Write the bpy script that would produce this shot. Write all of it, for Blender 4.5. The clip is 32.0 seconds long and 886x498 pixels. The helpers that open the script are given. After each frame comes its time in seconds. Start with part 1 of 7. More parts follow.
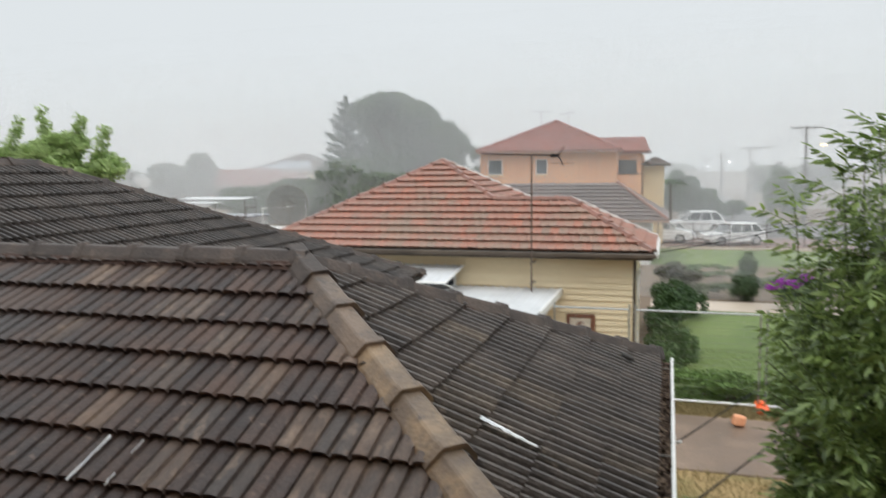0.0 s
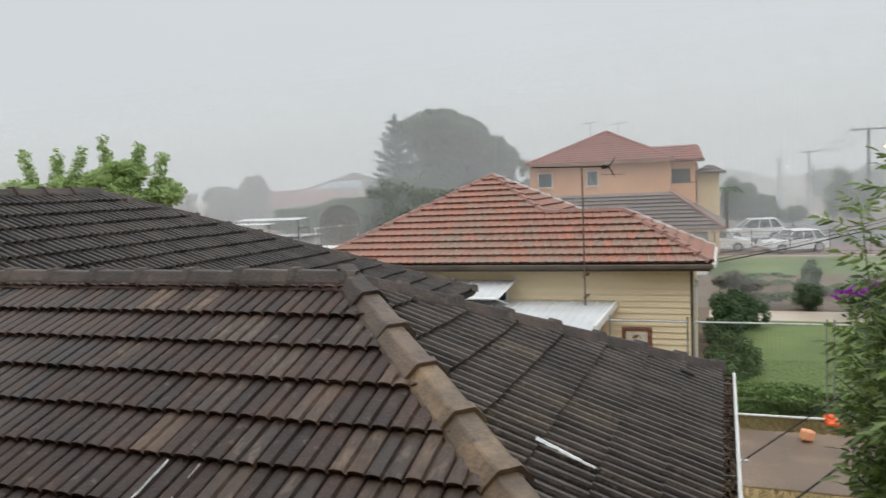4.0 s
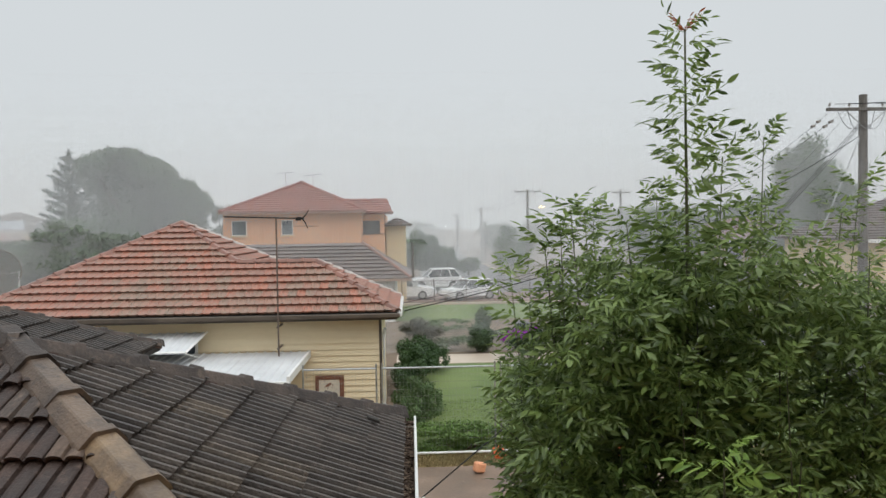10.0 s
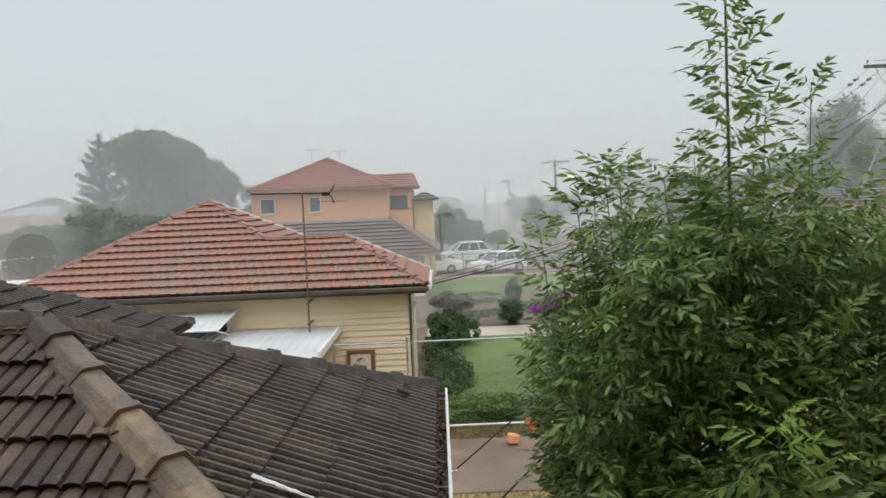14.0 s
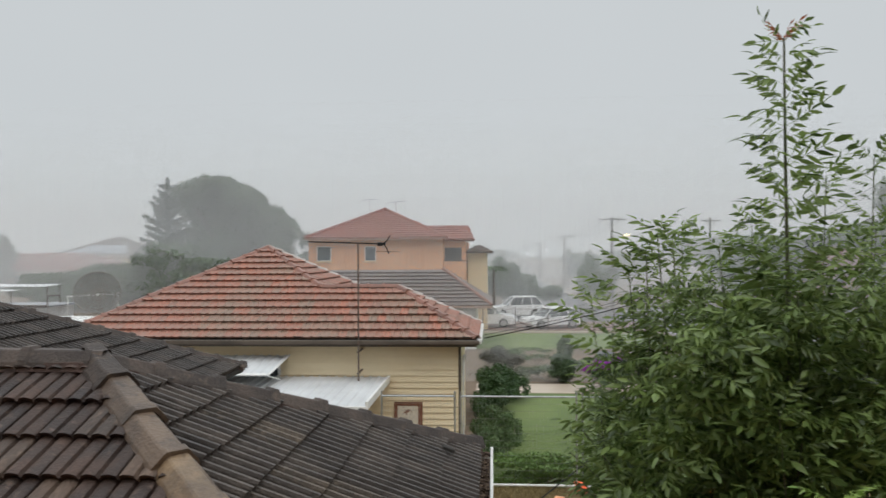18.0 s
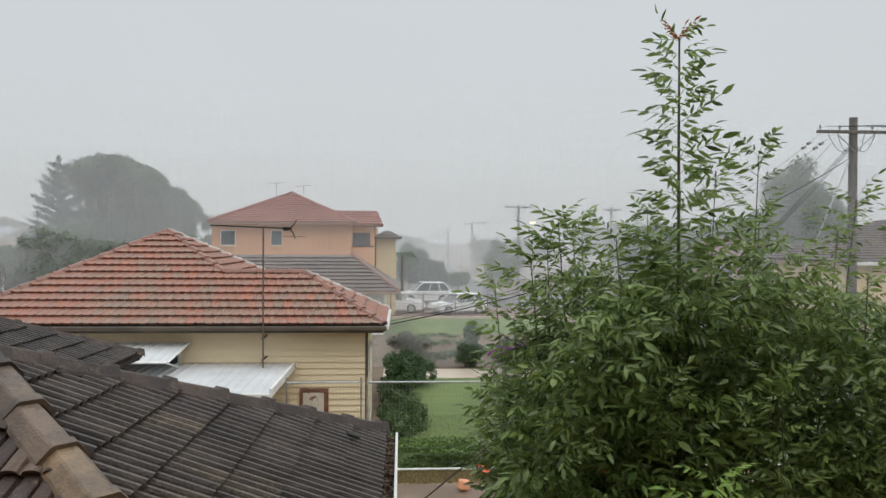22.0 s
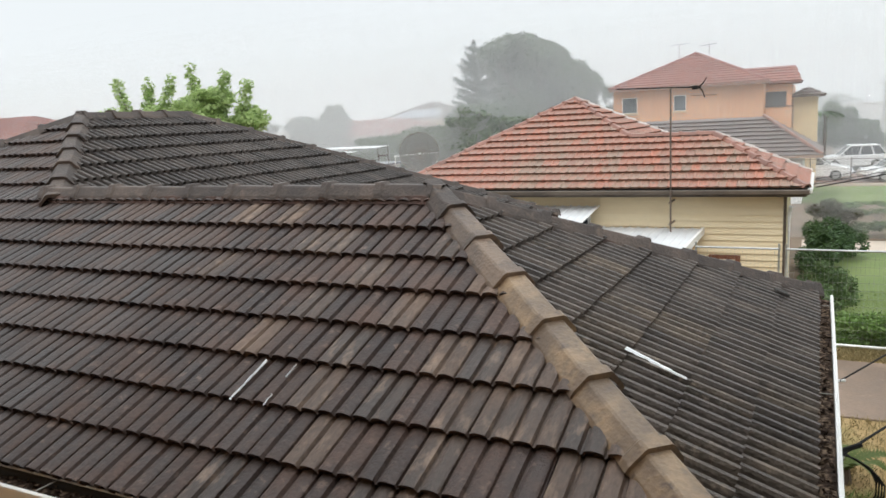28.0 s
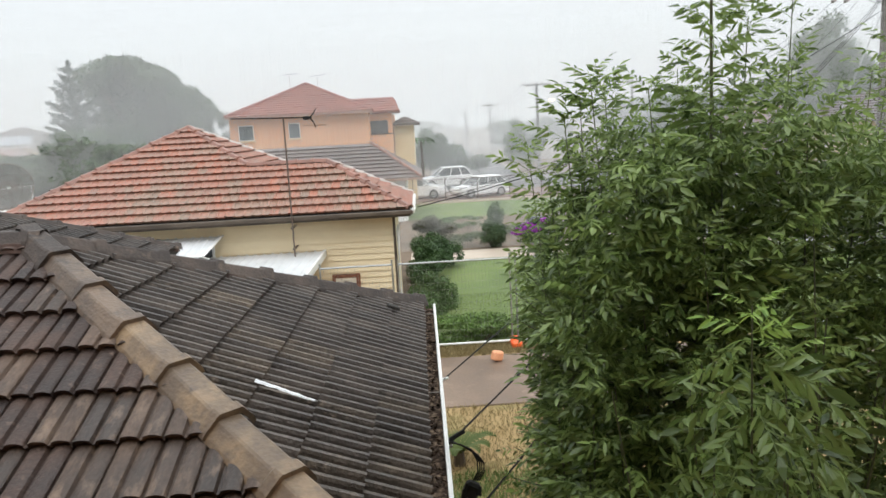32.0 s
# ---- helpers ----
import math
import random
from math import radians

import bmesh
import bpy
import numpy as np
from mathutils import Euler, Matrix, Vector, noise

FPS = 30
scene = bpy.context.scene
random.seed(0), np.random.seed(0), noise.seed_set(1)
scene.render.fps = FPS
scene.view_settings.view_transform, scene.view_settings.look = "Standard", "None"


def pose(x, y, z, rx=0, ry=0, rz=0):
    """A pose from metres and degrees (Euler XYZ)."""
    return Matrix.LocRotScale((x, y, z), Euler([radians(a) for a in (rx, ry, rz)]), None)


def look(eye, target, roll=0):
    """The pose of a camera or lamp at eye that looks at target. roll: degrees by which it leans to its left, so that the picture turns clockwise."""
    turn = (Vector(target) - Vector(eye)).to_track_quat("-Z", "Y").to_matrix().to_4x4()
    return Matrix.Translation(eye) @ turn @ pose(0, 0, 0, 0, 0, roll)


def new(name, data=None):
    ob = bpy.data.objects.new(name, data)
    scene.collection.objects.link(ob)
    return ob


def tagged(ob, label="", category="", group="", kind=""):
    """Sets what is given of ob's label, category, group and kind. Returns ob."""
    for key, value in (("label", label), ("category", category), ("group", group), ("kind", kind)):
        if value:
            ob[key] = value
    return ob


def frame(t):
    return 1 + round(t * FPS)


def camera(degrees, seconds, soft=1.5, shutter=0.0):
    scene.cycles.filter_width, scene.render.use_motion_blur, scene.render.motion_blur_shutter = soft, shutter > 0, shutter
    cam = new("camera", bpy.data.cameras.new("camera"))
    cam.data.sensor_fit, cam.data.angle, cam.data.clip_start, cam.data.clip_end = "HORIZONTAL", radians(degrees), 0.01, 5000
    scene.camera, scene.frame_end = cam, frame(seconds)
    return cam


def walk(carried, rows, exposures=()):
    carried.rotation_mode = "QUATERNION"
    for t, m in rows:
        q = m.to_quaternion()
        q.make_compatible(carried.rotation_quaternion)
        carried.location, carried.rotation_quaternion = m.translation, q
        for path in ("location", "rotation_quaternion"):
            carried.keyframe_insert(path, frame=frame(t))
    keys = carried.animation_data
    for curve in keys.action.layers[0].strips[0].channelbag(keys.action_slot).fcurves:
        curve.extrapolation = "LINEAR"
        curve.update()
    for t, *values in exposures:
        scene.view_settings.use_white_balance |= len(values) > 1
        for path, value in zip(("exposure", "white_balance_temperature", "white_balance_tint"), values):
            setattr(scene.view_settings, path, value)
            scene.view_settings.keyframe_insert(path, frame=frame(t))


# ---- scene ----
cam = camera(61.46, 32.0, shutter=0.4)
PATH = [
    (0.0, 0.012, -0.036, 4.620, 84.093, 0.644, 16.747),
    (0.5, 0.025, -0.008, 4.640, 89.360, 0.886, 22.807),
    (1.0, 0.027, -0.012, 4.654, 92.316, -0.594, 26.322),
    (1.5, 0.011, 0.063, 4.615, 91.185, 0.536, 25.577),
    (2.0, -0.014, 0.076, 4.603, 89.023, 1.315, 26.298),
    (2.5, -0.020, 0.059, 4.614, 88.356, 0.669, 27.098),
    (4.5, 0.023, -0.010, 4.651, 84.603, 2.110, 14.556),
    (5.0, 0.032, -0.040, 4.686, 85.103, 1.016, 7.288),
    (5.5, 0.031, -0.061, 4.699, 86.721, 1.136, 3.541),
    (6.0, 0.018, -0.058, 4.700, 87.884, 1.001, 1.940),
    (6.5, 0.016, -0.080, 4.701, 89.235, 0.561, 1.984),
    (7.0, 0.029, -0.109, 4.697, 89.637, 0.776, 1.519),
    (7.5, 0.031, -0.102, 4.685, 89.605, 0.750, -0.313),
    (8.0, 0.024, -0.131, 4.690, 88.852, 1.180, -2.301),
    (8.5, 0.034, -0.161, 4.700, 87.921, 2.196, -2.791),
    (9.0, 0.037, -0.164, 4.694, 87.679, 1.628, -3.085),
    (9.5, 0.035, -0.161, 4.705, 88.095, 1.106, -2.385),
    (10.0, 0.061, -0.146, 4.703, 88.363, 0.873, -2.509),
    (10.5, 0.038, -0.109, 4.684, 87.709, 0.118, -2.692),
    (11.0, 0.026, -0.114, 4.678, 86.376, -0.207, -2.230),
    (11.5, 0.018, -0.136, 4.677, 85.287, -0.368, -2.002),
    (12.0, 0.020, -0.112, 4.684, 84.622, -1.062, 1.066),
    (12.5, 0.037, -0.058, 4.689, 85.613, -1.710, 4.761),
    (13.0, 0.057, -0.010, 4.689, 87.354, -0.326, 4.607),
    (13.5, 0.060, -0.025, 4.682, 87.649, 1.358, 2.460),
    (14.0, 0.073, 0.019, 4.648, 86.441, 2.431, -0.390),
    (14.5, 0.086, 0.048, 4.650, 86.558, 1.741, -2.137),
    (15.0, 0.088, 0.052, 4.667, 88.060, 1.130, -0.809),
    (15.5, 0.087, 0.012, 4.696, 90.028, 1.019, 1.501),
    (17.5, 0.124, 0.016, 4.677, 90.531, 0.039, 2.179),
    (18.0, 0.092, 0.000, 4.679, 90.539, 0.313, 3.793),
    (18.5, 0.036, -0.009, 4.693, 91.384, -1.420, 9.776),
    (19.0, -0.012, 0.001, 4.680, 93.341, -2.685, 16.606),
    (19.5, -0.006, 0.002, 4.676, 94.305, -1.689, 21.876),
    (20.0, 0.038, -0.015, 4.686, 93.173, -0.804, 16.043),
    (20.5, 0.110, 0.054, 4.668, 90.328, -0.022, 6.306),
    (21.0, 0.131, 0.028, 4.679, 90.005, 0.349, 2.235),
    (21.5, 0.134, 0.042, 4.673, 90.288, 0.368, -1.828),
    (22.0, 0.109, 0.003, 4.686, 89.439, -0.309, -3.207),
    (22.5, 0.075, -0.036, 4.677, 89.236, -2.460, 0.472),
    (23.0, 0.026, -0.162, 4.668, 87.555, -3.935, 3.789),
    (23.5, -0.026, -0.256, 4.676, 85.481, -4.459, 10.712),
    (24.0, -0.047, -0.273, 4.660, 84.558, -3.344, 13.900),
    (24.5, -0.081, -0.318, 4.654, 83.887, -1.858, 7.461),
    (26.5, -0.069, -0.244, 4.634, 82.070, -1.378, 8.833),
    (27.0, -0.060, -0.170, 4.603, 80.942, -0.506, 20.348),
    (27.5, -0.053, -0.086, 4.549, 79.595, 1.692, 27.324),
    (28.0, -0.051, -0.006, 4.523, 80.280, 2.939, 26.545),
    (28.5, -0.048, 0.046, 4.482, 80.466, 2.910, 19.700),
    (29.0, 0.008, 0.072, 4.491, 79.403, 3.509, 9.329),
    (29.5, 0.026, 0.114, 4.498, 78.756, 3.634, 2.893),
    (30.0, 0.024, 0.131, 4.473, 78.591, 3.265, 1.433),
    (30.5, 0.026, 0.183, 4.438, 77.461, 2.512, -0.113),
    (31.0, 0.040, 0.176, 4.465, 77.751, 2.555, -1.884),
    (31.5, 0.052, 0.086, 4.548, 79.050, 2.750, -2.519),
    (32.0, 0.020, -0.110, 4.590, 80.713, 3.099, -1.890),
]
EXPOSURES = [(0.0, 0.3), (0.7, 0.08), (1.2, -0.06), (2.0, 0.0), (6.0, 0.1), (11.0, 0.1), (15.0, 0.1), (19.0, -0.1), (22.0, 0.02), (24.0, 0.22), (27.0, 0.32), (28.0, 0.52), (29.5, 0.57), (31.0, 0.66), (32.0, 0.55)]
walk(cam, [(t, pose(x, y, z, rx, ry, rz)) for t, x, y, z, rx, ry, rz in PATH], EXPOSURES)

# ---- world and sun: an even, overcast, rainy sky ----
world = bpy.data.worlds.new("overcast_sky")
scene.world = world
world.use_nodes = True
wn = world.node_tree
wn.nodes.clear()
w_out = wn.nodes.new("ShaderNodeOutputWorld")
w_bg = wn.nodes.new("ShaderNodeBackground")
w_sky = wn.nodes.new("ShaderNodeTexSky")
w_sky.sky_type = "NISHITA"
w_sky.sun_disc = False
w_sky.sun_elevation = radians(48)
w_sky.sun_rotation = radians(150)
w_sky.dust_density = 6.0
w_grey = wn.nodes.new("ShaderNodeRGB")
w_grey.outputs[0].default_value = (6.25, 6.60, 6.80, 1)
w_mix = wn.nodes.new("ShaderNodeMix")
w_mix.data_type = "RGBA"
w_mix.inputs["Factor"].default_value = 0.96
w_tc = wn.nodes.new("ShaderNodeTexCoord")
w_cloud = wn.nodes.new("ShaderNodeTexNoise")
w_cloud.inputs["Scale"].default_value = 1.6
w_cloud.inputs["Detail"].default_value = 3.0
w_ramp = wn.nodes.new("ShaderNodeMapRange")
w_ramp.inputs["To Min"].default_value = 0.95
w_ramp.inputs["To Max"].default_value = 1.05
w_mul = wn.nodes.new("ShaderNodeMix")
w_mul.data_type = "RGBA"
w_mul.blend_type = "MULTIPLY"
w_mul.inputs["Factor"].default_value = 1.0
wn.links.new(w_tc.outputs["Generated"], w_cloud.inputs["Vector"])
wn.links.new(w_cloud.outputs["Fac"], w_ramp.inputs["Value"])
wn.links.new(w_sky.outputs["Color"], w_mix.inputs["A"])
wn.links.new(w_grey.outputs["Color"], w_mix.inputs["B"])
wn.links.new(w_mix.outputs["Result"], w_mul.inputs["A"])
wn.links.new(w_ramp.outputs["Result"], w_mul.inputs["B"])
# an overcast sky is brighter overhead than near the horizon
w_sep = wn.nodes.new("ShaderNodeSeparateXYZ")
w_zen = wn.nodes.new("ShaderNodeMapRange")
w_zen.inputs["From Min"].default_value = 0.38
w_zen.inputs["From Max"].default_value = 1.0
w_zen.inputs["To Min"].default_value = 1.0
w_zen.inputs["To Max"].default_value = 2.9
w_mul2 = wn.nodes.new("ShaderNodeMix")
w_mul2.data_type = "RGBA"
w_mul2.blend_type = "MULTIPLY"
w_mul2.inputs["Factor"].default_value = 1.0
wn.links.new(w_tc.outputs["Generated"], w_sep.inputs[0])
wn.links.new(w_sep.outputs["Z"], w_zen.inputs["Value"])
wn.links.new(w_mul.outputs["Result"], w_mul2.inputs["A"])
wn.links.new(w_zen.outputs["Result"], w_mul2.inputs["B"])
wn.links.new(w_mul2.outputs["Result"], w_bg.inputs["Color"])
w_bg.inputs["Strength"].default_value = 0.10
wn.links.new(w_bg.outputs["Background"], w_out.inputs["Surface"])

sun_data = bpy.data.lights.new("sun", "SUN")
sun_data.energy = 0.6
sun_data.angle = radians(40)
sun_data.color = (1.0, 0.96, 0.90)
sun = new("sun", sun_data)
sun.matrix_world = look((20, -30, 60), (0, 10, 0))

# ---- materials ----
def mat(name, cols, scale=3.0, rough=0.6, bump=0.0, bscale=40.0, metal=0.0, fine=0.25, rnd=0.0, spec=0.5, island=False,
        stretch=(1, 1, 1), rough2=None, spots=None):
    """A surface whose colour drifts between cols at a large scale, with fine grain, relief and a random tint per piece."""
    m = bpy.data.materials.new(name)
    m.use_nodes = True
    t = m.node_tree
    n, l = t.nodes, t.links
    p = n["Principled BSDF"]
    tc = n.new("ShaderNodeTexCoord")
    mp = n.new("ShaderNodeMapping")
    mp.inputs["Scale"].default_value = stretch
    l.new(tc.outputs["Object"], mp.inputs["Vector"])
    info = n.new("ShaderNodeObjectInfo")
    geo = n.new("ShaderNodeNewGeometry")
    rand = geo.outputs["Random Per Island"] if island else info.outputs["Random"]
    off = n.new("ShaderNodeVectorMath")
    off.operation = "MULTIPLY_ADD"
    comb = n.new("ShaderNodeCombineXYZ")
    for k in ("X", "Y", "Z"):
        l.new(rand, comb.inputs[k])
    off.inputs[1].default_value = (37.0, 53.0, 71.0)
    l.new(comb.outputs[0], off.inputs[0])
    l.new(mp.outputs[0], off.inputs[2])
    big = n.new("ShaderNodeTexNoise")
    big.inputs["Scale"].default_value = scale
    big.inputs["Detail"].default_value = 4.0
    l.new(off.outputs[0] if rnd else mp.outputs[0], big.inputs["Vector"])
    ramp = n.new("ShaderNodeValToRGB")
    while len(ramp.color_ramp.elements) < len(cols):
        ramp.color_ramp.elements.new(0.5)
    for i, c in enumerate(cols):
        e = ramp.color_ramp.elements[i]
        e.position = 0.32 + 0.36 * i / max(1, len(cols) - 1)
        e.color = (*c, 1)
    if rnd:
        add = n.new("ShaderNodeMath")
        add.operation = "MULTIPLY_ADD"
        sub = n.new("ShaderNodeMath")
        sub.operation = "SUBTRACT"
        sub.inputs[1].default_value = 0.5
        l.new(rand, sub.inputs[0])
        l.new(sub.outputs[0], add.inputs[0])
        add.inputs[1].default_value = rnd
        l.new(big.outputs["Fac"], add.inputs[2])
        l.new(add.outputs[0], ramp.inputs["Fac"])
    else:
        l.new(big.outputs["Fac"], ramp.inputs["Fac"])
    small = n.new("ShaderNodeTexNoise")
    small.inputs["Scale"].default_value = bscale
    small.inputs["Detail"].default_value = 5.0
    l.new(off.outputs[0] if rnd else mp.outputs[0], small.inputs["Vector"])
    mr = n.new("ShaderNodeMapRange")
    mr.inputs["To Min"].default_value = 1 - fine
    mr.inputs["To Max"].default_value = 1 + fine
    l.new(small.outputs["Fac"], mr.inputs["Value"])
    mul = n.new("ShaderNodeMix")
    mul.data_type, mul.blend_type = "RGBA", "MULTIPLY"
    mul.inputs["Factor"].default_value = 1.0
    l.new(ramp.outputs["Color"], mul.inputs["A"])
    l.new(mr.outputs[0], mul.inputs["B"])
    last = mul.outputs["Result"]
    if spots:
        col, size, lo, hi = spots
        vn = n.new("ShaderNodeTexNoise")
        vn.inputs["Scale"].default_value = size
        vn.inputs["Detail"].default_value = 6.0
        vn.inputs["Roughness"].default_value = 0.65
        l.new(off.outputs[0] if rnd else mp.outputs[0], vn.inputs["Vector"])
        vr = n.new("ShaderNodeMapRange")
        vr.inputs["From Min"].default_value = lo
        vr.inputs["From Max"].default_value = hi
        l.new(vn.outputs["Fac"], vr.inputs["Value"])
        mx = n.new("ShaderNodeMix")
        mx.data_type = "RGBA"
        mx.inputs["B"].default_value = (*col, 1)
        l.new(vr.outputs[0], mx.inputs["Factor"])
        l.new(last, mx.inputs["A"])
        last = mx.outputs["Result"]
    l.new(last, p.inputs["Base Color"])
    p.inputs["Roughness"].default_value = rough
    if rough2 is not None:
        rr = n.new("ShaderNodeMapRange")
        rr.inputs["From Min"].default_value = 0.35
        rr.inputs["From Max"].default_value = 0.65
        rr.inputs["To Min"].default_value = rough
        rr.inputs["To Max"].default_value = rough2
        l.new(big.outputs["Fac"], rr.inputs["Value"])
        l.new(rr.outputs[0], p.inputs["Roughness"])
    p.inputs["Metallic"].default_value = metal
    p.inputs["Specular IOR Level"].default_value = spec
    if bump:
        b = n.new("ShaderNodeBump")
        b.inputs["Strength"].default_value = bump
        b.inputs["Distance"].default_value = 0.02
        l.new(small.outputs["Fac"], b.inputs["Height"])
        l.new(b.outputs[0], p.inputs["Normal"])
    return m


def leafy(name, dark, light, trans=0.35, rough=0.45, scale=1.5):
    """Foliage: each leaf its own tint, some light passing through."""
    m = bpy.data.materials.new(name)
    m.use_nodes = True
    t = m.node_tree
    n, l = t.nodes, t.links
    p = n["Principled BSDF"]
    out = n["Material Output"]
    geo = n.new("ShaderNodeNewGeometry")
    tc = n.new("ShaderNodeTexCoord")
    big = n.new("ShaderNodeTexNoise")
    big.inputs["Scale"].default_value = scale
    l.new(tc.outputs["Object"], big.inputs["Vector"])
    mx = n.new("ShaderNodeMix")
    mx.data_type = "RGBA"
    mx.inputs["A"].default_value = (*dark, 1)
    mx.inputs["B"].default_value = (*light, 1)
    av = n.new("ShaderNodeMath")
    av.operation = "ADD"
    l.new(geo.outputs["Random Per Island"], av.inputs[0])
    l.new(big.outputs["Fac"], av.inputs[1])
    hv = n.new("ShaderNodeMath")
    hv.operation = "MULTIPLY_ADD"
    hv.use_clamp = True
    hv.inputs[1].default_value = 0.85
    hv.inputs[2].default_value = -0.35
    l.new(av.outputs[0], hv.inputs[0])
    l.new(hv.outputs[0], mx.inputs["Factor"])
    l.new(mx.outputs["Result"], p.inputs["Base Color"])
    p.inputs["Roughness"].default_value = rough
    tr = n.new("ShaderNodeBsdfTranslucent")
    l.new(mx.outputs["Result"], tr.inputs["Color"])
    ms = n.new("ShaderNodeMixShader")
    ms.inputs["Fac"].default_value = trans
    l.new(p.outputs[0], ms.inputs[1])
    l.new(tr.outputs[0], ms.inputs[2])
    l.new(ms.outputs[0], out.inputs["Surface"])
    return m


def glass(name, tint=(0.05, 0.06, 0.07), rough=0.05):
    return mat(name, [tint, tuple(c * 1.5 for c in tint)], scale=0.7, rough=rough, fine=0.02, spec=0.8)


def lamp(name, color, strength):
    m = bpy.data.materials.new(name)
    m.use_nodes = True
    p = m.node_tree.nodes["Principled BSDF"]
    p.inputs["Emission Color"].default_value = (*color, 1)
    p.inputs["Emission Strength"].default_value = strength
    return m


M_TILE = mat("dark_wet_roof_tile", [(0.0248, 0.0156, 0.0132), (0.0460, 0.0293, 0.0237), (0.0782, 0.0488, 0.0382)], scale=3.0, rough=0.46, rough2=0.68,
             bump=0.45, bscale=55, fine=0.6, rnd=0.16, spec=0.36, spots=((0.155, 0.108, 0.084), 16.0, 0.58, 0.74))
# east slope tiles: the wet sky sheen is mixed into their grey base colour
M_TILE_E = mat("sky_sheen_roof_tile", [(0.0323, 0.0261, 0.0230), (0.0570, 0.0466, 0.0408), (0.0950, 0.0779, 0.0665)], scale=3.0, rough=0.42, rough2=0.62,
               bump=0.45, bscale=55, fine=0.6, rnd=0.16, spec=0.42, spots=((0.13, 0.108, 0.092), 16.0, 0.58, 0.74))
M_TILE_EJ = mat("sky_sheen_roof_tile_far", [(0.0273, 0.0224, 0.0201), (0.0466, 0.0387, 0.0345), (0.0739, 0.0616, 0.0541)], scale=2.6, rough=0.42, rough2=0.62,
                bump=0.4, bscale=55, fine=0.55, rnd=0.24, spec=0.42, island=True)
M_TILE_J = mat("dark_roof_tile_far", [(0.0248, 0.0166, 0.0141), (0.0423, 0.0276, 0.0226), (0.0662, 0.0428, 0.0339)], scale=2.6, rough=0.42, rough2=0.66,
               bump=0.4, bscale=55, fine=0.55, rnd=0.24, spec=0.42, island=True)
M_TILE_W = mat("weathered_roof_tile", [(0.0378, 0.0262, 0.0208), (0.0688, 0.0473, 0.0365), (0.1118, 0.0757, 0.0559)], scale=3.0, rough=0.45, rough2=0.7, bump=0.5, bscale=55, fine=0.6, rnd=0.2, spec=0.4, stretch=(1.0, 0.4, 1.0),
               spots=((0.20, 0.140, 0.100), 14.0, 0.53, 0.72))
M_TILE_EW = mat("worn_sheen_roof_tile", [(0.0395, 0.0319, 0.0258), (0.0714, 0.0570, 0.0456), (0.1140, 0.0912, 0.0714)], scale=3.0, rough=0.45, rough2=0.7, bump=0.5, bscale=55, fine=0.6, rnd=0.2, spec=0.4,
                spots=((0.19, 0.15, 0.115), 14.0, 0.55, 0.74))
M_CAP = mat("ridge_cap_tile", [(0.032, 0.0235, 0.0195), (0.051, 0.037, 0.030), (0.078, 0.056, 0.044)], scale=3.0, rough=0.55, spec=0.36, bump=0.35, bscale=50, fine=0.5, rnd=0.25,
            spots=((0.12, 0.086, 0.062), 12.0, 0.57, 0.74))
M_CAP_TAN = mat("tan_ridge_cap_tile", [(0.120, 0.084, 0.056), (0.205, 0.141, 0.085), (0.285, 0.196, 0.110)], scale=5.0, rough=0.5, bump=0.3, bscale=50, fine=0.3, rnd=0.25,
                spots=((0.085, 0.062, 0.048), 13.0, 0.54, 0.72))
M_CAP_MID = mat("brown_ridge_cap_tile", [(0.060, 0.044, 0.034), (0.102, 0.072, 0.052), (0.150, 0.103, 0.070)], scale=5.0, rough=0.5, bump=0.35, bscale=50, fine=0.3, rnd=0.25,
                spots=((0.045, 0.034, 0.028), 13.0, 0.54, 0.72))
M_MORTAR = mat("mortar_bed", [(0.042, 0.026, 0.021), (0.085, 0.050, 0.040)], scale=6, rough=0.9, bump=0.5, bscale=50)
M_BED = mat("roof_underlay", [(0.02, 0.018, 0.016), (0.03, 0.026, 0.022)], scale=4, rough=0.9)
M_WHITE = mat("white_painted_metal", [(0.62, 0.62, 0.60), (0.78, 0.78, 0.76)], scale=2.0, rough=0.4, fine=0.06, bscale=25, spots=((0.25, 0.2, 0.15), 9.0, 0.66, 0.8))
M_STRAP = mat("dull_gutter_strap", [(0.10, 0.095, 0.085), (0.22, 0.21, 0.19)], scale=8, rough=0.6, fine=0.2)
M_AWN = mat("awning_metal", [(0.50, 0.51, 0.52), (0.60, 0.61, 0.62)], scale=1.5, rough=0.45, fine=0.06, bscale=25, spots=((0.3, 0.27, 0.22), 6.0, 0.62, 0.8))
M_SEAL = mat("silver_sealant", [(0.55, 0.58, 0.60), (0.8, 0.82, 0.84)], scale=12, rough=0.35, bump=0.5, bscale=60)
M_DEBRIS = mat("gutter_litter", [(0.012, 0.009, 0.007), (0.045, 0.030, 0.022), (0.19, 0.140, 0.100)], scale=30, rough=1.0, bump=0.3, bscale=60, fine=0.3, spec=0.1)
M_RED = mat("terracotta_tile", [(0.245, 0.132, 0.098), (0.295, 0.136, 0.095), (0.355, 0.132, 0.082)], scale=0.8, rough=0.45, bump=0.3, bscale=30, fine=0.4, rnd=0.12,
            spots=((0.19, 0.150, 0.112), 13.0, 0.49, 0.70))
M_RED_J = mat("terracotta_tile_far", [(0.245, 0.132, 0.098), (0.290, 0.134, 0.096), (0.345, 0.130, 0.082)], scale=0.8, rough=0.45, fine=0.4, bscale=30, rnd=0.14, island=True,
              spots=((0.19, 0.150, 0.112), 13.0, 0.49, 0.70))
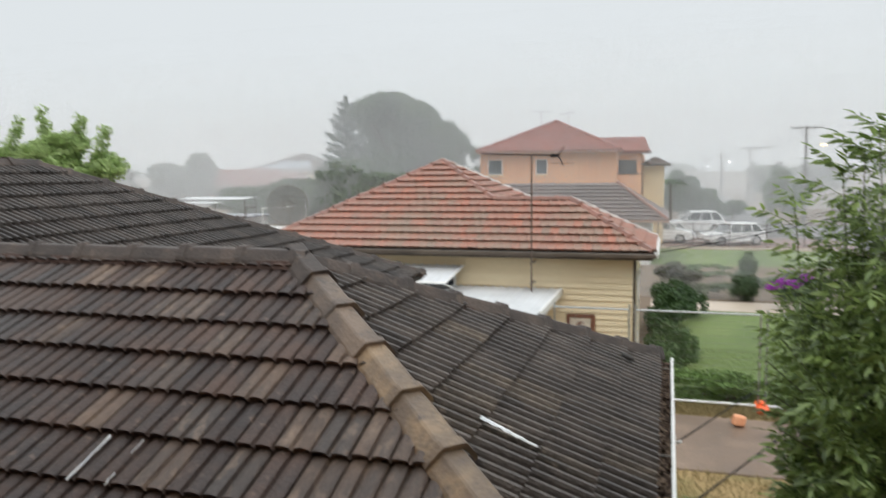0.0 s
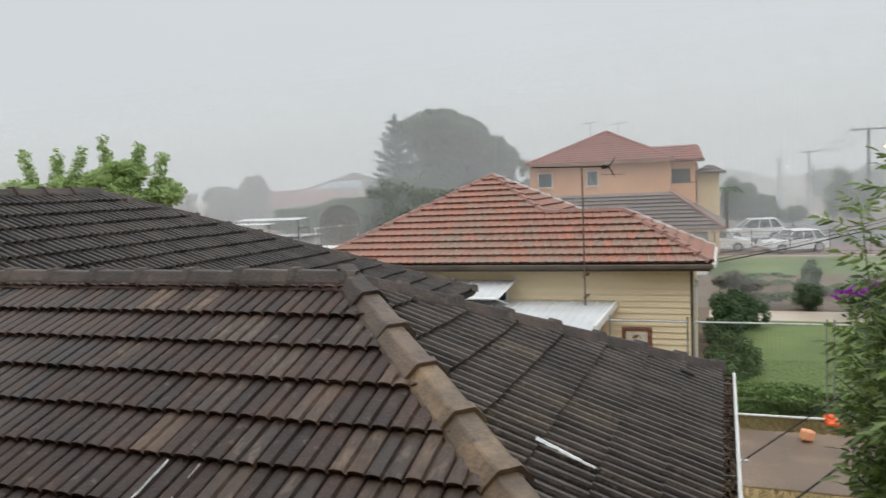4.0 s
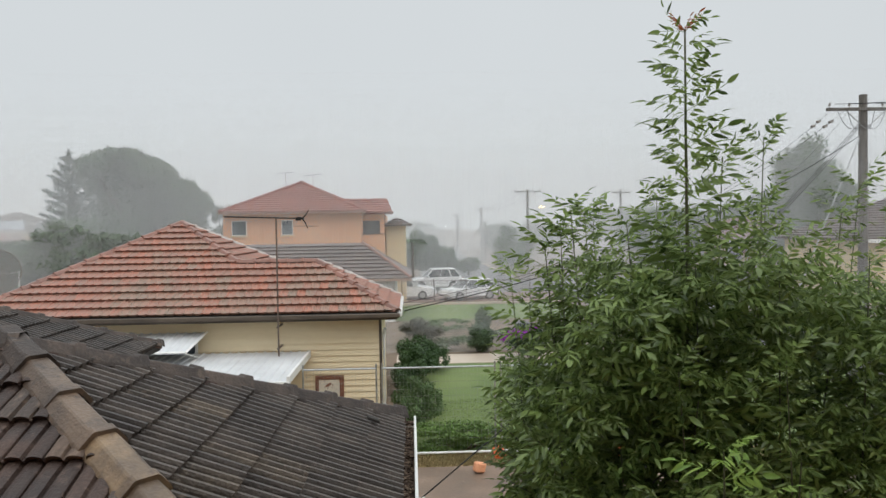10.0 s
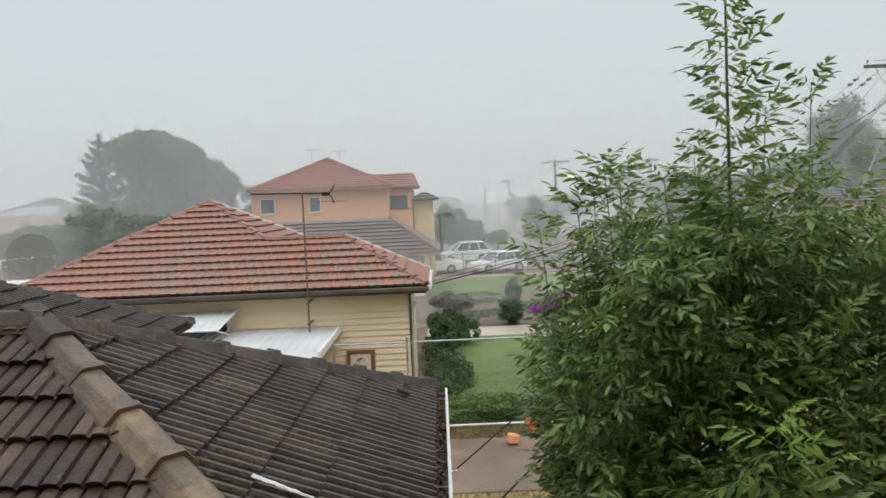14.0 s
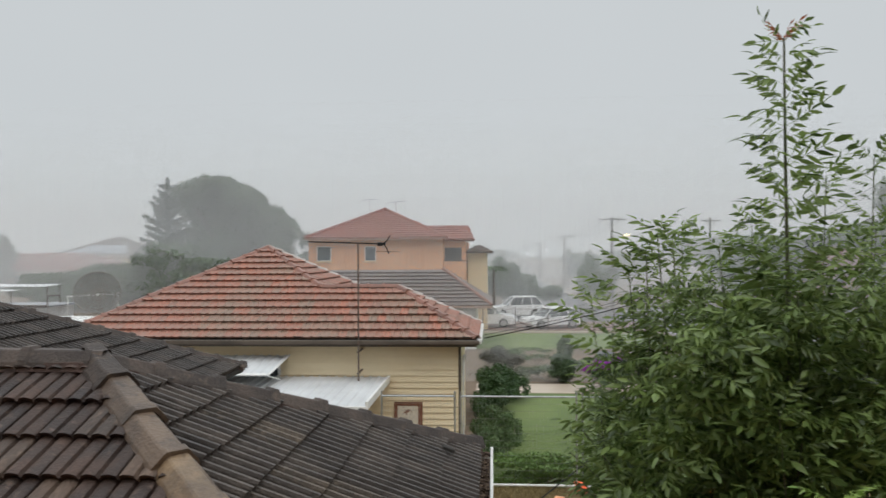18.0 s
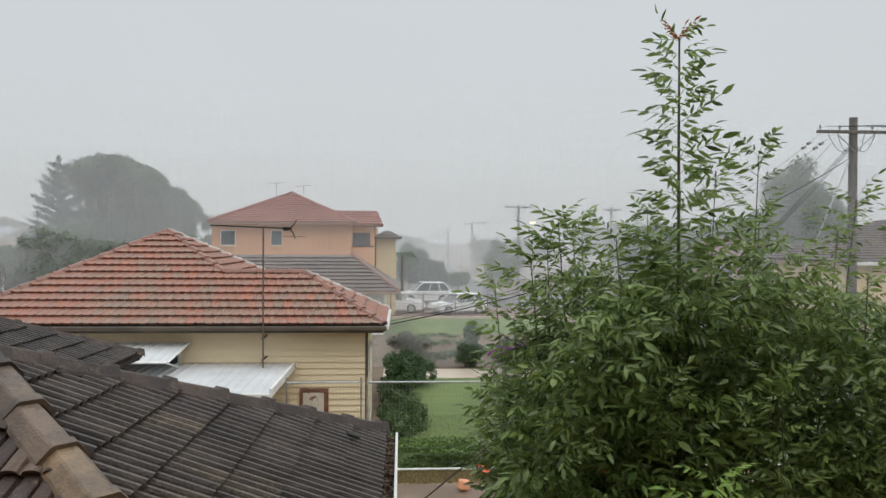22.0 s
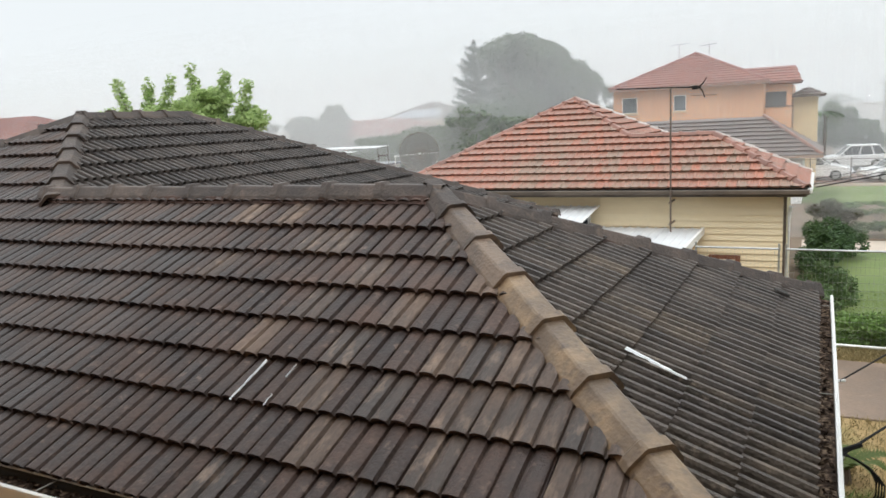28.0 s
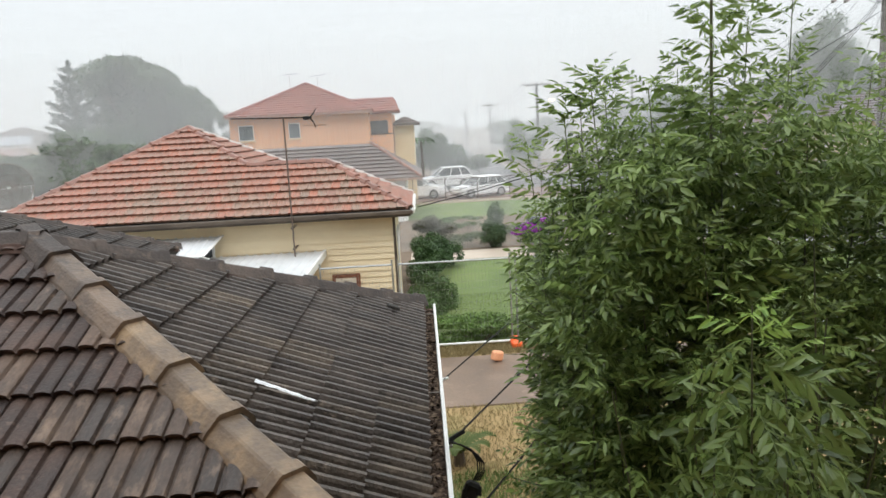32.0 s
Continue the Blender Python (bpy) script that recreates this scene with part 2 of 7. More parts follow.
M_RED_W = mat("weathered_terracotta_tile", [(0.228, 0.150, 0.112), (0.270, 0.158, 0.115), (0.310, 0.150, 0.104)], scale=1.0, rough=0.45, bump=0.3, bscale=30, fine=0.45, rnd=0.14,
              spots=((0.165, 0.140, 0.100), 13.0, 0.48, 0.68))
M_REDCAP = mat("terracotta_ridge_cap", [(0.17, 0.08, 0.058), (0.26, 0.115, 0.08)], scale=2.0, rough=0.36, fine=0.3, rnd=0.2)
# caps of the far hips: wet sky glint painted in as a pale colour
M_PALECAP = mat("sky_glint_hip_cap", [(0.36, 0.31, 0.28), (0.52, 0.48, 0.45)], scale=3.0, rough=0.35, fine=0.2, rnd=0.2)
M_BOARD = mat("cream_weatherboard", [(0.73, 0.60, 0.39), (0.79, 0.67, 0.46)], scale=1.2, rough=0.55, fine=0.06, bscale=20, rnd=0.1, stretch=(0.3, 1, 1))
M_FASCIA = mat("dark_fascia_and_eave_shade", [(0.06, 0.045, 0.035), (0.11, 0.085, 0.065)], scale=2, rough=0.5, fine=0.2)
M_RENDER = mat("orange_rendered_wall", [(0.60, 0.33, 0.20), (0.68, 0.40, 0.25)], scale=0.5, rough=0.8, fine=0.08, bscale=12)
M_CREAMW = mat("cream_rendered_wall", [(0.62, 0.50, 0.30), (0.70, 0.58, 0.38)], scale=0.5, rough=0.8, fine=0.06, bscale=12)
M_YROOF = mat("red_brown_roof_tile", [(0.22, 0.085, 0.07), (0.31, 0.125, 0.10)], scale=0.6, rough=0.5, fine=0.2, bscale=15, rnd=0.15, island=True)
M_GROOF = mat("grey_brown_roof_tile", [(0.070, 0.048, 0.043), (0.120, 0.083, 0.071)], scale=0.6, rough=0.45, fine=0.2, bscale=15, rnd=0.15, island=True)
M_GLASS = glass("window_glass")
M_FRAME = mat("white_window_frame", [(0.7, 0.7, 0.68), (0.8, 0.8, 0.78)], scale=3, rough=0.4, fine=0.03)
M_STEEL = mat("galvanised_steel", [(0.30, 0.31, 0.31), (0.48, 0.49, 0.49)], scale=8, rough=0.35, metal=0.8, fine=0.1)
M_WIRE = mat("fence_wire", [(0.32, 0.34, 0.33), (0.45, 0.46, 0.45)], scale=8, rough=0.4, metal=0.6, fine=0.1)
M_ORANGE = mat("orange_plastic", [(0.75, 0.10, 0.02), (0.9, 0.16, 0.04)], scale=6, rough=0.45, fine=0.1)
M_FADED = mat("faded_orange_plastic", [(0.62, 0.25, 0.12), (0.75, 0.36, 0.20)], scale=6, rough=0.6, fine=0.2)
M_CONC = mat("wet_concrete", [(0.115, 0.078, 0.054), (0.165, 0.115, 0.082), (0.235, 0.17, 0.125)], scale=0.8, rough=0.35, rough2=0.7, fine=0.25, bscale=22, bump=0.12, spec=0.35, spots=((0.30, 0.225, 0.165), 1.7, 0.60, 0.74))
M_GRASS = mat("lawn", [(0.065, 0.098, 0.026), (0.105, 0.152, 0.040), (0.145, 0.190, 0.056)], scale=0.35, rough=0.8, fine=0.4, bscale=18, bump=0.4)
M_DRY = mat("dry_grass_ground", [(0.25, 0.165, 0.068), (0.30, 0.21, 0.094), (0.15, 0.155, 0.05)], scale=0.9, rough=0.9, fine=0.45, bscale=30, bump=0.5)
M_EARTH = mat("garden_earth", [(0.10, 0.075, 0.05), (0.18, 0.13, 0.09)], scale=0.8, rough=0.9, fine=0.3, bscale=20, bump=0.4)
M_PATH = mat("pale_driveway", [(0.40, 0.33, 0.26), (0.50, 0.42, 0.34)], scale=0.6, rough=0.5, fine=0.15, bscale=14)
M_ROAD = mat("wet_asphalt", [(0.055, 0.05, 0.05), (0.085, 0.075, 0.075)], scale=0.3, rough=0.25, rough2=0.5, fine=0.2, bscale=10)
M_PAVER = mat("brick_paving", [(0.14, 0.078, 0.062), (0.20, 0.115, 0.09)], scale=0.8, rough=0.5, fine=0.25, bscale=14)
M_CARW = mat("white_car_paint", [(0.72, 0.73, 0.74), (0.80, 0.81, 0.82)], scale=0.5, rough=0.18, fine=0.01, spec=0.7)
M_CARG = glass("car_window", (0.06, 0.065, 0.07), 0.06)
M_TYRE = mat("tyre_rubber", [(0.02, 0.02, 0.02), (0.035, 0.035, 0.035)], scale=10, rough=0.8)
M_RIM = mat("alloy_rim", [(0.4, 0.4, 0.42), (0.55, 0.55, 0.57)], scale=10, rough=0.3, metal=0.7)
M_TAIL = mat("red_tail_lamp", [(0.35, 0.02, 0.02), (0.45, 0.03, 0.03)], scale=5, rough=0.2)
M_HEAD = mat("clear_headlamp", [(0.5, 0.52, 0.54), (0.6, 0.62, 0.64)], scale=5, rough=0.1)
M_POLE = mat("weathered_timber_pole", [(0.085, 0.075, 0.066), (0.15, 0.135, 0.12)], scale=3, rough=0.85, fine=0.3, bscale=12, stretch=(6, 6, 0.6), bump=0.3)
M_CABLE = mat("black_cable", [(0.008, 0.008, 0.008), (0.018, 0.018, 0.018)], scale=10, rough=0.7, spec=0.2)
M_CERAM = mat("insulator_ceramic", [(0.15, 0.12, 0.10), (0.3, 0.28, 0.26)], scale=10, rough=0.25)
M_ANT = mat("antenna_metal", [(0.12, 0.095, 0.08), (0.20, 0.17, 0.15)], scale=14, rough=0.5, metal=0.5, spots=((0.12, 0.05, 0.025), 14, 0.5, 0.65))
M_DISH = mat("dark_dish_mesh", [(0.035, 0.040, 0.036), (0.060, 0.064, 0.058)], scale=3, rough=0.6, fine=0.2)
M_BARK = mat("grey_brown_bark", [(0.06, 0.045, 0.032), (0.12, 0.09, 0.065)], scale=5, rough=0.9, bump=0.5, bscale=22, stretch=(3, 3, 0.6))
M_STEM = mat("green_brown_stem", [(0.05, 0.07, 0.03), (0.10, 0.10, 0.05)], scale=6, rough=0.7, stretch=(3, 3, 0.6))
M_LEAF = leafy("ash_leaf", (0.056, 0.092, 0.024), (0.268, 0.370, 0.112), 0.46, 0.25)
M_LEAF_B = leafy("young_ash_leaf", (0.19, 0.33, 0.06), (0.35, 0.50, 0.11), 0.45, 0.42)
M_TIP = leafy("reddish_leaf_tip", (0.28, 0.07, 0.025), (0.42, 0.14, 0.05), 0.35, 0.5)
M_FIG = leafy("fig_tree_leaf", (0.060, 0.090, 0.054), (0.125, 0.172, 0.104), 0.15, 0.6, 0.4)
M_PINE = leafy("norfolk_pine_needle", (0.055, 0.080, 0.064), (0.100, 0.135, 0.108), 0.2, 0.6, 0.4)
M_LIGHTG = leafy("light_green_leaf", (0.25, 0.35, 0.12), (0.46, 0.58, 0.25), 0.5, 0.4, 0.8)
M_HEDGE = leafy("hedge_leaf", (0.022, 0.055, 0.016), (0.065, 0.125, 0.034), 0.2, 0.5, 0.8)
M_SHRUB = leafy("shrub_leaf", (0.050, 0.098, 0.030), (0.125, 0.195, 0.064), 0.25, 0.5, 0.8)
M_CYCAD = leafy("cycad_leaf", (0.036, 0.055, 0.012), (0.085, 0.115, 0.026), 0.2, 0.85, 0.8)
M_STREETL = leafy("street_tree_leaf", (0.055, 0.095, 0.045), (0.12, 0.175, 0.080), 0.3, 0.6, 0.6)
M_WEED = leafy("weed_leaf", (0.095, 0.170, 0.040), (0.20, 0.32, 0.085), 0.3, 0.55, 0.8)
M_RUSTL = leafy("reddish_shrub_leaf", (0.030, 0.034, 0.015), (0.085, 0.072, 0.032), 0.25, 0.5, 0.8)
M_FLOWER = leafy("purple_flower", (0.28, 0.03, 0.34), (0.48, 0.09, 0.55), 0.3, 0.6, 2)
M_LAWNB = leafy("grass_blade", (0.07, 0.108, 0.024), (0.14, 0.195, 0.045), 0.3, 0.6, 0.5)
M_LAWNC = leafy("mown_grass_blade", (0.12, 0.175, 0.045), (0.21, 0.275, 0.075), 0.3, 0.6, 0.5)
M_STRAW = leafy("straw_blade", (0.19, 0.145, 0.066), (0.29, 0.230, 0.110), 0.3, 0.7, 0.7)
M_BRICK = mat("tan_brick", [(0.56, 0.330, 0.165), (0.66, 0.415, 0.220), (0.72, 0.49, 0.285)], scale=6, rough=0.85, bump=0.3, bscale=110, fine=0.25, rnd=0.3,
              spots=((0.19, 0.085, 0.036), 24.0, 0.55, 0.66))
M_BRICK_B = mat("brown_brick", [(0.52, 0.235, 0.105), (0.61, 0.305, 0.145), (0.67, 0.39, 0.20)], scale=6, rough=0.85, bump=0.3, bscale=110, fine=0.28, rnd=0.2,
                spots=((0.15, 0.062, 0.028), 24.0, 0.54, 0.65))
M_BRICK_O = mat("orange_brick", [(0.68, 0.255, 0.050), (0.74, 0.34, 0.095), (0.76, 0.45, 0.18)], scale=6, rough=0.85, bump=0.3, bscale=110, fine=0.28, rnd=0.2,
                spots=((0.16, 0.062, 0.028), 24.0, 0.55, 0.66))
M_JOINT = mat("brick_mortar", [(0.60, 0.400, 0.230), (0.70, 0.50, 0.31)], scale=14, rough=0.95, bump=0.3, bscale=120, fine=0.25)
# kept bright so the unseen room bounces more light onto the brick jamb
M_PLASTER = mat("interior_plaster", [(0.78, 0.765, 0.73), (0.83, 0.815, 0.78)], scale=1, rough=0.9, fine=0.04)
M_RUST = mat("rusted_white_board", [(0.58, 0.52, 0.42), (0.66, 0.60, 0.50)], scale=5, rough=0.6, fine=0.1, spots=((0.17, 0.055, 0.025), 7.0, 0.57, 0.64))
M_RUSTF = mat("rusty_frame", [(0.12, 0.045, 0.025), (0.22, 0.09, 0.05)], scale=8, rough=0.8, fine=0.3)
M_SOLAR = mat("solar_panel", [(0.14, 0.16, 0.20), (0.20, 0.22, 0.26)], scale=1, rough=0.12, fine=0.02)
M_BIN = mat("dark_plastic_bin", [(0.012, 0.02, 0.02), (0.03, 0.04, 0.04)], scale=3, rough=0.5)
M_DARKMET = mat("dark_metal_rail", [(0.05, 0.035, 0.03), (0.09, 0.06, 0.05)], scale=4, rough=0.5, metal=0.3)
M_LAMPGLOW = lamp("lit_street_lamp", (1.0, 0.76, 0.28), 1.9)
M_LAMPCOOL = lamp("lit_white_street_lamp", (0.95, 0.97, 1.0), 6.0)
M_EAVE = mat("brown_fascia_paint", [(0.30, 0.20, 0.15), (0.36, 0.25, 0.19)], scale=2, rough=0.5, fine=0.1)


def haze_mix(name, share):
    """Half-clear white that imitates haze: most light passes, the rest is scattered."""
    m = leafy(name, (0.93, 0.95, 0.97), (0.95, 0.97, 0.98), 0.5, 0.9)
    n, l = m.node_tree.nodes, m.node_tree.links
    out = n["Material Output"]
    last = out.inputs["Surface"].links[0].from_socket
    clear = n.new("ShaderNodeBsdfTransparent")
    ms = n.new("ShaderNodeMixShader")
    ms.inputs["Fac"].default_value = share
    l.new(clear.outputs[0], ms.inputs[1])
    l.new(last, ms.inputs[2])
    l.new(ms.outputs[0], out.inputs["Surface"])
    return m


# whites for the strip screens that imitate haze over far things
M_HAZE = haze_mix("rain", 0.37)
M_HAZE_MID = haze_mix("distant_haze", 0.37)
M_HAZE_FAR = haze_mix("far_haze", 0.48)

# ---- helpers for meshes and things ----
def thing(name, label, category, at=(0, 0, 0), group="", kind=""):
    ob = new(name)
    ob.empty_display_size = 0.2
    ob.matrix_world = Matrix.Translation(at)
    return tagged(ob, label, category, group, kind)


def adopt(ob, parent):
    if parent is not None:
        ob.parent = parent
        base = parent.matrix_world if parent.parent is None else Matrix.Identity(4)
        ob.matrix_parent_inverse = base.inverted()


def part(name, bm, material, parent=None, label="", smooth=False):
    me = bpy.data.meshes.new(name)
    bm.to_mesh(me)
    bm.free()
    me.materials.append(material)
    if smooth:
        me.polygons.foreach_set("use_smooth", [True] * len(me.polygons))
    ob = new(name, me)
    adopt(ob, parent)
    return tagged(ob, label)


def raw(name, verts, faces, material, parent=None, label="", smooth=False):
    me = bpy.data.meshes.new(name)
    me.from_pydata([tuple(v) for v in verts], [], [tuple(f) for f in faces])
    me.materials.append(material)
    if smooth:
        me.polygons.foreach_set("use_smooth", [True] * len(me.polygons))
    ob = new(name, me)
    adopt(ob, parent)
    return tagged(ob, label)


def box(bm, a, b, bevel=0.0):
    m = Matrix.Translation([(p + q) / 2 for p, q in zip(a, b)]) @ Matrix.Diagonal([*(abs(q - p) for p, q in zip(a, b)), 1])
    r = bmesh.ops.create_cube(bm, size=1.0, matrix=m)
    if bevel:
        es = list({e for v in r["verts"] for e in v.link_edges})
        bmesh.ops.bevel(bm, geom=es, offset=bevel, segments=1, affect="EDGES")
    return bm


def boxed(a, b, bevel=0.0):
    return box(bmesh.new(), a, b, bevel)


def tube(bm, pts, r, seg=6, r_end=None):
    """A round bar through pts, tapering from r to r_end."""
    pts = [Vector(p) for p in pts]
    rings = []
    for i, p in enumerate(pts):
        d = (pts[min(i + 1, len(pts) - 1)] - pts[max(i - 1, 0)]).normalized()
        q = d.to_track_quat("Z", "Y")
        k = r if r_end is None else r + (r_end - r) * i / (len(pts) - 1)
        rings.append([bm.verts.new(p + q @ Vector((k * math.cos(a), k * math.sin(a), 0))) for a in [2 * math.pi * j / seg for j in range(seg)]])
    for a, b in zip(rings, rings[1:]):
        for j in range(seg):
            bm.faces.new((a[j], a[(j + 1) % seg], b[(j + 1) % seg], b[j]))
    bm.faces.new(list(reversed(rings[0])))
    bm.faces.new(rings[-1])
    return bm


def bar(pts, r, seg=6, r_end=None):
    return tube(bmesh.new(), pts, r, seg, r_end)


def solid(polys, thick, down=True):
    """Flat polygons given an even thickness below."""
    bm = bmesh.new()
    for poly in polys:
        vs = [bm.verts.new(p) for p in poly]
        f = bm.faces.new(vs)
        f.normal_update()
        if f.normal.z < 0:
            f.normal_flip()
    bmesh.ops.remove_doubles(bm, verts=bm.verts, dist=0.002)
    top = list(bm.faces)
    r = bmesh.ops.extrude_face_region(bm, geom=top)
    for v in r["geom"]:
        if isinstance(v, bmesh.types.BMVert):
            v.co.z -= thick if down else -thick
    bmesh.ops.recalc_face_normals(bm, faces=bm.faces)
    return bm


def sag(a, b, drop, n=10):
    a, b = Vector(a), Vector(b)
    return [a.lerp(b, i / n) - Vector((0, 0, drop * 4 * (i / n) * (1 - i / n))) for i in range(n + 1)]


# ---- tiled roofs ----
def tile_shape(w, gauge, prof, lift=0.026, lip=0.02, over=0.05, under=0.0):
    """One interlocking roof tile: prof is a list of (across, height)."""
    k = len(prof)
    vs = [(a * w, -0.012, lift + h) for a, h in prof] + [(a * w, gauge + over, 0.004 + h) for a, h in prof] + [(a * w, -0.012 + under, lift + h - lip) for a, h in prof]
    fs = []
    for i in range(k - 1):
        fs.append((i, i + 1, k + i + 1, k + i))
        fs.append((2 * k + i, 2 * k + i + 1, i + 1, i))
    fs.append((2 * k, 0, k))
    fs.append((k - 1, 3 * k - 1, 2 * k - 1))
    return vs, fs


def inside(poly, p, eps=1e-4):
    n = len(poly)
    return all((poly[(i + 1) % n][0] - poly[i][0]) * (p[1] - poly[i][1]) - (poly[(i + 1) % n][1] - poly[i][1]) * (p[0] - poly[i][0]) > -eps for i in range(n))


def roof_face(roof, origin, u, v, poly, w, gauge, shape, m_part, m_rest, near=None, shift=0.0, m_worn=None, worn=None):
    """Covers a convex part of a roof plane, given in metres along u (level) and v (up the slope), anticlockwise. Tiles for which near(u, v) holds are pieces."""
    u, v = Vector(u).normalized(), Vector(v).normalized()
    nrm = u.cross(v)
    base = Matrix((( u.x, v.x, nrm.x, origin[0]), (u.y, v.y, nrm.y, origin[1]), (u.z, v.z, nrm.z, origin[2]), (0, 0, 0, 1)))
    vs, fs = shape
    kinds = {}
    for q in (m_part, m_worn or m_part):
        me = bpy.data.meshes.new("roof_tile")
        me.from_pydata(vs, [], fs)
        me.materials.append(q)
        kinds[q] = me
    all_v, all_f = [], []
    us, ws = [p[0] for p in poly], [p[1] for p in poly]
    for j in range(math.floor(min(ws) / gauge), math.ceil(max(ws) / gauge)):
        off = (j % 2) * shift * w
        for i in range(math.floor(min(us) / w) - 1, math.ceil(max(us) / w) + 1):
            a, b = i * w + off, j * gauge
            cs = [(a, b), (a + w, b), (a + w, b + gauge), (a, b + gauge)]
            ins = [inside(poly, c) for c in cs]
            mid = inside(poly, (a + w / 2, b + gauge / 2))
            if not any(ins) and not mid:
                continue
            jit = Matrix.Translation((random.uniform(-.003, .003), random.uniform(-.004, .004), random.uniform(-.002, .002))) @ Matrix.Rotation(random.uniform(-.006, .006), 4, "Z") @ Matrix.Rotation(random.uniform(-.006, .006), 4, "X")
            m = base @ Matrix.Translation((a, b, 0)) @ jit
            pick = m_worn if worn and random.random() < worn(a, b) else m_part
            data, dv, df = kinds[pick], vs, fs
            if not all(ins):
                bm = bmesh.new()
                bv = [bm.verts.new(p) for p in vs]
                for f in fs:
                    bm.faces.new([bv[q] for q in f])
                n = len(poly)
                for q in range(n):
                    p0, p1 = Vector((*poly[q], 0)), Vector((*poly[(q + 1) % n], 0))
                    e = p1 - p0
                    side = Vector((e.y, -e.x, 0)).normalized()
                    bmesh.ops.bisect_plane(bm, geom=bm.verts[:] + bm.edges[:] + bm.faces[:], plane_co=p0 - Vector((a, b, 0)), plane_no=side, clear_outer=True)
                    if not bm.faces:
                        break
                bm.verts.index_update()
                dv, df = [tuple(x.co) for x in bm.verts], [[x.index for x in f.verts] for f in bm.faces]
                bm.free()
                if len(df) < 2:
                    continue
                data = None
            if near and near(a, b):
                if data is None:
                    data = bpy.data.meshes.new("roof_tile")
                    data.from_pydata(dv, [], df)
                    data.materials.append(pick)
                ob = new("roof_tile", data)
                ob.parent = roof
                ob.matrix_basis = m
            else:
                k = len(all_v)
                all_v += [tuple(m @ Vector(x)) for x in dv]
                all_f += [[k + x for x in f] for f in df]
    if all_f:
        ob = raw("roof_tiles", all_v, all_f, m_rest)
        ob.parent = roof
        tagged(ob, kind="stuff")


CAP_PROF = [(-0.128, -0.075), (-0.116, -0.048), (-0.062, 0.020), (-0.050, 0.028), (0.050, 0.028), (0.062, 0.020), (0.116, -0.048), (0.128, -0.075)]


def cap_mesh(length, size, material, flat=1.0):
    vs, fs = [], []
    k = len(CAP_PROF)
    for y, s, dz in ((-0.02, 1.09, 0.024), (0.035, 1.08, 0.024), (0.050, 1.0, 0.008), (length, 0.95, 0.0)):
        vs += [(x * s * size, y, z * s * size * flat + dz) for x, z in CAP_PROF]
    vs += [(x * 0.96 * size, -0.02, z * 0.96 * size * flat - 0.004) for x, z in CAP_PROF]
    for r in range(3):
        for i in range(k - 1):
            fs.append((r * k + i, r * k + i + 1, (r + 1) * k + i + 1, (r + 1) * k + i))
    for i in range(k - 1):
        fs.append((4 * k + i, 4 * k + i + 1, i + 1, i))
    me = bpy.data.meshes.new("ridge_cap")
    me.from_pydata(vs, [], fs)
    me.materials.append(material)
    return me


def ridge(roof, a, b, up, step, meshes, pick=None, bed=M_MORTAR, size=1.0):
    """Caps laid from the low end a to the high end b, on a bed of mortar."""
    a, b, up = Vector(a), Vector(b), Vector(up).normalized()
    d = (b - a).normalized()
    x = d.cross(up).normalized()
    z = x.cross(d)
    n = max(1, round((b - a).length / step))
    s = (b - a).length / n
    for i in range(n):
        p = a + d * (i * s)
        me = meshes[pick(i) if pick else 0]
        ob = new("ridge_cap", me)
        ob.parent = roof
        r = Matrix(((x.x, d.x, z.x, p.x), (x.y, d.y, z.y, p.y), (x.z, d.z, z.z, p.z), (0, 0, 0, 1)))
        ob.matrix_basis = r @ Matrix.Rotation(random.uniform(-.03, .03), 4, "Z") @ Matrix.Rotation(random.uniform(-.03, .03), 4, "Y") @ Matrix.Translation((random.uniform(-.006, .006), 0, random.uniform(0, .008)))
    bm = bmesh.new()
    pr = [(-0.122, -0.095), (-0.098, -0.040), (0.0, -0.01), (0.098, -0.040), (0.122, -0.095)]
    prev = None
    for i in range(int((b - a).length / 0.08) + 1):
        p = a + d * min(i * 0.08, (b - a).length)
        ring = [bm.verts.new(p + x * (q * size + random.uniform(-.005, .005)) + z * (h * size + random.uniform(-.004, .004))) for q, h in pr]
        if prev:
            for k in range(len(pr) - 1):
                bm.faces.new((prev[k], prev[k + 1], ring[k + 1], ring[k]))
        prev = ring
    ob = part("mortar_bed", bm, bed)
    ob.parent = roof


# ---- ground, paths and road ----
def sheet(name, pts, z, material, kind="structure", label="", category="ground", bump=0.0):
    bm = bmesh.new()
    f = bm.faces.new([bm.verts.new((x, y, z)) for x, y in pts])
    f.normal_update()
    if f.normal.z < 0:
        f.normal_flip()
    return tagged(part(name, bm, material), label, category, kind=kind)


def slab(name, x0, y0, x1, y1, z0, z1, material, label, category="paving", bevel=0.01):
    return tagged(part(name, boxed((x0, y0, z0), (x1, y1, z1), bevel), material), label, category, kind="structure")


sheet("ground", [(-900, -300), (900, -300), (900, 1500), (-900, 1500)], 0.0, M_EARTH, label="damp bare garden earth with patches of grass")
sheet("dry_lawn", [(-4, -3), (9, -3), (9, 11.60), (-4, 11.60)], 0.012, M_DRY, label="patchy yellow dry grass beside the house", category="grass")
slab("concrete_driveway", -3.6, 11.62, 2.55, 14.30, -0.1, 0.03, M_CONC, "wet brown concrete driveway slab with a joint", "driveway")
slab("concrete_driveway_2", 2.56, 11.62, 9.0, 14.30, -0.1, 0.032, M_CONC, "wet brown concrete driveway slab", "driveway")
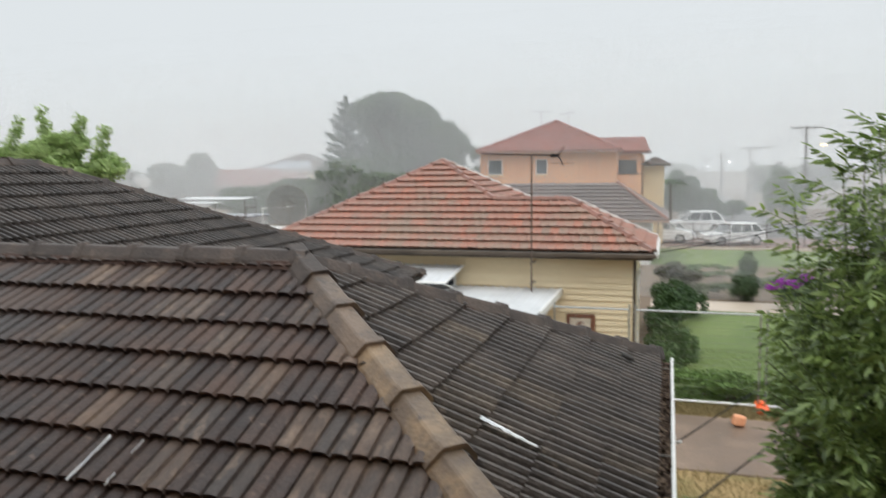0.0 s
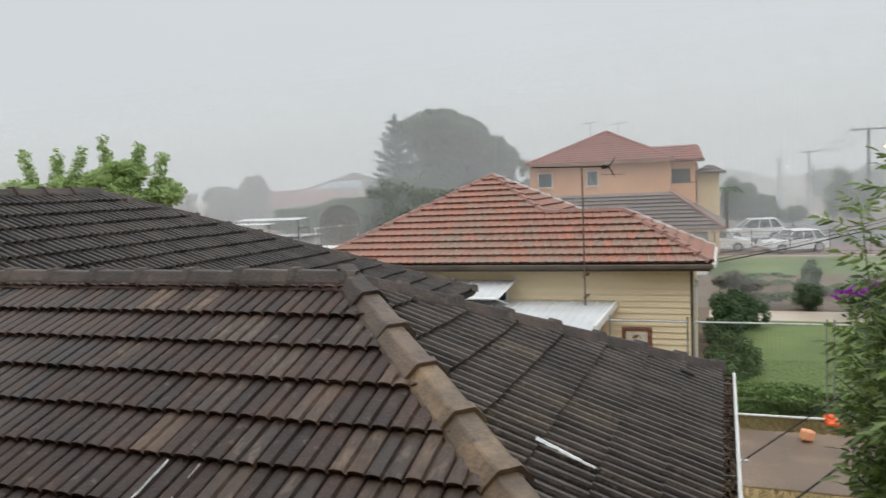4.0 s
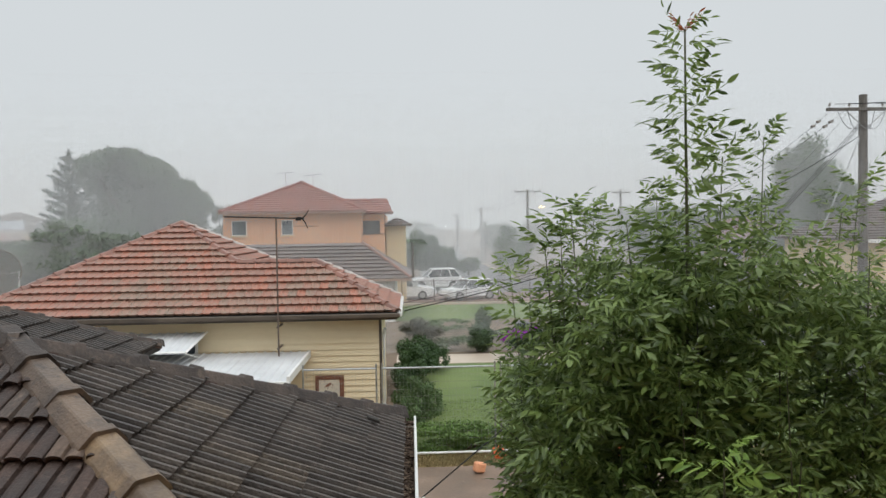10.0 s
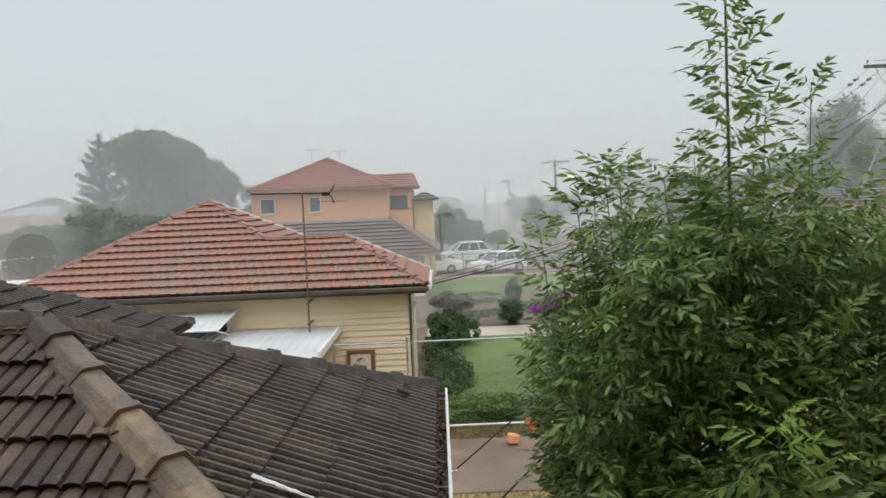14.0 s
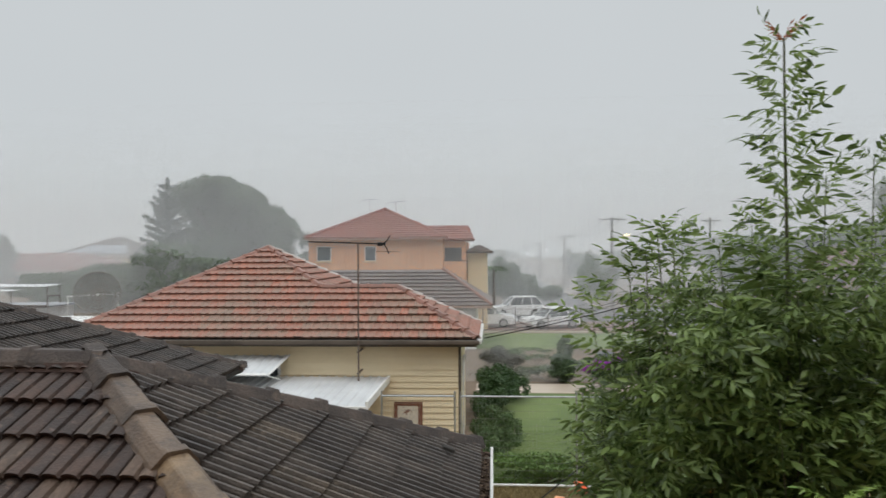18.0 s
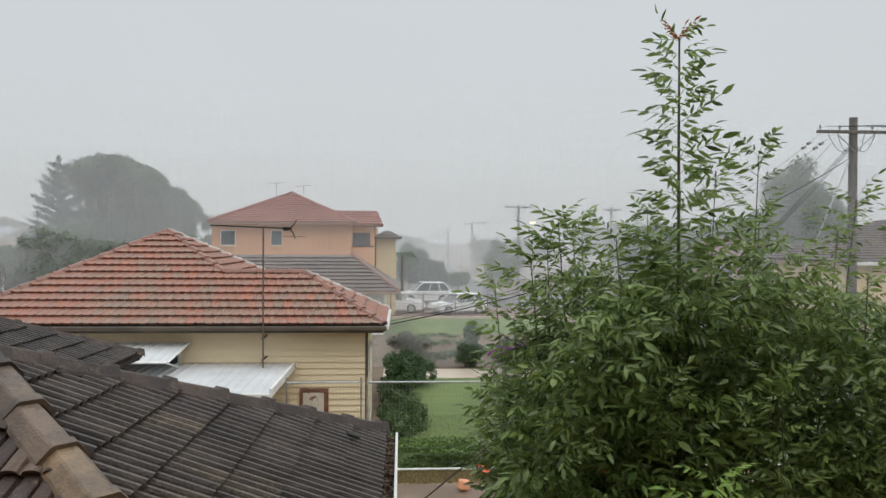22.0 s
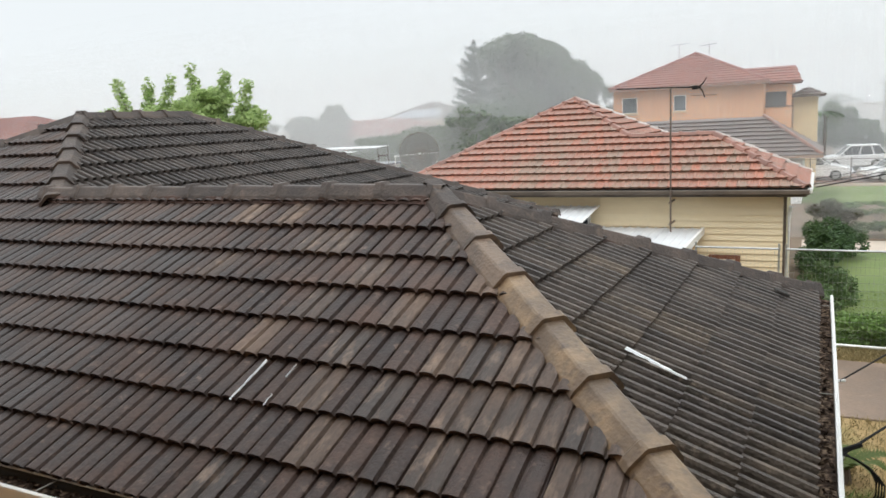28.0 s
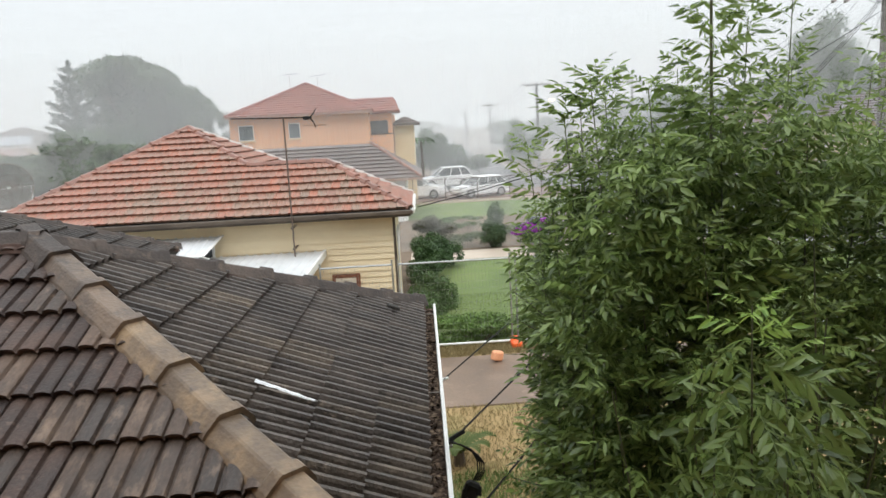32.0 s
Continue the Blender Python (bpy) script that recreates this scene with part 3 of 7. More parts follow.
sheet("grass_strip", [(-3.6, 14.30), (9, 14.30), (9, 15.1), (-3.6, 15.1)], 0.012, M_DRY, label="strip of dry and green grass along the fence", category="grass")
sheet("front_lawn", [(-0.3, 15.1), (14, 15.1), (13, 25.4), (-0.3, 25.4)], 0.016, M_GRASS, label="mown green front lawn of the cottage", category="lawn")
slab("pale_path", -0.5, 25.4, 12.5, 27.2, -0.1, 0.035, M_PATH, "pale beige concrete path across the gardens", "path")
sheet("next_lawn", [(-3, 37.6), (9, 37.6), (9, 45.0), (-3, 45.0)], 0.016, M_GRASS, label="green lawn in front of the yellow house", category="lawn")
slab("brick_paving", -14.0, 45.3, 10.4, 53.0, -0.1, 0.012, M_PAVER, "wet reddish brick paving where the cars are parked", "paving")
slab("road", -14.0, 53.02, 120.0, 66.0, -0.2, 0.012, M_ROAD, "wet grey asphalt side street", "road")
slab("main_road", 10.6, -60.0, 18.0, 53.0, -0.2, 0.010, M_ROAD, "wet grey asphalt main street", "road")
slab("main_road_2", 1.0, 66.1, 9.2, 420.0, -0.2, 0.010, M_ROAD, "wet grey asphalt street running into the haze", "road")
slab("kerb", -14.0, 45.0, 10.4, 45.3, -0.1, 0.14, M_PATH, "pale concrete kerb of the side street", "kerb")
slab("kerb_2", 9.2, 66.1, 9.5, 300.0, -0.1, 0.14, M_PATH, "pale concrete kerb of the street", "kerb")

# ---- the dark-tiled house below the window ----
XE, YC, HALF, ZA, PITCH = -0.050, 4.580, 2.402, 4.001, 24.95
TP = math.tan(radians(PITCH))
CP, SP = math.cos(radians(PITCH)), math.sin(radians(PITCH))
ZE = ZA - HALF * TP
YS = YC - HALF
AX = XE - HALF
XM, YM, YM2 = -8.09, 6.26, 7.95
ZM = ZA + (YM - YC) * TP
XF = XM + (ZM - ZA) / TP
RUN = (ZM - ZE) / TP
XME, XMW, YMN = XM + RUN, XM - RUN, YM2 + RUN

dark_house = thing("dark_roofed_house", "single-storey house with a dark wet tiled hip roof", "house", (-5, 6, 0))
# walls, set in under the eaves
bm = bmesh.new()
box(bm, (XMW + 0.45, YS + 0.45, 0), (XME - 0.45, YMN - 0.45, ZE - 0.06))
part("wall", bm, M_CREAMW, dark_house, "plain pale rendered wall")
part("wall", boxed((XME - 0.44, YS + 0.45, 0), (XE - 0.45, YC + HALF - 0.45, ZE - 0.06)), M_CREAMW, dark_house, "plain pale rendered wall")
# roof deck: all planes a little under the tiles
deck = [
    [(XE, YS, ZE), (AX, YC, ZA), (XF, YC, ZA), (XM, YM, ZM), (XMW, YS, ZE)],
    [(XE, YS, ZE), (XE, YC + HALF, ZE), (AX, YC, ZA)],
    [(XE, YC + HALF, ZE), (XME, YC + HALF, ZE), (XF, YC, ZA), (AX, YC, ZA)],
    [(XM, YM, ZM), (XF, YC, ZA), (XME, YC + HALF, ZE), (XME, YMN, ZE), (XM, YM2, ZM)],
    [(XM, YM2, ZM), (XME, YMN, ZE), (XMW, YMN, ZE)],
    [(XM, YM, ZM), (XM, YM2, ZM), (XMW, YMN, ZE), (XMW, YS, ZE)],
]
dark_roof = part("roof", solid([[(x, y, z - 0.032) for x, y, z in f] for f in deck], 0.06), M_BED, dark_house, "hip roof of dark brown interlocking tiles")
# two ribs a tile, shallow on south; east channels sunk to make the grooves dark
T_PROF = [(0.0, -0.020), (0.025, -0.020), (0.045, 0.002), (0.12, 0.010), (0.21, 0.013), (0.30, 0.012), (0.42, 0.006), (0.465, -0.015), (0.515, -0.015), (0.565, 0.004), (0.64, 0.010), (0.72, 0.013), (0.80, 0.012), (0.91, 0.006), (0.955, 0.000), (0.972, -0.020), (1.0, -0.020)]
E_PROF = [(k / 2 + q / 2, h) for k in range(2) for q, h in ((0.0, -0.054), (0.40, -0.054), (0.44, 0.008), (0.50, 0.024), (0.76, 0.024), (0.86, 0.014), (0.91, -0.052))] + [(1.0, -0.054)]
TW, TG = 0.20, 0.318
T_SHAPE = tile_shape(TW, TG, T_PROF, lift=0.048, lip=0.036, under=0.016)
E_SHAPE = tile_shape(TW, TG, E_PROF, lift=0.044, lip=0.032, under=0.016)
up_s, up_e = (0, CP, SP), (-CP, 0, SP)
L = HALF / CP
LM = RUN / CP
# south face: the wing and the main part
# weathering by the hip, spread wider to brighten this end of both slopes
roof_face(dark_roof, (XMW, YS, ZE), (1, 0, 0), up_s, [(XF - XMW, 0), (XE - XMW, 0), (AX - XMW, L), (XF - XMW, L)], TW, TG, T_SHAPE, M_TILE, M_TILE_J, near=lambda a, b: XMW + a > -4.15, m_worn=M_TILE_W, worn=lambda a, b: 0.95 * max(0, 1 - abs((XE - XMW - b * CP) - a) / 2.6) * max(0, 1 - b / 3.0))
roof_face(dark_roof, (XMW, YS, ZE), (1, 0, 0), up_s, [(0, 0), (XF - XMW, 0), (XF - XMW, L), (XM - XMW, LM)], TW, TG, T_SHAPE, M_TILE, M_TILE_J)
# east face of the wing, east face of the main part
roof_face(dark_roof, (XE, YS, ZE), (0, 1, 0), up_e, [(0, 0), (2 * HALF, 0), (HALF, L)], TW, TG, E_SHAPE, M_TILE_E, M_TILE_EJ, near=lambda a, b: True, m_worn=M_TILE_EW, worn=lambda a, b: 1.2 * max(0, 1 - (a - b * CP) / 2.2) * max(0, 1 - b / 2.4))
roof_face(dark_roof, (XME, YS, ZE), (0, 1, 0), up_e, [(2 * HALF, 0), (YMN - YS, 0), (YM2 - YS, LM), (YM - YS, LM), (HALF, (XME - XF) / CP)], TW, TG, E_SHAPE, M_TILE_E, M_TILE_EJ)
caps = [cap_mesh(0.50, 0.98, M_CAP, 0.95), cap_mesh(0.50, 0.98, M_CAP_TAN, 0.95), cap_mesh(0.50, 0.98, M_CAP_MID, 0.95)]
slim = [cap_mesh(0.50, 0.88, M_CAP, 1.08)]
up, um = 0.066, 0.036
hip_d = (Vector((AX, YC, ZA)) - Vector((XE - 0.02, YS + 0.02, ZE))).normalized()
hip_a = Vector((XE - 0.02, YS + 0.02, ZE + up)) - hip_d * 0.125 + Vector((0.03, 0.03, 0))
ridge(dark_roof, hip_a, hip_a + hip_d * 3.76, (0.35, -0.35, 1), 0.47, caps, pick=lambda i: 1 if i < 5 else 2 if i < 7 else 0)
ridge(dark_roof, (XE - 0.02, YC + HALF - 0.02, ZE + up), (AX, YC, ZA + up), (0.35, 0.35, 1), 0.47, slim)
ridge(dark_roof, (XF - 0.1, YC, ZA + up), (AX + 0.05, YC, ZA + up), (0, 0, 1), 0.47, slim)
ridge(dark_roof, (XF + 0.1, YC - 0.1, ZA + um - 0.03), (XM, YM, ZM + um), (0.35, -0.35, 1), 0.47, caps)
ridge(dark_roof, (XME, YMN, ZE + um), (XM, YM2, ZM + um), (0.35, 0.35, 1), 0.47, caps)
ridge(dark_roof, (XM, YM, ZM + um), (XM, YM2, ZM + um), (0, 0, 1), 0.47, caps)
ridge(dark_roof, (XMW, YS, ZE + um), (XM, YM, ZM + um), (-0.35, -0.35, 1), 0.47, caps)


def gutter(parent, a, b, out, w=0.115, material=M_WHITE, litter=True):
    """An open box gutter from a to b, its outer side towards out."""
    a, b, out = Vector(a), Vector(b), Vector(out)
    prof = [(-0.02, 0.0), (-0.02, -0.09), (w, -0.09), (w, 0.0), (w + 0.012, 0.006), (w + 0.022, 0.0), (w + 0.022, -0.012), (w + 0.008, -0.02), (w + 0.008, -0.10), (-0.028, -0.10), (-0.028, 0.0)]
    bm = bmesh.new()
    ra, rb = [[bm.verts.new(p + out * q + Vector((0, 0, h))) for q, h in prof] for p in (a, b)]
    n = len(prof)
    for i in range(n):
        bm.faces.new((ra[i], ra[(i + 1) % n], rb[(i + 1) % n], rb[i]))
    bm.faces.new(ra)
    bm.faces.new(list(reversed(rb)))
    bmesh.ops.recalc_face_normals(bm, faces=bm.faces)
    g = part("gutter", bm, material, parent, "white painted metal gutter")
    d = (b - a).normalized()
    k = 0.4
    while k < (b - a).length:
        p = a + d * k
        bm = bmesh.new()
        c = [p + out * q + d * s + Vector((0, 0, h)) for q, s, h in ((-0.02, -.005, .004), (w, -.005, .004), (w, .005, .004), (-0.02, .005, .004))]
        f = bm.faces.new([bm.verts.new(v) for v in c])
        r = bmesh.ops.extrude_face_region(bm, geom=[f])
        for v in r["geom"]:
            if isinstance(v, bmesh.types.BMVert):
                v.co.z += 0.003
        ob = part("strap", bm, M_STRAP)
        ob.parent = g
        k += 2.1
    if litter:
        bm = bmesh.new()
        q = [a + out * -0.018, a + out * (w - 0.002), b + out * (w - 0.002), b + out * -0.018]
        bm.faces.new([bm.verts.new(p + Vector((0, 0, -0.045))) for p in q])
        ob = part("silt", bm, M_DEBRIS)
        ob.parent = g
        vs, fs = [], []
        for _ in range(int(1500 * (b - a).length / 5)):
            p = a + d * random.uniform(0, (b - a).length) + out * random.uniform(-0.01, w - 0.01) + Vector((0, 0, random.uniform(-0.075, -0.028)))
            r1 = Vector((random.gauss(0, 1), random.gauss(0, 1), random.gauss(0, .5))).normalized() * random.uniform(.012, .035)
            r2 = r1.cross(Vector((random.gauss(0, 1), random.gauss(0, 1), random.gauss(0, 1)))).normalized() * random.uniform(.004, .012)
            k = len(vs)
            vs += [p - r1, p + r2, p + r1, p - r2]
            fs.append((k, k + 1, k + 2, k + 3))
        ob = raw("leaf_litter", vs, fs, M_DEBRIS, None, "dead leaves lying in the gutter")
        ob.parent = g
        tagged(ob, kind="stuff")
    return g


gutter(dark_house, (XE, YS - 0.1, ZE - 0.015), (XE, YC + HALF + 0.1, ZE - 0.015), (1, 0, 0))
gutter(dark_house, (XMW, YS, ZE - 0.015), (XE - 0.03, YS, ZE - 0.015), (0, -1, 0))
part("fascia", boxed((XE - 0.05, YS, ZE - 0.2), (XE - 0.03, YC + HALF, ZE - 0.02)), M_WHITE, dark_house)
part("fascia", boxed((XMW, YS + 0.03, ZE - 0.2), (XE - 0.06, YS + 0.05, ZE - 0.02)), M_WHITE, dark_house)
part("soffit", boxed((XE - 0.45, YS + 0.05, ZE - 0.2), (XE - 0.052, YC + HALF, ZE - 0.18)), M_WHITE, dark_house)


def smear(name, a, b, w, material, parent, label, n=14, wob=0.006):
    """An uneven bead laid on a roof plane from a to b."""
    a, b = Vector(a), Vector(b)
    d = (b - a).normalized()
    s = d.cross(Vector((0, 0, 1))).normalized()
    up = s.cross(d)
    bm = bmesh.new()
    rows = []
    for i in range(n + 1):
        t = i / n
        p = a.lerp(b, t)
        ww = (w(t) if callable(w) else w) * random.uniform(0.75, 1.2)
        o = random.uniform(-wob, wob)
        rows.append([bm.verts.new(p + s * (o + k * ww) + up * h) for k, h in ((-1, 0), (-0.5, .008), (0.5, .008), (1, 0))])
    for r, q in zip(rows, rows[1:]):
        for k in range(3):
            bm.faces.new((r[k], r[k + 1], q[k + 1], q[k]))
    ob = part(name, bm, material)
    ob.parent = parent
    return tagged(ob, label)


smear("sealant_bead", (-0.893, 3.60, 3.357), (-0.600, 3.605, 3.222), lambda t: 0.020 - 0.012 * t, M_SEAL, dark_roof, "silver waterproof sealant smeared along a tile joint")
smear("sealant_line", (-2.651, 2.961, 3.316), (-2.682, 2.689, 3.191), 0.0045, M_SEAL, dark_roof, "thin white sealant line along a tile joint", wob=0.003)
smear("sealant_line", (-2.451, 2.956, 3.314), (-2.458, 2.87, 3.274), 0.0009, M_SEAL, dark_roof, "faint pale scratch on a tile", wob=0.003)
smear("sealant_line", (-2.462, 2.76, 3.222), (-2.466, 2.69, 3.190), 0.0012, M_SEAL, dark_roof, "faint pale scratch on a tile", n=5, wob=0.003)

chip = tagged(part("broken_tile", boxed((-0.055, -0.035, -0.012), (0.055, 0.035, 0.012), 0.006), M_BED), "dark broken piece of tile lying on the roof", "tile")
chip.matrix_world = Matrix.Translation((-0.285, 6.235, ZE + (XE + 0.285) * TP + 0.078)) @ Matrix.Rotation(radians(25), 4, "Y") @ Matrix.Rotation(0.35, 4, "Z")

# ---- the cream weatherboard cottage with the terracotta roof ----
def hip_block(x0, y0, x1, y1, ze, tp):
    """Corner and ridge points of a plain hip roof over a rectangle, ridge along its longer side."""
    h = min(x1 - x0, y1 - y0) / 2
    zr = ze + h * tp
    if x1 - x0 >= y1 - y0:
        r0, r1 = (x0 + h, (y0 + y1) / 2, zr), (x1 - h, (y0 + y1) / 2, zr)
        faces = [[(x0, y0, ze), (x1, y0, ze), r1, r0], [(x1, y0, ze), (x1, y1, ze), r1], [(x1, y1, ze), (x0, y1, ze), r0, r1], [(x0, y1, ze), (x0, y0, ze), r0]]
    else:
        r0, r1 = ((x0 + x1) / 2, y0 + h, zr), ((x0 + x1) / 2, y1 - h, zr)
        faces = [[(x0, y0, ze), (x1, y0, ze), r0], [(x1, y0, ze), (x1, y1, ze), r1, r0], [(x1, y1, ze), (x0, y1, ze), r1], [(x0, y1, ze), (x0, y0, ze), r0, r1]]
    return faces, r0, r1


RX, RY, RZ, RTP = -0.27, 16.84, 2.793, 0.540
RP = math.atan(RTP)
RC, RS = math.cos(RP), math.sin(RP)
RTX, RTZ = -6.25, 4.94                    # top of the main pyramid
RH = (RTZ - RZ) / RTP                     # half its width
RTY = RY + RH
RLX, RLZ = -2.29, 3.885                    # east end of the lower ridge
RLH = (RLZ - RZ) / RTP
RLY = RY + RLH
RJX = RTX + (RTZ - RLZ) / RTP             # where the lower ridge meets the main roof
RXW, RXE1 = RTX - RH, RTX + RH
cottage = thing("weatherboard_cottage", "cream weatherboard cottage with a weathered terracotta hip roof", "house", (-5, 21, 0))
wy = RY + 0.48
wall_front = part("wall", boxed((RXW + 0.45, wy, 0.0), (RX - 0.40, wy + 0.12, RZ - 0.10)), M_BOARD, cottage, "cream horizontal weatherboards")
part("wall", boxed((RX - 0.54, wy + 0.13, 0.0), (RX - 0.40, RY + 2 * RLH - 0.45, RZ - 0.10)), M_BOARD, cottage, "cream side wall")
part("wall", boxed((RXW + 0.45, wy + 0.13, 0.0), (RX - 1.0, RTY + RH - 0.5, RZ - 0.12)), M_BOARD, cottage, "cream wall behind")
bh = 0.142
bme = bpy.data.meshes.new("weatherboard")
bx0, bx1 = RXW + 0.45, RX - 0.442
bme.from_pydata([(bx0, -0.014, 0), (bx1, -0.014, 0), (bx1, 0.022, bh + 0.012), (bx0, 0.022, bh + 0.012), (bx0, 0.02, -0.002), (bx1, 0.02, -0.002)], [], [(0, 1, 2, 3), (4, 5, 1, 0), (1, 5, 2), (0, 3, 4)])
bme.materials.append(M_BOARD)
for i in range(19):
    ob = new("weatherboard", bme)
    ob.parent = wall_front
    ob.matrix_basis = Matrix.Translation((0, wy - 0.024 + random.uniform(-.001, .001), 0.05 + i * bh))
part("corner_board", boxed((RX - 0.44, wy - 0.032, 0.0), (RX - 0.38, wy + 0.12, RZ - 0.12), 0.004), M_FASCIA, cottage, "dark corner stop board")
part("downpipe", bar([(RX - 0.33, wy + 0.02, 0.05), (RX - 0.33, wy + 0.02, RZ - 0.55), (RX - 0.30, wy - 0.05, RZ - 0.42)], 0.042, 8), M_WHITE, cottage, "white downpipe at the corner")
# the lining takes the dark fascia colour to imitate shade under the eave
part("eave_lining", boxed((RXW, RY + 0.02, RZ - 0.14), (RX, wy - 0.03, RZ - 0.12)), M_FASCIA, cottage, "eave lining painted dark to stand for eave shade")
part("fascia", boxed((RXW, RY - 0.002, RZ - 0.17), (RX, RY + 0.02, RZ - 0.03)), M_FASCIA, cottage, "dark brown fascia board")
gm = bmesh.new()
box(gm, (RXW, RY - 0.11, RZ - 0.115), (RX + 0.06, RY - 0.014, RZ - 0.015), 0.015)
part("gutter", gm, M_FASCIA, cottage, "dark brown gutter")
part("gutter", boxed((RX + 0.005, RY, RZ - 0.10), (RX + 0.11, RY + 2 * RLH, RZ), 0.015), M_WHITE, cottage, "white gutter on the side")
red_deck = [
    [(RXW, RY, RZ), (RX, RY, RZ), (RLX, RLY, RLZ), (RJX, RLY, RLZ), (RTX, RTY, RTZ)],
    [(RX, RY, RZ), (RX, RY + 2 * RLH, RZ), (RLX, RLY, RLZ)],
    [(RX, RY + 2 * RLH, RZ), (RXE1, RY + 2 * RLH, RZ), (RJX, RLY, RLZ), (RLX, RLY, RLZ)],
    [(RTX, RTY, RTZ), (RJX, RLY, RLZ), (RXE1, RY + 2 * RLH, RZ), (RXE1, RTY + RH, RZ)],
    [(RTX, RTY, RTZ), (RXE1, RTY + RH, RZ), (RXW, RTY + RH, RZ)],
    [(RTX, RTY, RTZ), (RXW, RTY + RH, RZ), (RXW, RY, RZ)],
]
red_roof = part("roof", solid([[(x, y, z - 0.012) for x, y, z in f] for f in red_deck], 0.06), M_BED, cottage, "weathered orange-red terracotta tiled hip roof")
R_PROF = [(0.0, 0.004), (0.08, 0.020), (0.24, 0.020), (0.32, 0.004), (0.55, 0.003), (0.62, 0.009), (0.72, 0.003), (1.0, 0.004)]
R_SHAPE = tile_shape(0.205, 0.325, R_PROF, lift=0.070, lip=0.060, under=0.02)
lr, lt = RLH / RC, RH / RC


def blotchy(a, b):
    """The share of grey-green weathered tiles: patches that thin out towards the ridge."""
    return min(1, max(0, 0.62 - 0.17 * b + 1.1 * noise.noise(Vector((a * 0.55, b * 0.8, 3.0)))))


roof_face(red_roof, (RXW, RY, RZ), (1, 0, 0), (0, RC, RS), [(RJX - RXW, 0), (RX - RXW, 0), (RLX - RXW, lr), (RJX - RXW, lr)], 0.205, 0.325, R_SHAPE, M_RED, M_RED_J, near=lambda a, b: True, shift=0.5, m_worn=M_RED_W, worn=blotchy)
roof_face(red_roof, (RXW, RY, RZ), (1, 0, 0), (0, RC, RS), [(0, 0), (RJX - RXW, 0), (RJX - RXW, lr), (RTX - RXW, lt)], 0.205, 0.325, R_SHAPE, M_RED, M_RED_J, near=lambda a, b: RXW + a > -7.2 and b < 3.3, shift=0.5, m_worn=M_RED_W, worn=blotchy)
roof_face(red_roof, (RX, RY, RZ), (0, 1, 0), (-RC, 0, RS), [(0, 0), (2 * RLH, 0), (RLH, lr)], 0.205, 0.325, R_SHAPE, M_RED, M_RED_J)
roof_face(red_roof, (RXE1, RY, RZ), (0, 1, 0), (-RC, 0, RS), [(2 * RLH, 0), (2 * RH, 0), (RH, lt), (RLH, (RXE1 - RJX) / RC)], 0.205, 0.325, R_SHAPE, M_RED, M_RED_J)
rcap = [cap_mesh(0.42, 0.80, M_REDCAP), cap_mesh(0.42, 0.70, M_PALECAP)]
ru = 0.058
ridge(red_roof, (RXW, RY, RZ + ru), (RTX, RTY, RTZ + ru), (-0.35, -0.35, 1), 0.40, rcap, size=0.72)
ridge(red_roof, (RJX, RLY, RLZ + ru), (RTX, RTY, RTZ + ru), (0.35, -0.35, 1), 0.40, rcap, size=0.72)
ridge(red_roof, (RXE1, RTY + RH, RZ + ru), (RTX, RTY, RTZ + ru), (0.35, 0.35, 1), 0.40, rcap, pick=lambda i: 1, size=0.72)
ridge(red_roof, (RJX, RLY, RLZ + ru), (RLX, RLY, RLZ + ru), (0, 0, 1), 0.40, rcap, size=0.72)
ridge(red_roof, (RX, RY, RZ + ru), (RLX, RLY, RLZ + ru), (0.35, -0.35, 1), 0.40, rcap, size=0.72)
ridge(red_roof, (RX, RY + 2 * RLH, RZ + ru), (RLX, RLY, RLZ + ru), (0.35, 0.35, 1), 0.40, rcap, pick=lambda i: 1, size=0.72)


def ribbed_roof(parent, x0, y0, z0, x1, y1, z1, pitch, material, label):
    """A ribbed metal sheet falling from y1 to y0."""
    bm = bmesh.new()
    n = int((x1 - x0) / pitch)
    lo, hi = [], []
    for i in range(n + 1):
        for f, h in ((0.0, 0.0), (0.12, 0.022), (0.28, 0.022), (0.40, 0.0)):
            x = x0 + (i + f) * pitch
            if x <= x1:
                lo.append(bm.verts.new((x, y0, z0 + h)))
                hi.append(bm.verts.new((x, y1, z1 + h)))
    for i in range(len(lo) - 1):
        bm.faces.new((lo[i], lo[i + 1], hi[i + 1], hi[i]))
    r = bmesh.ops.extrude_face_region(bm, geom=list(bm.faces))
    for v in r["geom"]:
        if isinstance(v, bmesh.types.BMVert):
            v.co.z -= 0.012
    bmesh.ops.recalc_face_normals(bm, faces=bm.faces)
    return part("roof_sheet", bm, material, parent, label)


awn = thing("patio_awning", "white ribbed metal patio awning fixed to the cottage wall", "awning", (-4, 16, 0))
ribbed_roof(awn, -6.6, 14.2, 1.78, -2.34, 17.25, 1.87, 0.20, M_AWN, "white ribbed roof sheets")
part("edge_flashing", boxed((-2.36, 14.18, 1.74), (-2.30, 17.26, 1.90), 0.008), M_WHITE, awn, "white edge flashing")
part("front_beam", boxed((-6.6, 14.16, 1.66), (-2.31, 14.22, 1.80), 0.008), M_WHITE, awn)
for px in (-6.5, -4.4, -2.41):
    part("post", boxed((px - 0.03, 14.2, 0.0), (px + 0.03, 14.26, 1.68)), M_WHITE, awn)
awn2 = thing("window_awning", "small white metal awning over a cottage window", "awning", (-6, 16.5, 2))
ribbed_roof(awn2, -7.4, 15.75, 2.15, -4.70, 17.26, 2.36, 0.20, M_AWN, "white ribbed sheet")
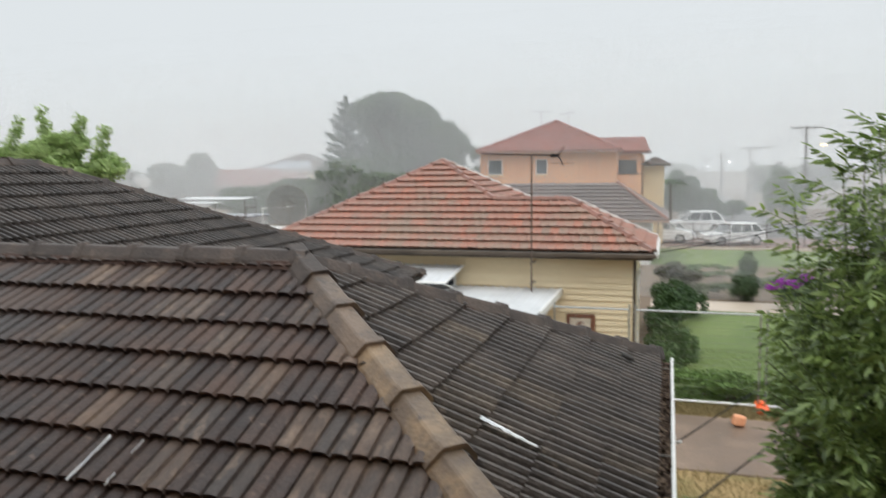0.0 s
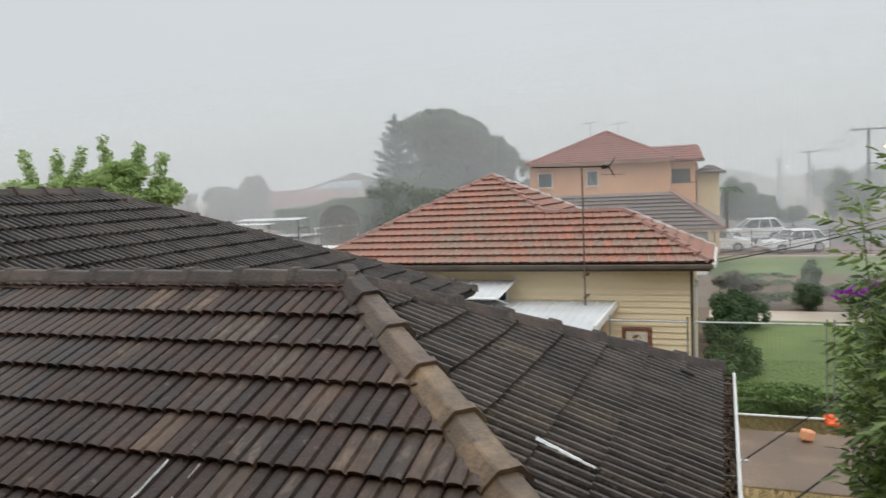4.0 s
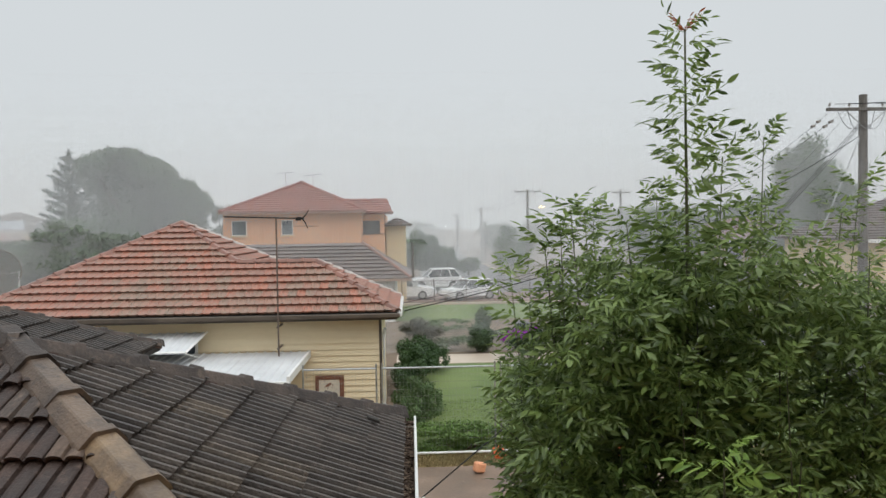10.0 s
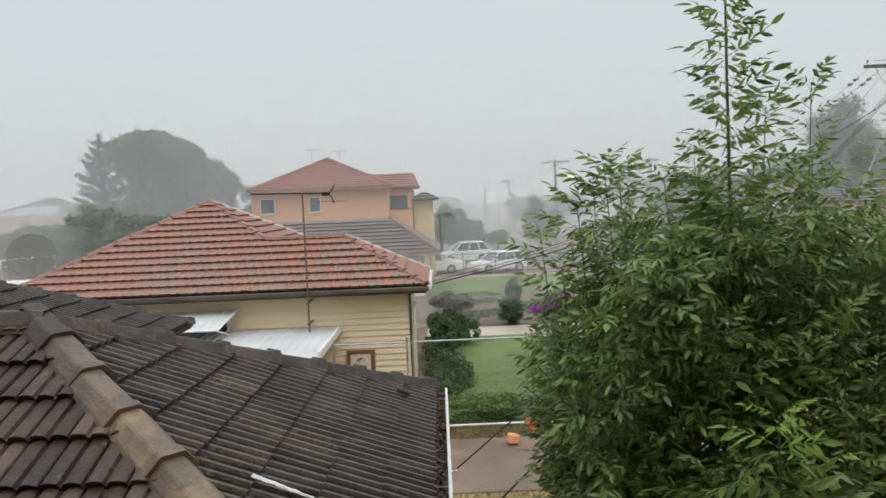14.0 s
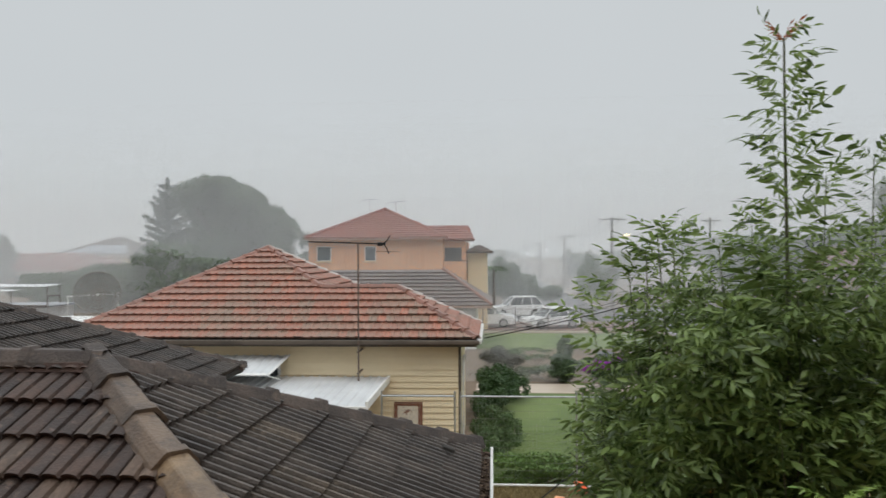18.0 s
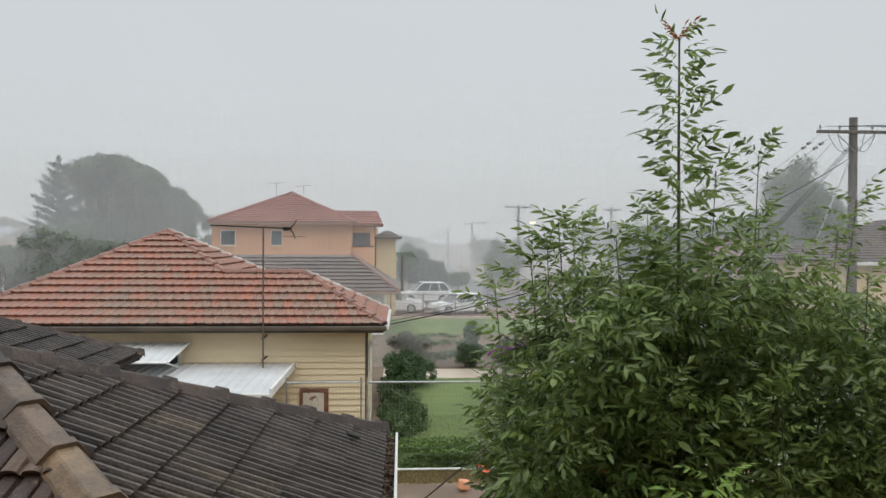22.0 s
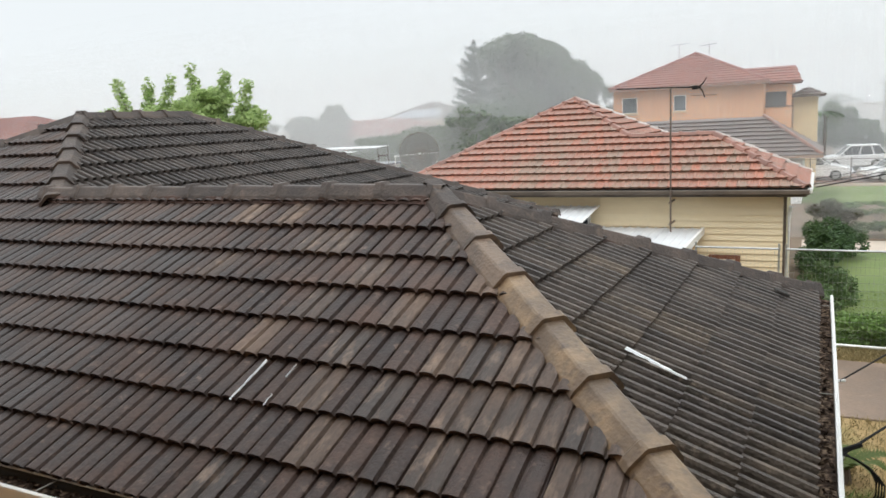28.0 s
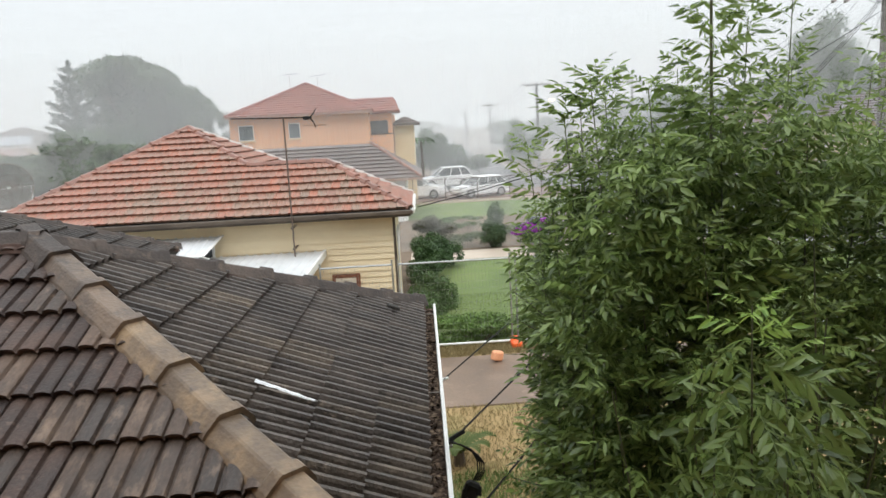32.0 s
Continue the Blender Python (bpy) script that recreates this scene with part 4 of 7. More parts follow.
part("edge_flashing", bar([(-4.72, 15.73, 2.15), (-4.68, 17.26, 2.37)], 0.03, 4), M_WHITE, awn2)
part("edge_flashing", bar([(-7.4, 15.73, 2.15), (-4.72, 15.73, 2.15)], 0.03, 4), M_WHITE, awn2)
part("bracket", bar([(-4.75, 15.8, 2.12), (-4.75, 17.2, 1.75)], 0.018, 5), M_WHITE, awn2)
part("bracket", bar([(-7.3, 15.8, 2.12), (-7.3, 17.2, 1.75)], 0.018, 5), M_WHITE, awn2)
win = thing("window_1", "dark cottage window with a white frame under the awning", "window", (-6, wy, 1.3), kind="structure")
part("pane", boxed((-6.9, wy - 0.045, 1.35), (-4.95, wy - 0.03, 2.15)), M_GLASS, win)
for a, b in (((-6.95, 1.30), (-4.9, 1.36)), ((-6.95, 2.14), (-4.9, 2.20)), ((-6.95, 1.36), (-6.89, 2.14)), ((-4.96, 1.36), (-4.9, 2.14)), ((-5.95, 1.36), (-5.9, 2.14))):
    part("window_frame", boxed((a[0], wy - 0.06, a[1]), (b[0], wy - 0.025, b[1])), M_FRAME, win)


def yagi(name, foot, top, boom, side, label, mat_=M_ANT, els=9, scale=1.0, brush=True, back=1.14, fore=0.62, r=0.016):
    """A roof antenna: mast, long boom with cross rods, and a forked end."""
    a = thing(name, label, "antenna", foot)
    part("mast", bar([foot, top], 0.019 * scale, 8), mat_, a, "rusty steel mast")
    t = Vector(top)
    d = Vector(boom).normalized()
    s = Vector(side).normalized()
    b = part("boom", bar([t + d * (-back * scale), t + d * (fore * scale)], r * scale, 6), M_CABLE, a)
    for i in range(els):
        p = t + d * (-back + 0.03 + (back + 0.25) * i / max(1, els - 1)) * scale + Vector((0, 0, 0.012))
        k = 0.16 + 0.03 * i
        part("rod", bar([p - s * k * scale, p + s * k * scale], 0.005 * scale, 4), mat_, b)
    if brush:
        e = t + d * fore * scale
        part("balun_box", boxed((e.x - 0.19, e.y - 0.03, e.z - 0.045), (e.x - 0.06, e.y + 0.03, e.z + 0.035), 0.012), M_CABLE, b)
        for q, z in ((0.11, 0.20), (0.075, -0.22)):
            tip = e + d * q * scale + Vector((0, 0, z * scale))
            part("reflector_arm", bar([e - d * 0.05, e + d * q * 0.35 + Vector((0, 0, z * 0.4)), tip], 0.017 * scale, 6, 0.012), M_CABLE, b)
            part("rod", bar([tip - s * 0.22 * scale, tip + s * 0.22 * scale], 0.005 * scale, 4), mat_, b)
    return a


ant = yagi("tv_antenna", (-2.94, 16.70, 1.86), (-2.94, 16.70, 4.98), (1, 0.05, -0.035), (-0.05, 1, 0), "rusty television antenna on a tall mast at the cottage wall")
part("bracket", boxed((-2.98, 16.68, 2.50), (-2.94, 17.30, 2.53)), M_ANT, ant)
part("bracket", boxed((-2.98, 16.68, 2.02), (-2.94, 17.30, 2.05)), M_ANT, ant)
part("cross_rod", bar([(-2.52, 16.66, 4.79), (-2.02, 16.80, 4.78)], 0.007, 4), M_ANT, ant)

sign = thing("rusted_board", "rust-stained cream sheet-metal board with a brown frame", "board", (-2.0, 17.28, 0.6))
part("panel", boxed((-2.15, wy - 0.06, 0.48), (-1.63, wy - 0.035, 1.26)), M_RUST, sign, "cream panel stained with rust")
part("frame", boxed((-2.21, wy - 0.07, 1.20), (-1.55, wy - 0.03, 1.29)), M_RUSTF, sign, "rust-brown top rail")
part("frame", boxed((-2.21, wy - 0.07, 0.43), (-2.13, wy - 0.03, 1.20)), M_RUSTF, sign)
part("frame", boxed((-1.65, wy - 0.07, 0.43), (-1.55, wy - 0.03, 1.20)), M_RUSTF, sign)

# ---- temporary mesh fence ----
def fence_panel(x0, x1, y, ztop=1.90, zlo=0.10):
    f = thing("mesh_fence", "temporary steel mesh fence panel standing on the grass", "fence", ((x0 + x1) / 2, y, 0), group="temporary fence")
    part("top_rail", bar([(x0 + 0.06, y, ztop - 0.04), (x1 - 0.06, y, ztop - 0.04)], 0.019, 8), M_STEEL, f)
    part("bottom_rail", bar([(x0 + 0.06, y, zlo), (x1 - 0.06, y, zlo)], 0.024, 8), M_WHITE, f, "white-painted bottom rail")
    for x in (x0 + 0.06, x1 - 0.06):
        part("post", bar([(x, y, 0.02), (x, y, ztop + 0.06)], 0.019, 8), M_STEEL, f)
    vs, fs = [], []

    def stick(p, q, w):
        k = len(vs)
        p, q = Vector(p), Vector(q)
        d = (q - p).normalized()
        s = d.cross(Vector((0, 1, 0))).normalized() * w
        o = Vector((0, w, 0))
        for c in (p, q):
            vs.extend([c - s, c + o, c + s])
        fs.extend([(k, k + 1, k + 4, k + 3), (k + 1, k + 2, k + 5, k + 4), (k + 2, k, k + 3, k + 5)])
    n = int((x1 - x0) / 0.075)
    for i in range(1, n):
        x = x0 + 0.06 + (x1 - x0 - 0.12) * i / n
        stick((x, y, zlo), (x, y, ztop - 0.04), 0.0012)
    for i in range(1, 12):
        z = zlo + (ztop - 0.04 - zlo) * i / 12
        stick((x0 + 0.06, y, z), (x1 - 0.06, y, z), 0.0016)
    m = raw("wire_mesh", vs, fs, M_WIRE, f, "thin welded wire mesh")
    tagged(m, kind="stuff")
    return f


FY = 14.98
fence_panel(-2.22, -0.62, FY)
for i in range(5):
    fence_panel(-0.62 + 2.42 * i, -0.62 + 2.42 * (i + 1), FY)


def fence_foot(x, y, material, label):
    f = thing("fence_foot", label, "fence foot", (x, y, 0), group="fence feet")
    bm = bmesh.new()
    box(bm, (x - 0.11, y - 0.26, 0.012), (x + 0.11, y + 0.26, 0.15), 0.035)
    part("block", bm, material, f)
    bm = bmesh.new()
    box(bm, (x - 0.055, y - 0.08, 0.148), (x + 0.055, y + 0.08, 0.20), 0.015)
    part("grip", bm, material, f)


fence_foot(1.80, 14.93, M_ORANGE, "bright orange plastic fence foot")
fence_foot(-0.62, 14.95, M_ORANGE, "bright orange plastic fence foot")
fence_foot(4.22, 14.95, M_ORANGE, "bright orange plastic fence foot")
ff = thing("spare_fence_foot", "faded orange plastic fence foot lying on the driveway", "fence foot", (1.28, 13.85, 0.03), group="fence feet")
bm = bmesh.new()
box(bm, (-0.11, -0.08, 0), (0.11, 0.08, 0.19), 0.03)
bmesh.ops.transform(bm, matrix=Matrix.Translation((1.28, 13.85, 0.05)) @ Matrix.Rotation(0.5, 4, "Z") @ Matrix.Rotation(0.25, 4, "Y"), verts=bm.verts)
part("block", bm, M_FADED, ff)

# ---- the orange two-storey house and its garage ----
def plain_roof(parent, faces, material, rows=0.33, label=""):
    """A tiled roof seen from far: each course a step of its own."""
    roof = part("roof", solid([[(p[0], p[1], p[2] - 0.03) for p in f] for f in faces], 0.05), material, parent, label)
    for f in faces:
        f = [Vector(p) for p in f]
        n = (f[1] - f[0]).cross(f[2] - f[0]).normalized()
        if n.z < 0:
            f.reverse()
            n = -n
        lo = min(p.z for p in f)
        hi = max(p.z for p in f)
        if hi - lo < 0.01:
            continue
        sl = math.sqrt(max(1e-6, 1 - n.z ** 2))
        k = max(1, round((hi - lo) / sl / rows))
        for i in range(k):
            z0, z1 = lo + (hi - lo) * i / k, lo + (hi - lo) * (i + 1) / k
            poly = f
            for zc, sgn in ((z0, 1), (z1, -1)):
                out = []
                for p, q in zip(poly, poly[1:] + poly[:1]):
                    a, b = (p.z - zc) * sgn, (q.z - zc) * sgn
                    if a >= 0:
                        out.append(p)
                    if a * b < 0:
                        out.append(p.lerp(q, a / (a - b)))
                poly = out
                if len(poly) < 3:
                    break
            if len(poly) < 3:
                continue
            m = len(poly)
            top = [p + n * (0.065 * (1 - (p.z - z0) / (z1 - z0)) + 0.012) for p in poly]
            fs = [list(range(m))] + [[j, m + j, m + (j + 1) % m, (j + 1) % m] for j in range(m)]
            ob = raw("tile_course", top + [p + n * -0.02 for p in poly], fs, material)
            ob.parent = roof
    return roof


def window(parent, x0, x1, z0, z1, y, label="", sill=True):
    """A window in a wall that faces the street, at depth y."""
    w = part("window", boxed((x0, y - 0.02, z0), (x1, y + 0.01, z1)), M_GLASS, parent, label)
    for a, b in (((x0 - .035, z0 - .035), (x1 + .035, z0)), ((x0 - .035, z1), (x1 + .035, z1 + .035)), ((x0 - .035, z0), (x0, z1)), ((x1, z0), (x1 + .035, z1))):
        ob = part("window_frame", boxed((a[0], y - 0.05, a[1]), (b[0], y + 0.01, b[1])), M_FRAME)
        ob.parent = w
    if sill:
        ob = part("sill", boxed((x0 - .1, y - 0.10, z0 - .12), (x1 + .1, y + 0.01, z0 - .055)), M_CREAMW)
        ob.parent = w
    return w


yh = thing("two_storey_house", "orange rendered two-storey house with a red-brown tiled roof", "house", (-6, 48, 0))
part("wall", boxed((-10.92, 44.15, 0), (-2.86, 53.0, 5.72)), M_RENDER, yh, "orange rendered wall")
part("wall", boxed((-2.85, 46.0, 0), (-1.55, 53.0, 5.60)), M_RENDER, yh, "set-back orange wall")
part("wall", boxed((-2.85, 45.1, 0), (-1.50, 45.95, 4.35)), M_RENDER, yh, "orange balcony front")
part("wall", boxed((-1.48, 47.5, 0), (-0.25, 53.0, 4.85)), M_CREAMW, yh, "cream side wall with a balcony")
part("balcony_rail", boxed((-2.85, 45.05, 4.36), (-1.48, 45.15, 4.42)), M_DARKMET, yh)
part("balcony_window", boxed((-2.9, 45.97, 3.6), (-1.8, 45.99, 5.2)), M_GLASS, yh)
window(yh, -7.48, -6.88, 4.45, 5.25, 44.15)
window(yh, -10.38, -9.58, 4.45, 5.25, 44.15)
window(yh, -1.2, -0.8, 1.6, 2.5, 47.5, sill=False)
hp, r0, r1 = hip_block(-11.04, 43.6, -2.62, 53.4, 5.78, 0.455)
plain_roof(yh, hp, M_YROOF, label="red-brown tiled hip roof")
plain_roof(yh, hip_block(-8.2, 48.5, -2.55, 57.0, 5.75, 0.50)[0], M_YROOF, label="second red-brown hip behind")
plain_roof(yh, [[(-4.8, 45.6, 5.72), (-1.1, 45.6, 5.72), (-1.45, 47.4, 6.62), (-4.8, 47.4, 6.62)], [(-1.1, 45.6, 5.72), (-1.1, 49.2, 5.72), (-1.45, 47.4, 6.62)], [(-1.1, 49.2, 5.72), (-4.8, 49.2, 5.72), (-4.8, 47.4, 6.62), (-1.45, 47.4, 6.62)]], M_YROOF, label="lower red-brown roof")
plain_roof(yh, hip_block(-1.7, 47.0, 0.15, 53.3, 4.92, 0.5)[0], M_GROOF, label="small grey roof at the side")
for a, b in (((-11.04, 43.6), (-2.62, 43.62)), ((-2.64, 43.63), (-2.62, 45.3))):
    part("fascia", boxed((a[0], a[1], 5.66), (b[0], b[1], 5.79)), M_EAVE, yh, "brown painted fascia")
for c, x in (((-11.04, 43.6, 5.83), 0), ((-2.62, 43.6, 5.83), 0)):
    part("hip_capping", bar([c, (r0[0], r0[1], r0[2] + 0.06)], 0.09, 6), M_YROOF, yh)
part("ridge_capping", bar([(r0[0], r0[1], r0[2] + 0.06), (r1[0], r1[1], r1[2] + 0.06)], 0.09, 6), M_YROOF, yh)
yagi("roof_antenna", (-7.85, 48.0, 7.2), (-7.85, 48.0, 8.36), (1, 0.1, 0.06), (-0.1, 1, 0), "thin television antenna on the tiled roof", els=7, scale=0.85, brush=False, back=0.62)
yagi("roof_antenna", (-6.2, 48.6, 7.6), (-6.2, 48.6, 8.25), (1, -0.1, 0.08), (0.1, 1, 0), "thin television antenna on the tiled roof", els=7, scale=0.85, brush=False, back=0.62)

garage = thing("garage", "low garage with a grey-brown tiled hip roof", "garage", (-4, 40, 0))
part("wall", boxed((-10.2, 37.4, 0), (-0.75, 43.5, 2.15)), M_FRAME, garage, "white garage wall")
plain_roof(garage, [[(-10.8, 36.8, 2.2), (0.05, 36.8, 2.2), (-2.52, 39.55, 3.95), (-10.8, 39.55, 3.95)], [(0.05, 36.8, 2.2), (0.05, 44.0, 2.2), (-2.52, 41.4, 3.95), (-2.52, 39.55, 3.95)], [(-2.52, 39.55, 3.95), (-2.52, 41.4, 3.95), (-10.8, 41.4, 3.95), (-10.8, 39.55, 3.95)]], M_GROOF, label="grey-brown tiled hip roof")
part("hip_capping", bar([(0.05, 36.8, 2.25), (-2.52, 39.55, 4.01)], 0.09, 6), M_REDCAP, garage, "pale hip capping")
part("fascia", boxed((-10.8, 36.74, 2.10), (0.08, 36.8, 2.22)), M_EAVE, garage, "brown fascia")
part("fascia", boxed((0.05, 36.8, 2.10), (0.09, 44.0, 2.22)), M_EAVE, garage, "brown fascia")
part("door", boxed((-3.6, 37.36, 0.0), (-0.9, 37.41, 2.0)), M_FRAME, garage, "white garage door")

# ---- other far houses ----
def far_house(x0, y0, x1, y1, ze, tp, wall, roof, label, wins=2):
    h = thing("far_house", label, "house", ((x0 + x1) / 2, (y0 + y1) / 2, 0))
    part("wall", boxed((x0 + .5, y0 + .5, 0), (x1 - .5, y1 - .5, ze)), wall, h)
    f, a, b = hip_block(x0, y0, x1, y1, ze, tp)
    plain_roof(h, f, roof)
    for i in range(wins):
        x = x0 + (x1 - x0) * (i + 0.7) / (wins + 0.4)
        window(h, x - .7, x + .7, ze - 1.8, ze - 0.7, y0 + .5, sill=False)
    part("fascia", boxed((x0, y0 - .02, ze - .2), (x1, y0, ze)), M_FRAME, h)
    return h


far_house(-84.0, 106.0, -56.6, 122.0, 2.7, 0.35, M_RENDER, M_YROOF, "far house with a red tiled roof in the haze", 3)
sh = far_house(-76.4, 124.0, -59.6, 140.0, 5.1, 0.425, M_CREAMW, M_GROOF, "far two-storey house with a grey roof and solar panels", 2)
part("solar_panel", solid([[(-74.4, 124.6, 5.47), (-62.8, 124.6, 5.47), (-64.6, 128.0, 6.91), (-70.8, 128.0, 6.91)]], 0.05), M_SOLAR, sh)
far_house(-66.0, 33.0, -49.5, 44.0, 4.6, 0.36, M_CREAMW, M_YROOF, "far house with a long red roof", 3)
far_house(25.0, 40.0, 38.0, 50.0, 3.7, 0.5, M_CREAMW, M_GROOF, "house with a brown tiled roof beyond the pole", 2)
far_house(26.0, 66.0, 38.0, 76.0, 3.2, 0.42, M_RENDER, M_YROOF, "far house across the street in the haze", 2)
cp = thing("carport", "white flat metal carport roof behind the houses", "carport", (-25.5, 40, 0))
ribbed_roof(cp, -28.5, 38.8, 3.14, -23.9, 40.2, 3.22, 0.3, M_AWN, "white ribbed metal sheet")
ribbed_roof(cp, -28.5, 37.4, 2.96, -25.0, 38.2, 3.00, 0.3, M_AWN, "lower white ribbed metal sheet")
for x, y in ((-28.4, 38.9), (-24.0, 38.9), (-28.4, 40.1), (-24.0, 40.1)):
    part("post", bar([(x, y, 0), (x, y, 3.17)], 0.035, 6), M_DARKMET, cp)
for x in (-28.4, -25.1):
    part("post", bar([(x, 37.5, 0), (x, 37.5, 2.97)], 0.035, 6), M_DARKMET, cp)
gs = thing("garden_shed", "grey flat-roofed garden shed with a white edge", "shed", (-21.5, 34.5, 0))
part("wall", boxed((-24.2, 33.4, 0), (-20.6, 35.6, 2.40)), M_AWN, gs, "grey sheet-metal wall")
part("roof", boxed((-24.4, 33.2, 2.41), (-20.4, 35.8, 2.49), 0.01), M_SOLAR, gs, "dull grey flat roof")
part("edge_flashing", boxed((-24.4, 33.15, 2.39), (-20.4, 33.19, 2.51)), M_DARKMET, gs, "dark front edge")
part("vent_pipe", bar([(-20.7, 33.6, 2.49), (-20.7, 33.6, 2.92), (-20.1, 33.6, 2.94)], 0.06, 6), M_DARKMET, gs)
pg = thing("pergola_beam", "thin white pergola beam on two posts beside the dish", "pergola", (-19, 34.6, 0))
part("beam", bar([(-20.35, 34.6, 2.82), (-17.75, 34.6, 2.98)], 0.05, 6), M_WHITE, pg)
for x, z in ((-20.3, 2.80), (-17.8, 2.95)):
    part("post", bar([(x, 34.6, 0), (x, 34.6, z)], 0.035, 6), M_WHITE, pg)
cp2 = thing("carport", "low white metal shed roof beyond the cottage", "carport", (-20, 33, 0))
ribbed_roof(cp2, -19.9, 31.0, 1.82, -16.4, 33.2, 2.0, 0.3, M_WHITE, "white ribbed metal sheet")
for x, y in ((-19.8, 31.1), (-16.5, 31.1)):
    part("post", bar([(x, y, 0), (x, y, 1.86)], 0.05, 6), M_WHITE, cp2)

# large mesh dish on a post
dish = thing("satellite_dish", "large dark mesh satellite dish on a post", "satellite dish", (-18.4, 34.0, 0))
part("post", bar([(-18.5, 34.2, 0), (-18.5, 34.2, 2.7)], 0.06, 8), M_ANT, dish)
dm = Matrix.Translation((-18.5, 34.0, 3.02)) @ Matrix.Rotation(0.45, 4, "Z") @ Matrix.Rotation(radians(70), 4, "X")
bm = bmesh.new()
R = 1.02
for i in range(24):
    a = 2 * math.pi * i / 24
    tube(bm, [dm @ Vector((math.cos(a) * r, math.sin(a) * r, 0.32 * (r / R) ** 2 - 0.2)) for r in (0.1, 0.5, 0.85, R)], 0.014, 4)
part("rib_frame", bm, M_ANT, dish)
for k, r in enumerate((0.3, 0.55, 0.8, 1.0, R)):
    part("ring", bar([dm @ Vector((math.cos(a) * r, math.sin(a) * r, 0.32 * (r / R) ** 2 - 0.2)) for a in [2 * math.pi * i / 24 for i in range(25)]], 0.016, 4), M_ANT, dish)
vs, fs = [], []
for j in range(12):
    for i in range(72):
        a0, a1 = 2 * math.pi * i / 72, 2 * math.pi * (i + 0.74) / 72
        r0_, r1_ = R * (0.08 + 0.92 * j / 12), R * (0.08 + 0.92 * (j + 0.78) / 12)
        k = len(vs)
        for r, a in ((r0_, a0), (r1_, a0), (r1_, a1), (r0_, a1)):
            vs.append(dm @ Vector((math.cos(a) * r, math.sin(a) * r, 0.32 * (r / R) ** 2 - 0.2)))
        fs.append((k, k + 1, k + 2, k + 3))
tagged(raw("mesh_skin", vs, fs, M_DISH, dish), kind="stuff")
part("feed_arm", bar([dm @ Vector((0.6, 0, -0.1)), dm @ Vector((0, 0, 0.75)), dm @ Vector((-0.6, 0, -0.1))], 0.018, 4), M_ANT, dish)

# ---- power poles, street lamps and wires ----
def power_pole(x, y, top, arm_z, arm, r=0.15, turn=0.0, label="", arms=1):
    p = thing("power_pole", label or "tall weathered timber power pole with a crossarm", "power pole", (x, y, 0), group="street poles")
    part("pole", bar([(x, y, 0), (x, y, top)], r, 10, r * 0.72), M_POLE, p)
    c, s = math.cos(turn), math.sin(turn)
    for k in range(arms):
        z = arm_z - 0.9 * k
        bm = boxed((-arm, -0.06, -0.06), (arm, 0.06, 0.06), 0.01)
        bmesh.ops.transform(bm, matrix=Matrix.Translation((x - s * -0.18, y - c * 0.18, z)) @ Matrix.Rotation(turn, 4, "Z"), verts=bm.verts)
        a = part("crossarm", bm, M_POLE, p)
        for q in (-0.92, -0.42, 0.42, 0.92):
            bx, by = x + s * 0.18 + c * q * arm, y - c * 0.18 + s * q * arm
            bm = bmesh.new()
            tube(bm, [(bx, by, z + 0.05), (bx, by, z + 0.16)], 0.015, 5)
            tube(bm, [(bx, by, z + 0.13), (bx, by, z + 0.19), (bx, by, z + 0.24)], 0.05, 8, 0.03)
            ob = part("insulator", bm, M_CERAM)
            ob.parent = a
        for sg in (-1, 1):
            part("brace", bar([(x + s * .16, y - c * .16, z - 0.75), (x + s * .18 + c * sg * arm * 0.5, y - c * .18 + s * sg * arm * 0.5, z - 0.06)], 0.02, 4), M_STEEL, p)
    return p


power_pole(17.58, 28.0, 9.58, 9.00, 1.55, 0.205, 0.0, "tall weathered timber power pole with a crossarm and insulators")
power_pole(10.57, 66.2, 8.0, 7.80, 1.2, 0.16)
power_pole(10.2, 106.0, 7.5, 7.25, 1.2, 0.16)
power_pole(9.5, 150.0, 7.4, 7.15, 1.2, 0.16)
power_pole(12.9, 99.0, 5.4, 5.2, 0.5, 0.14, label="short timber pole in the haze")
power_pole(11.2, 110.0, 5.6, 5.4, 0.4, 0.14, label="short timber pole in the haze")
power_pole(19.5, 68.0, 8.0, 7.7, 0.9, 0.14, label="thin timber pole beyond the trees")
power_pole(9.2, 200.0, 7.6, 7.3, 1.2, 0.16)


def street_lamp(x, y, z, dx, glow, label, pole=True, r=0.16):
    s = thing("street_lamp", label, "street lamp", (x, y, 0), group="street lamps")
    if pole:
        part("pole", bar([(x, y, 0), (x, y, z)], 0.07, 8), M_STEEL, s)
    part("arm", bar([(x, y, z - 0.4), (x + dx * 0.5, y, z), (x + dx, y, z + 0.05)], 0.03, 6), M_STEEL, s)
    bm = bmesh.new()
    box(bm, (x + dx - 0.32, y - 0.12, z - 0.03), (x + dx + 0.32, y + 0.12, z + 0.10), 0.05)
    part("hood", bm, M_STEEL, s)
    bm = bmesh.new()
    bmesh.ops.create_icosphere(bm, subdivisions=2, radius=r, matrix=Matrix.Translation((x + dx, y - 0.1, z - 0.08)) @ Matrix.Diagonal((1.5, 1, 0.6, 1)))
    part("lens", bm, glow, s, "lit lens")


street_lamp(10.57, 66.1, 6.5, 1.25, M_LAMPGLOW, "lit warm street lamp on the power pole", False, 0.20)
street_lamp(6.5, 100.0, 5.5, 0.8, M_LAMPCOOL, "lit street lamp far down the street", True, 0.09)
street_lamp(4.4, 110.0, 5.0, 0.8, M_LAMPCOOL, "lit street lamp far down the street", True, 0.08)


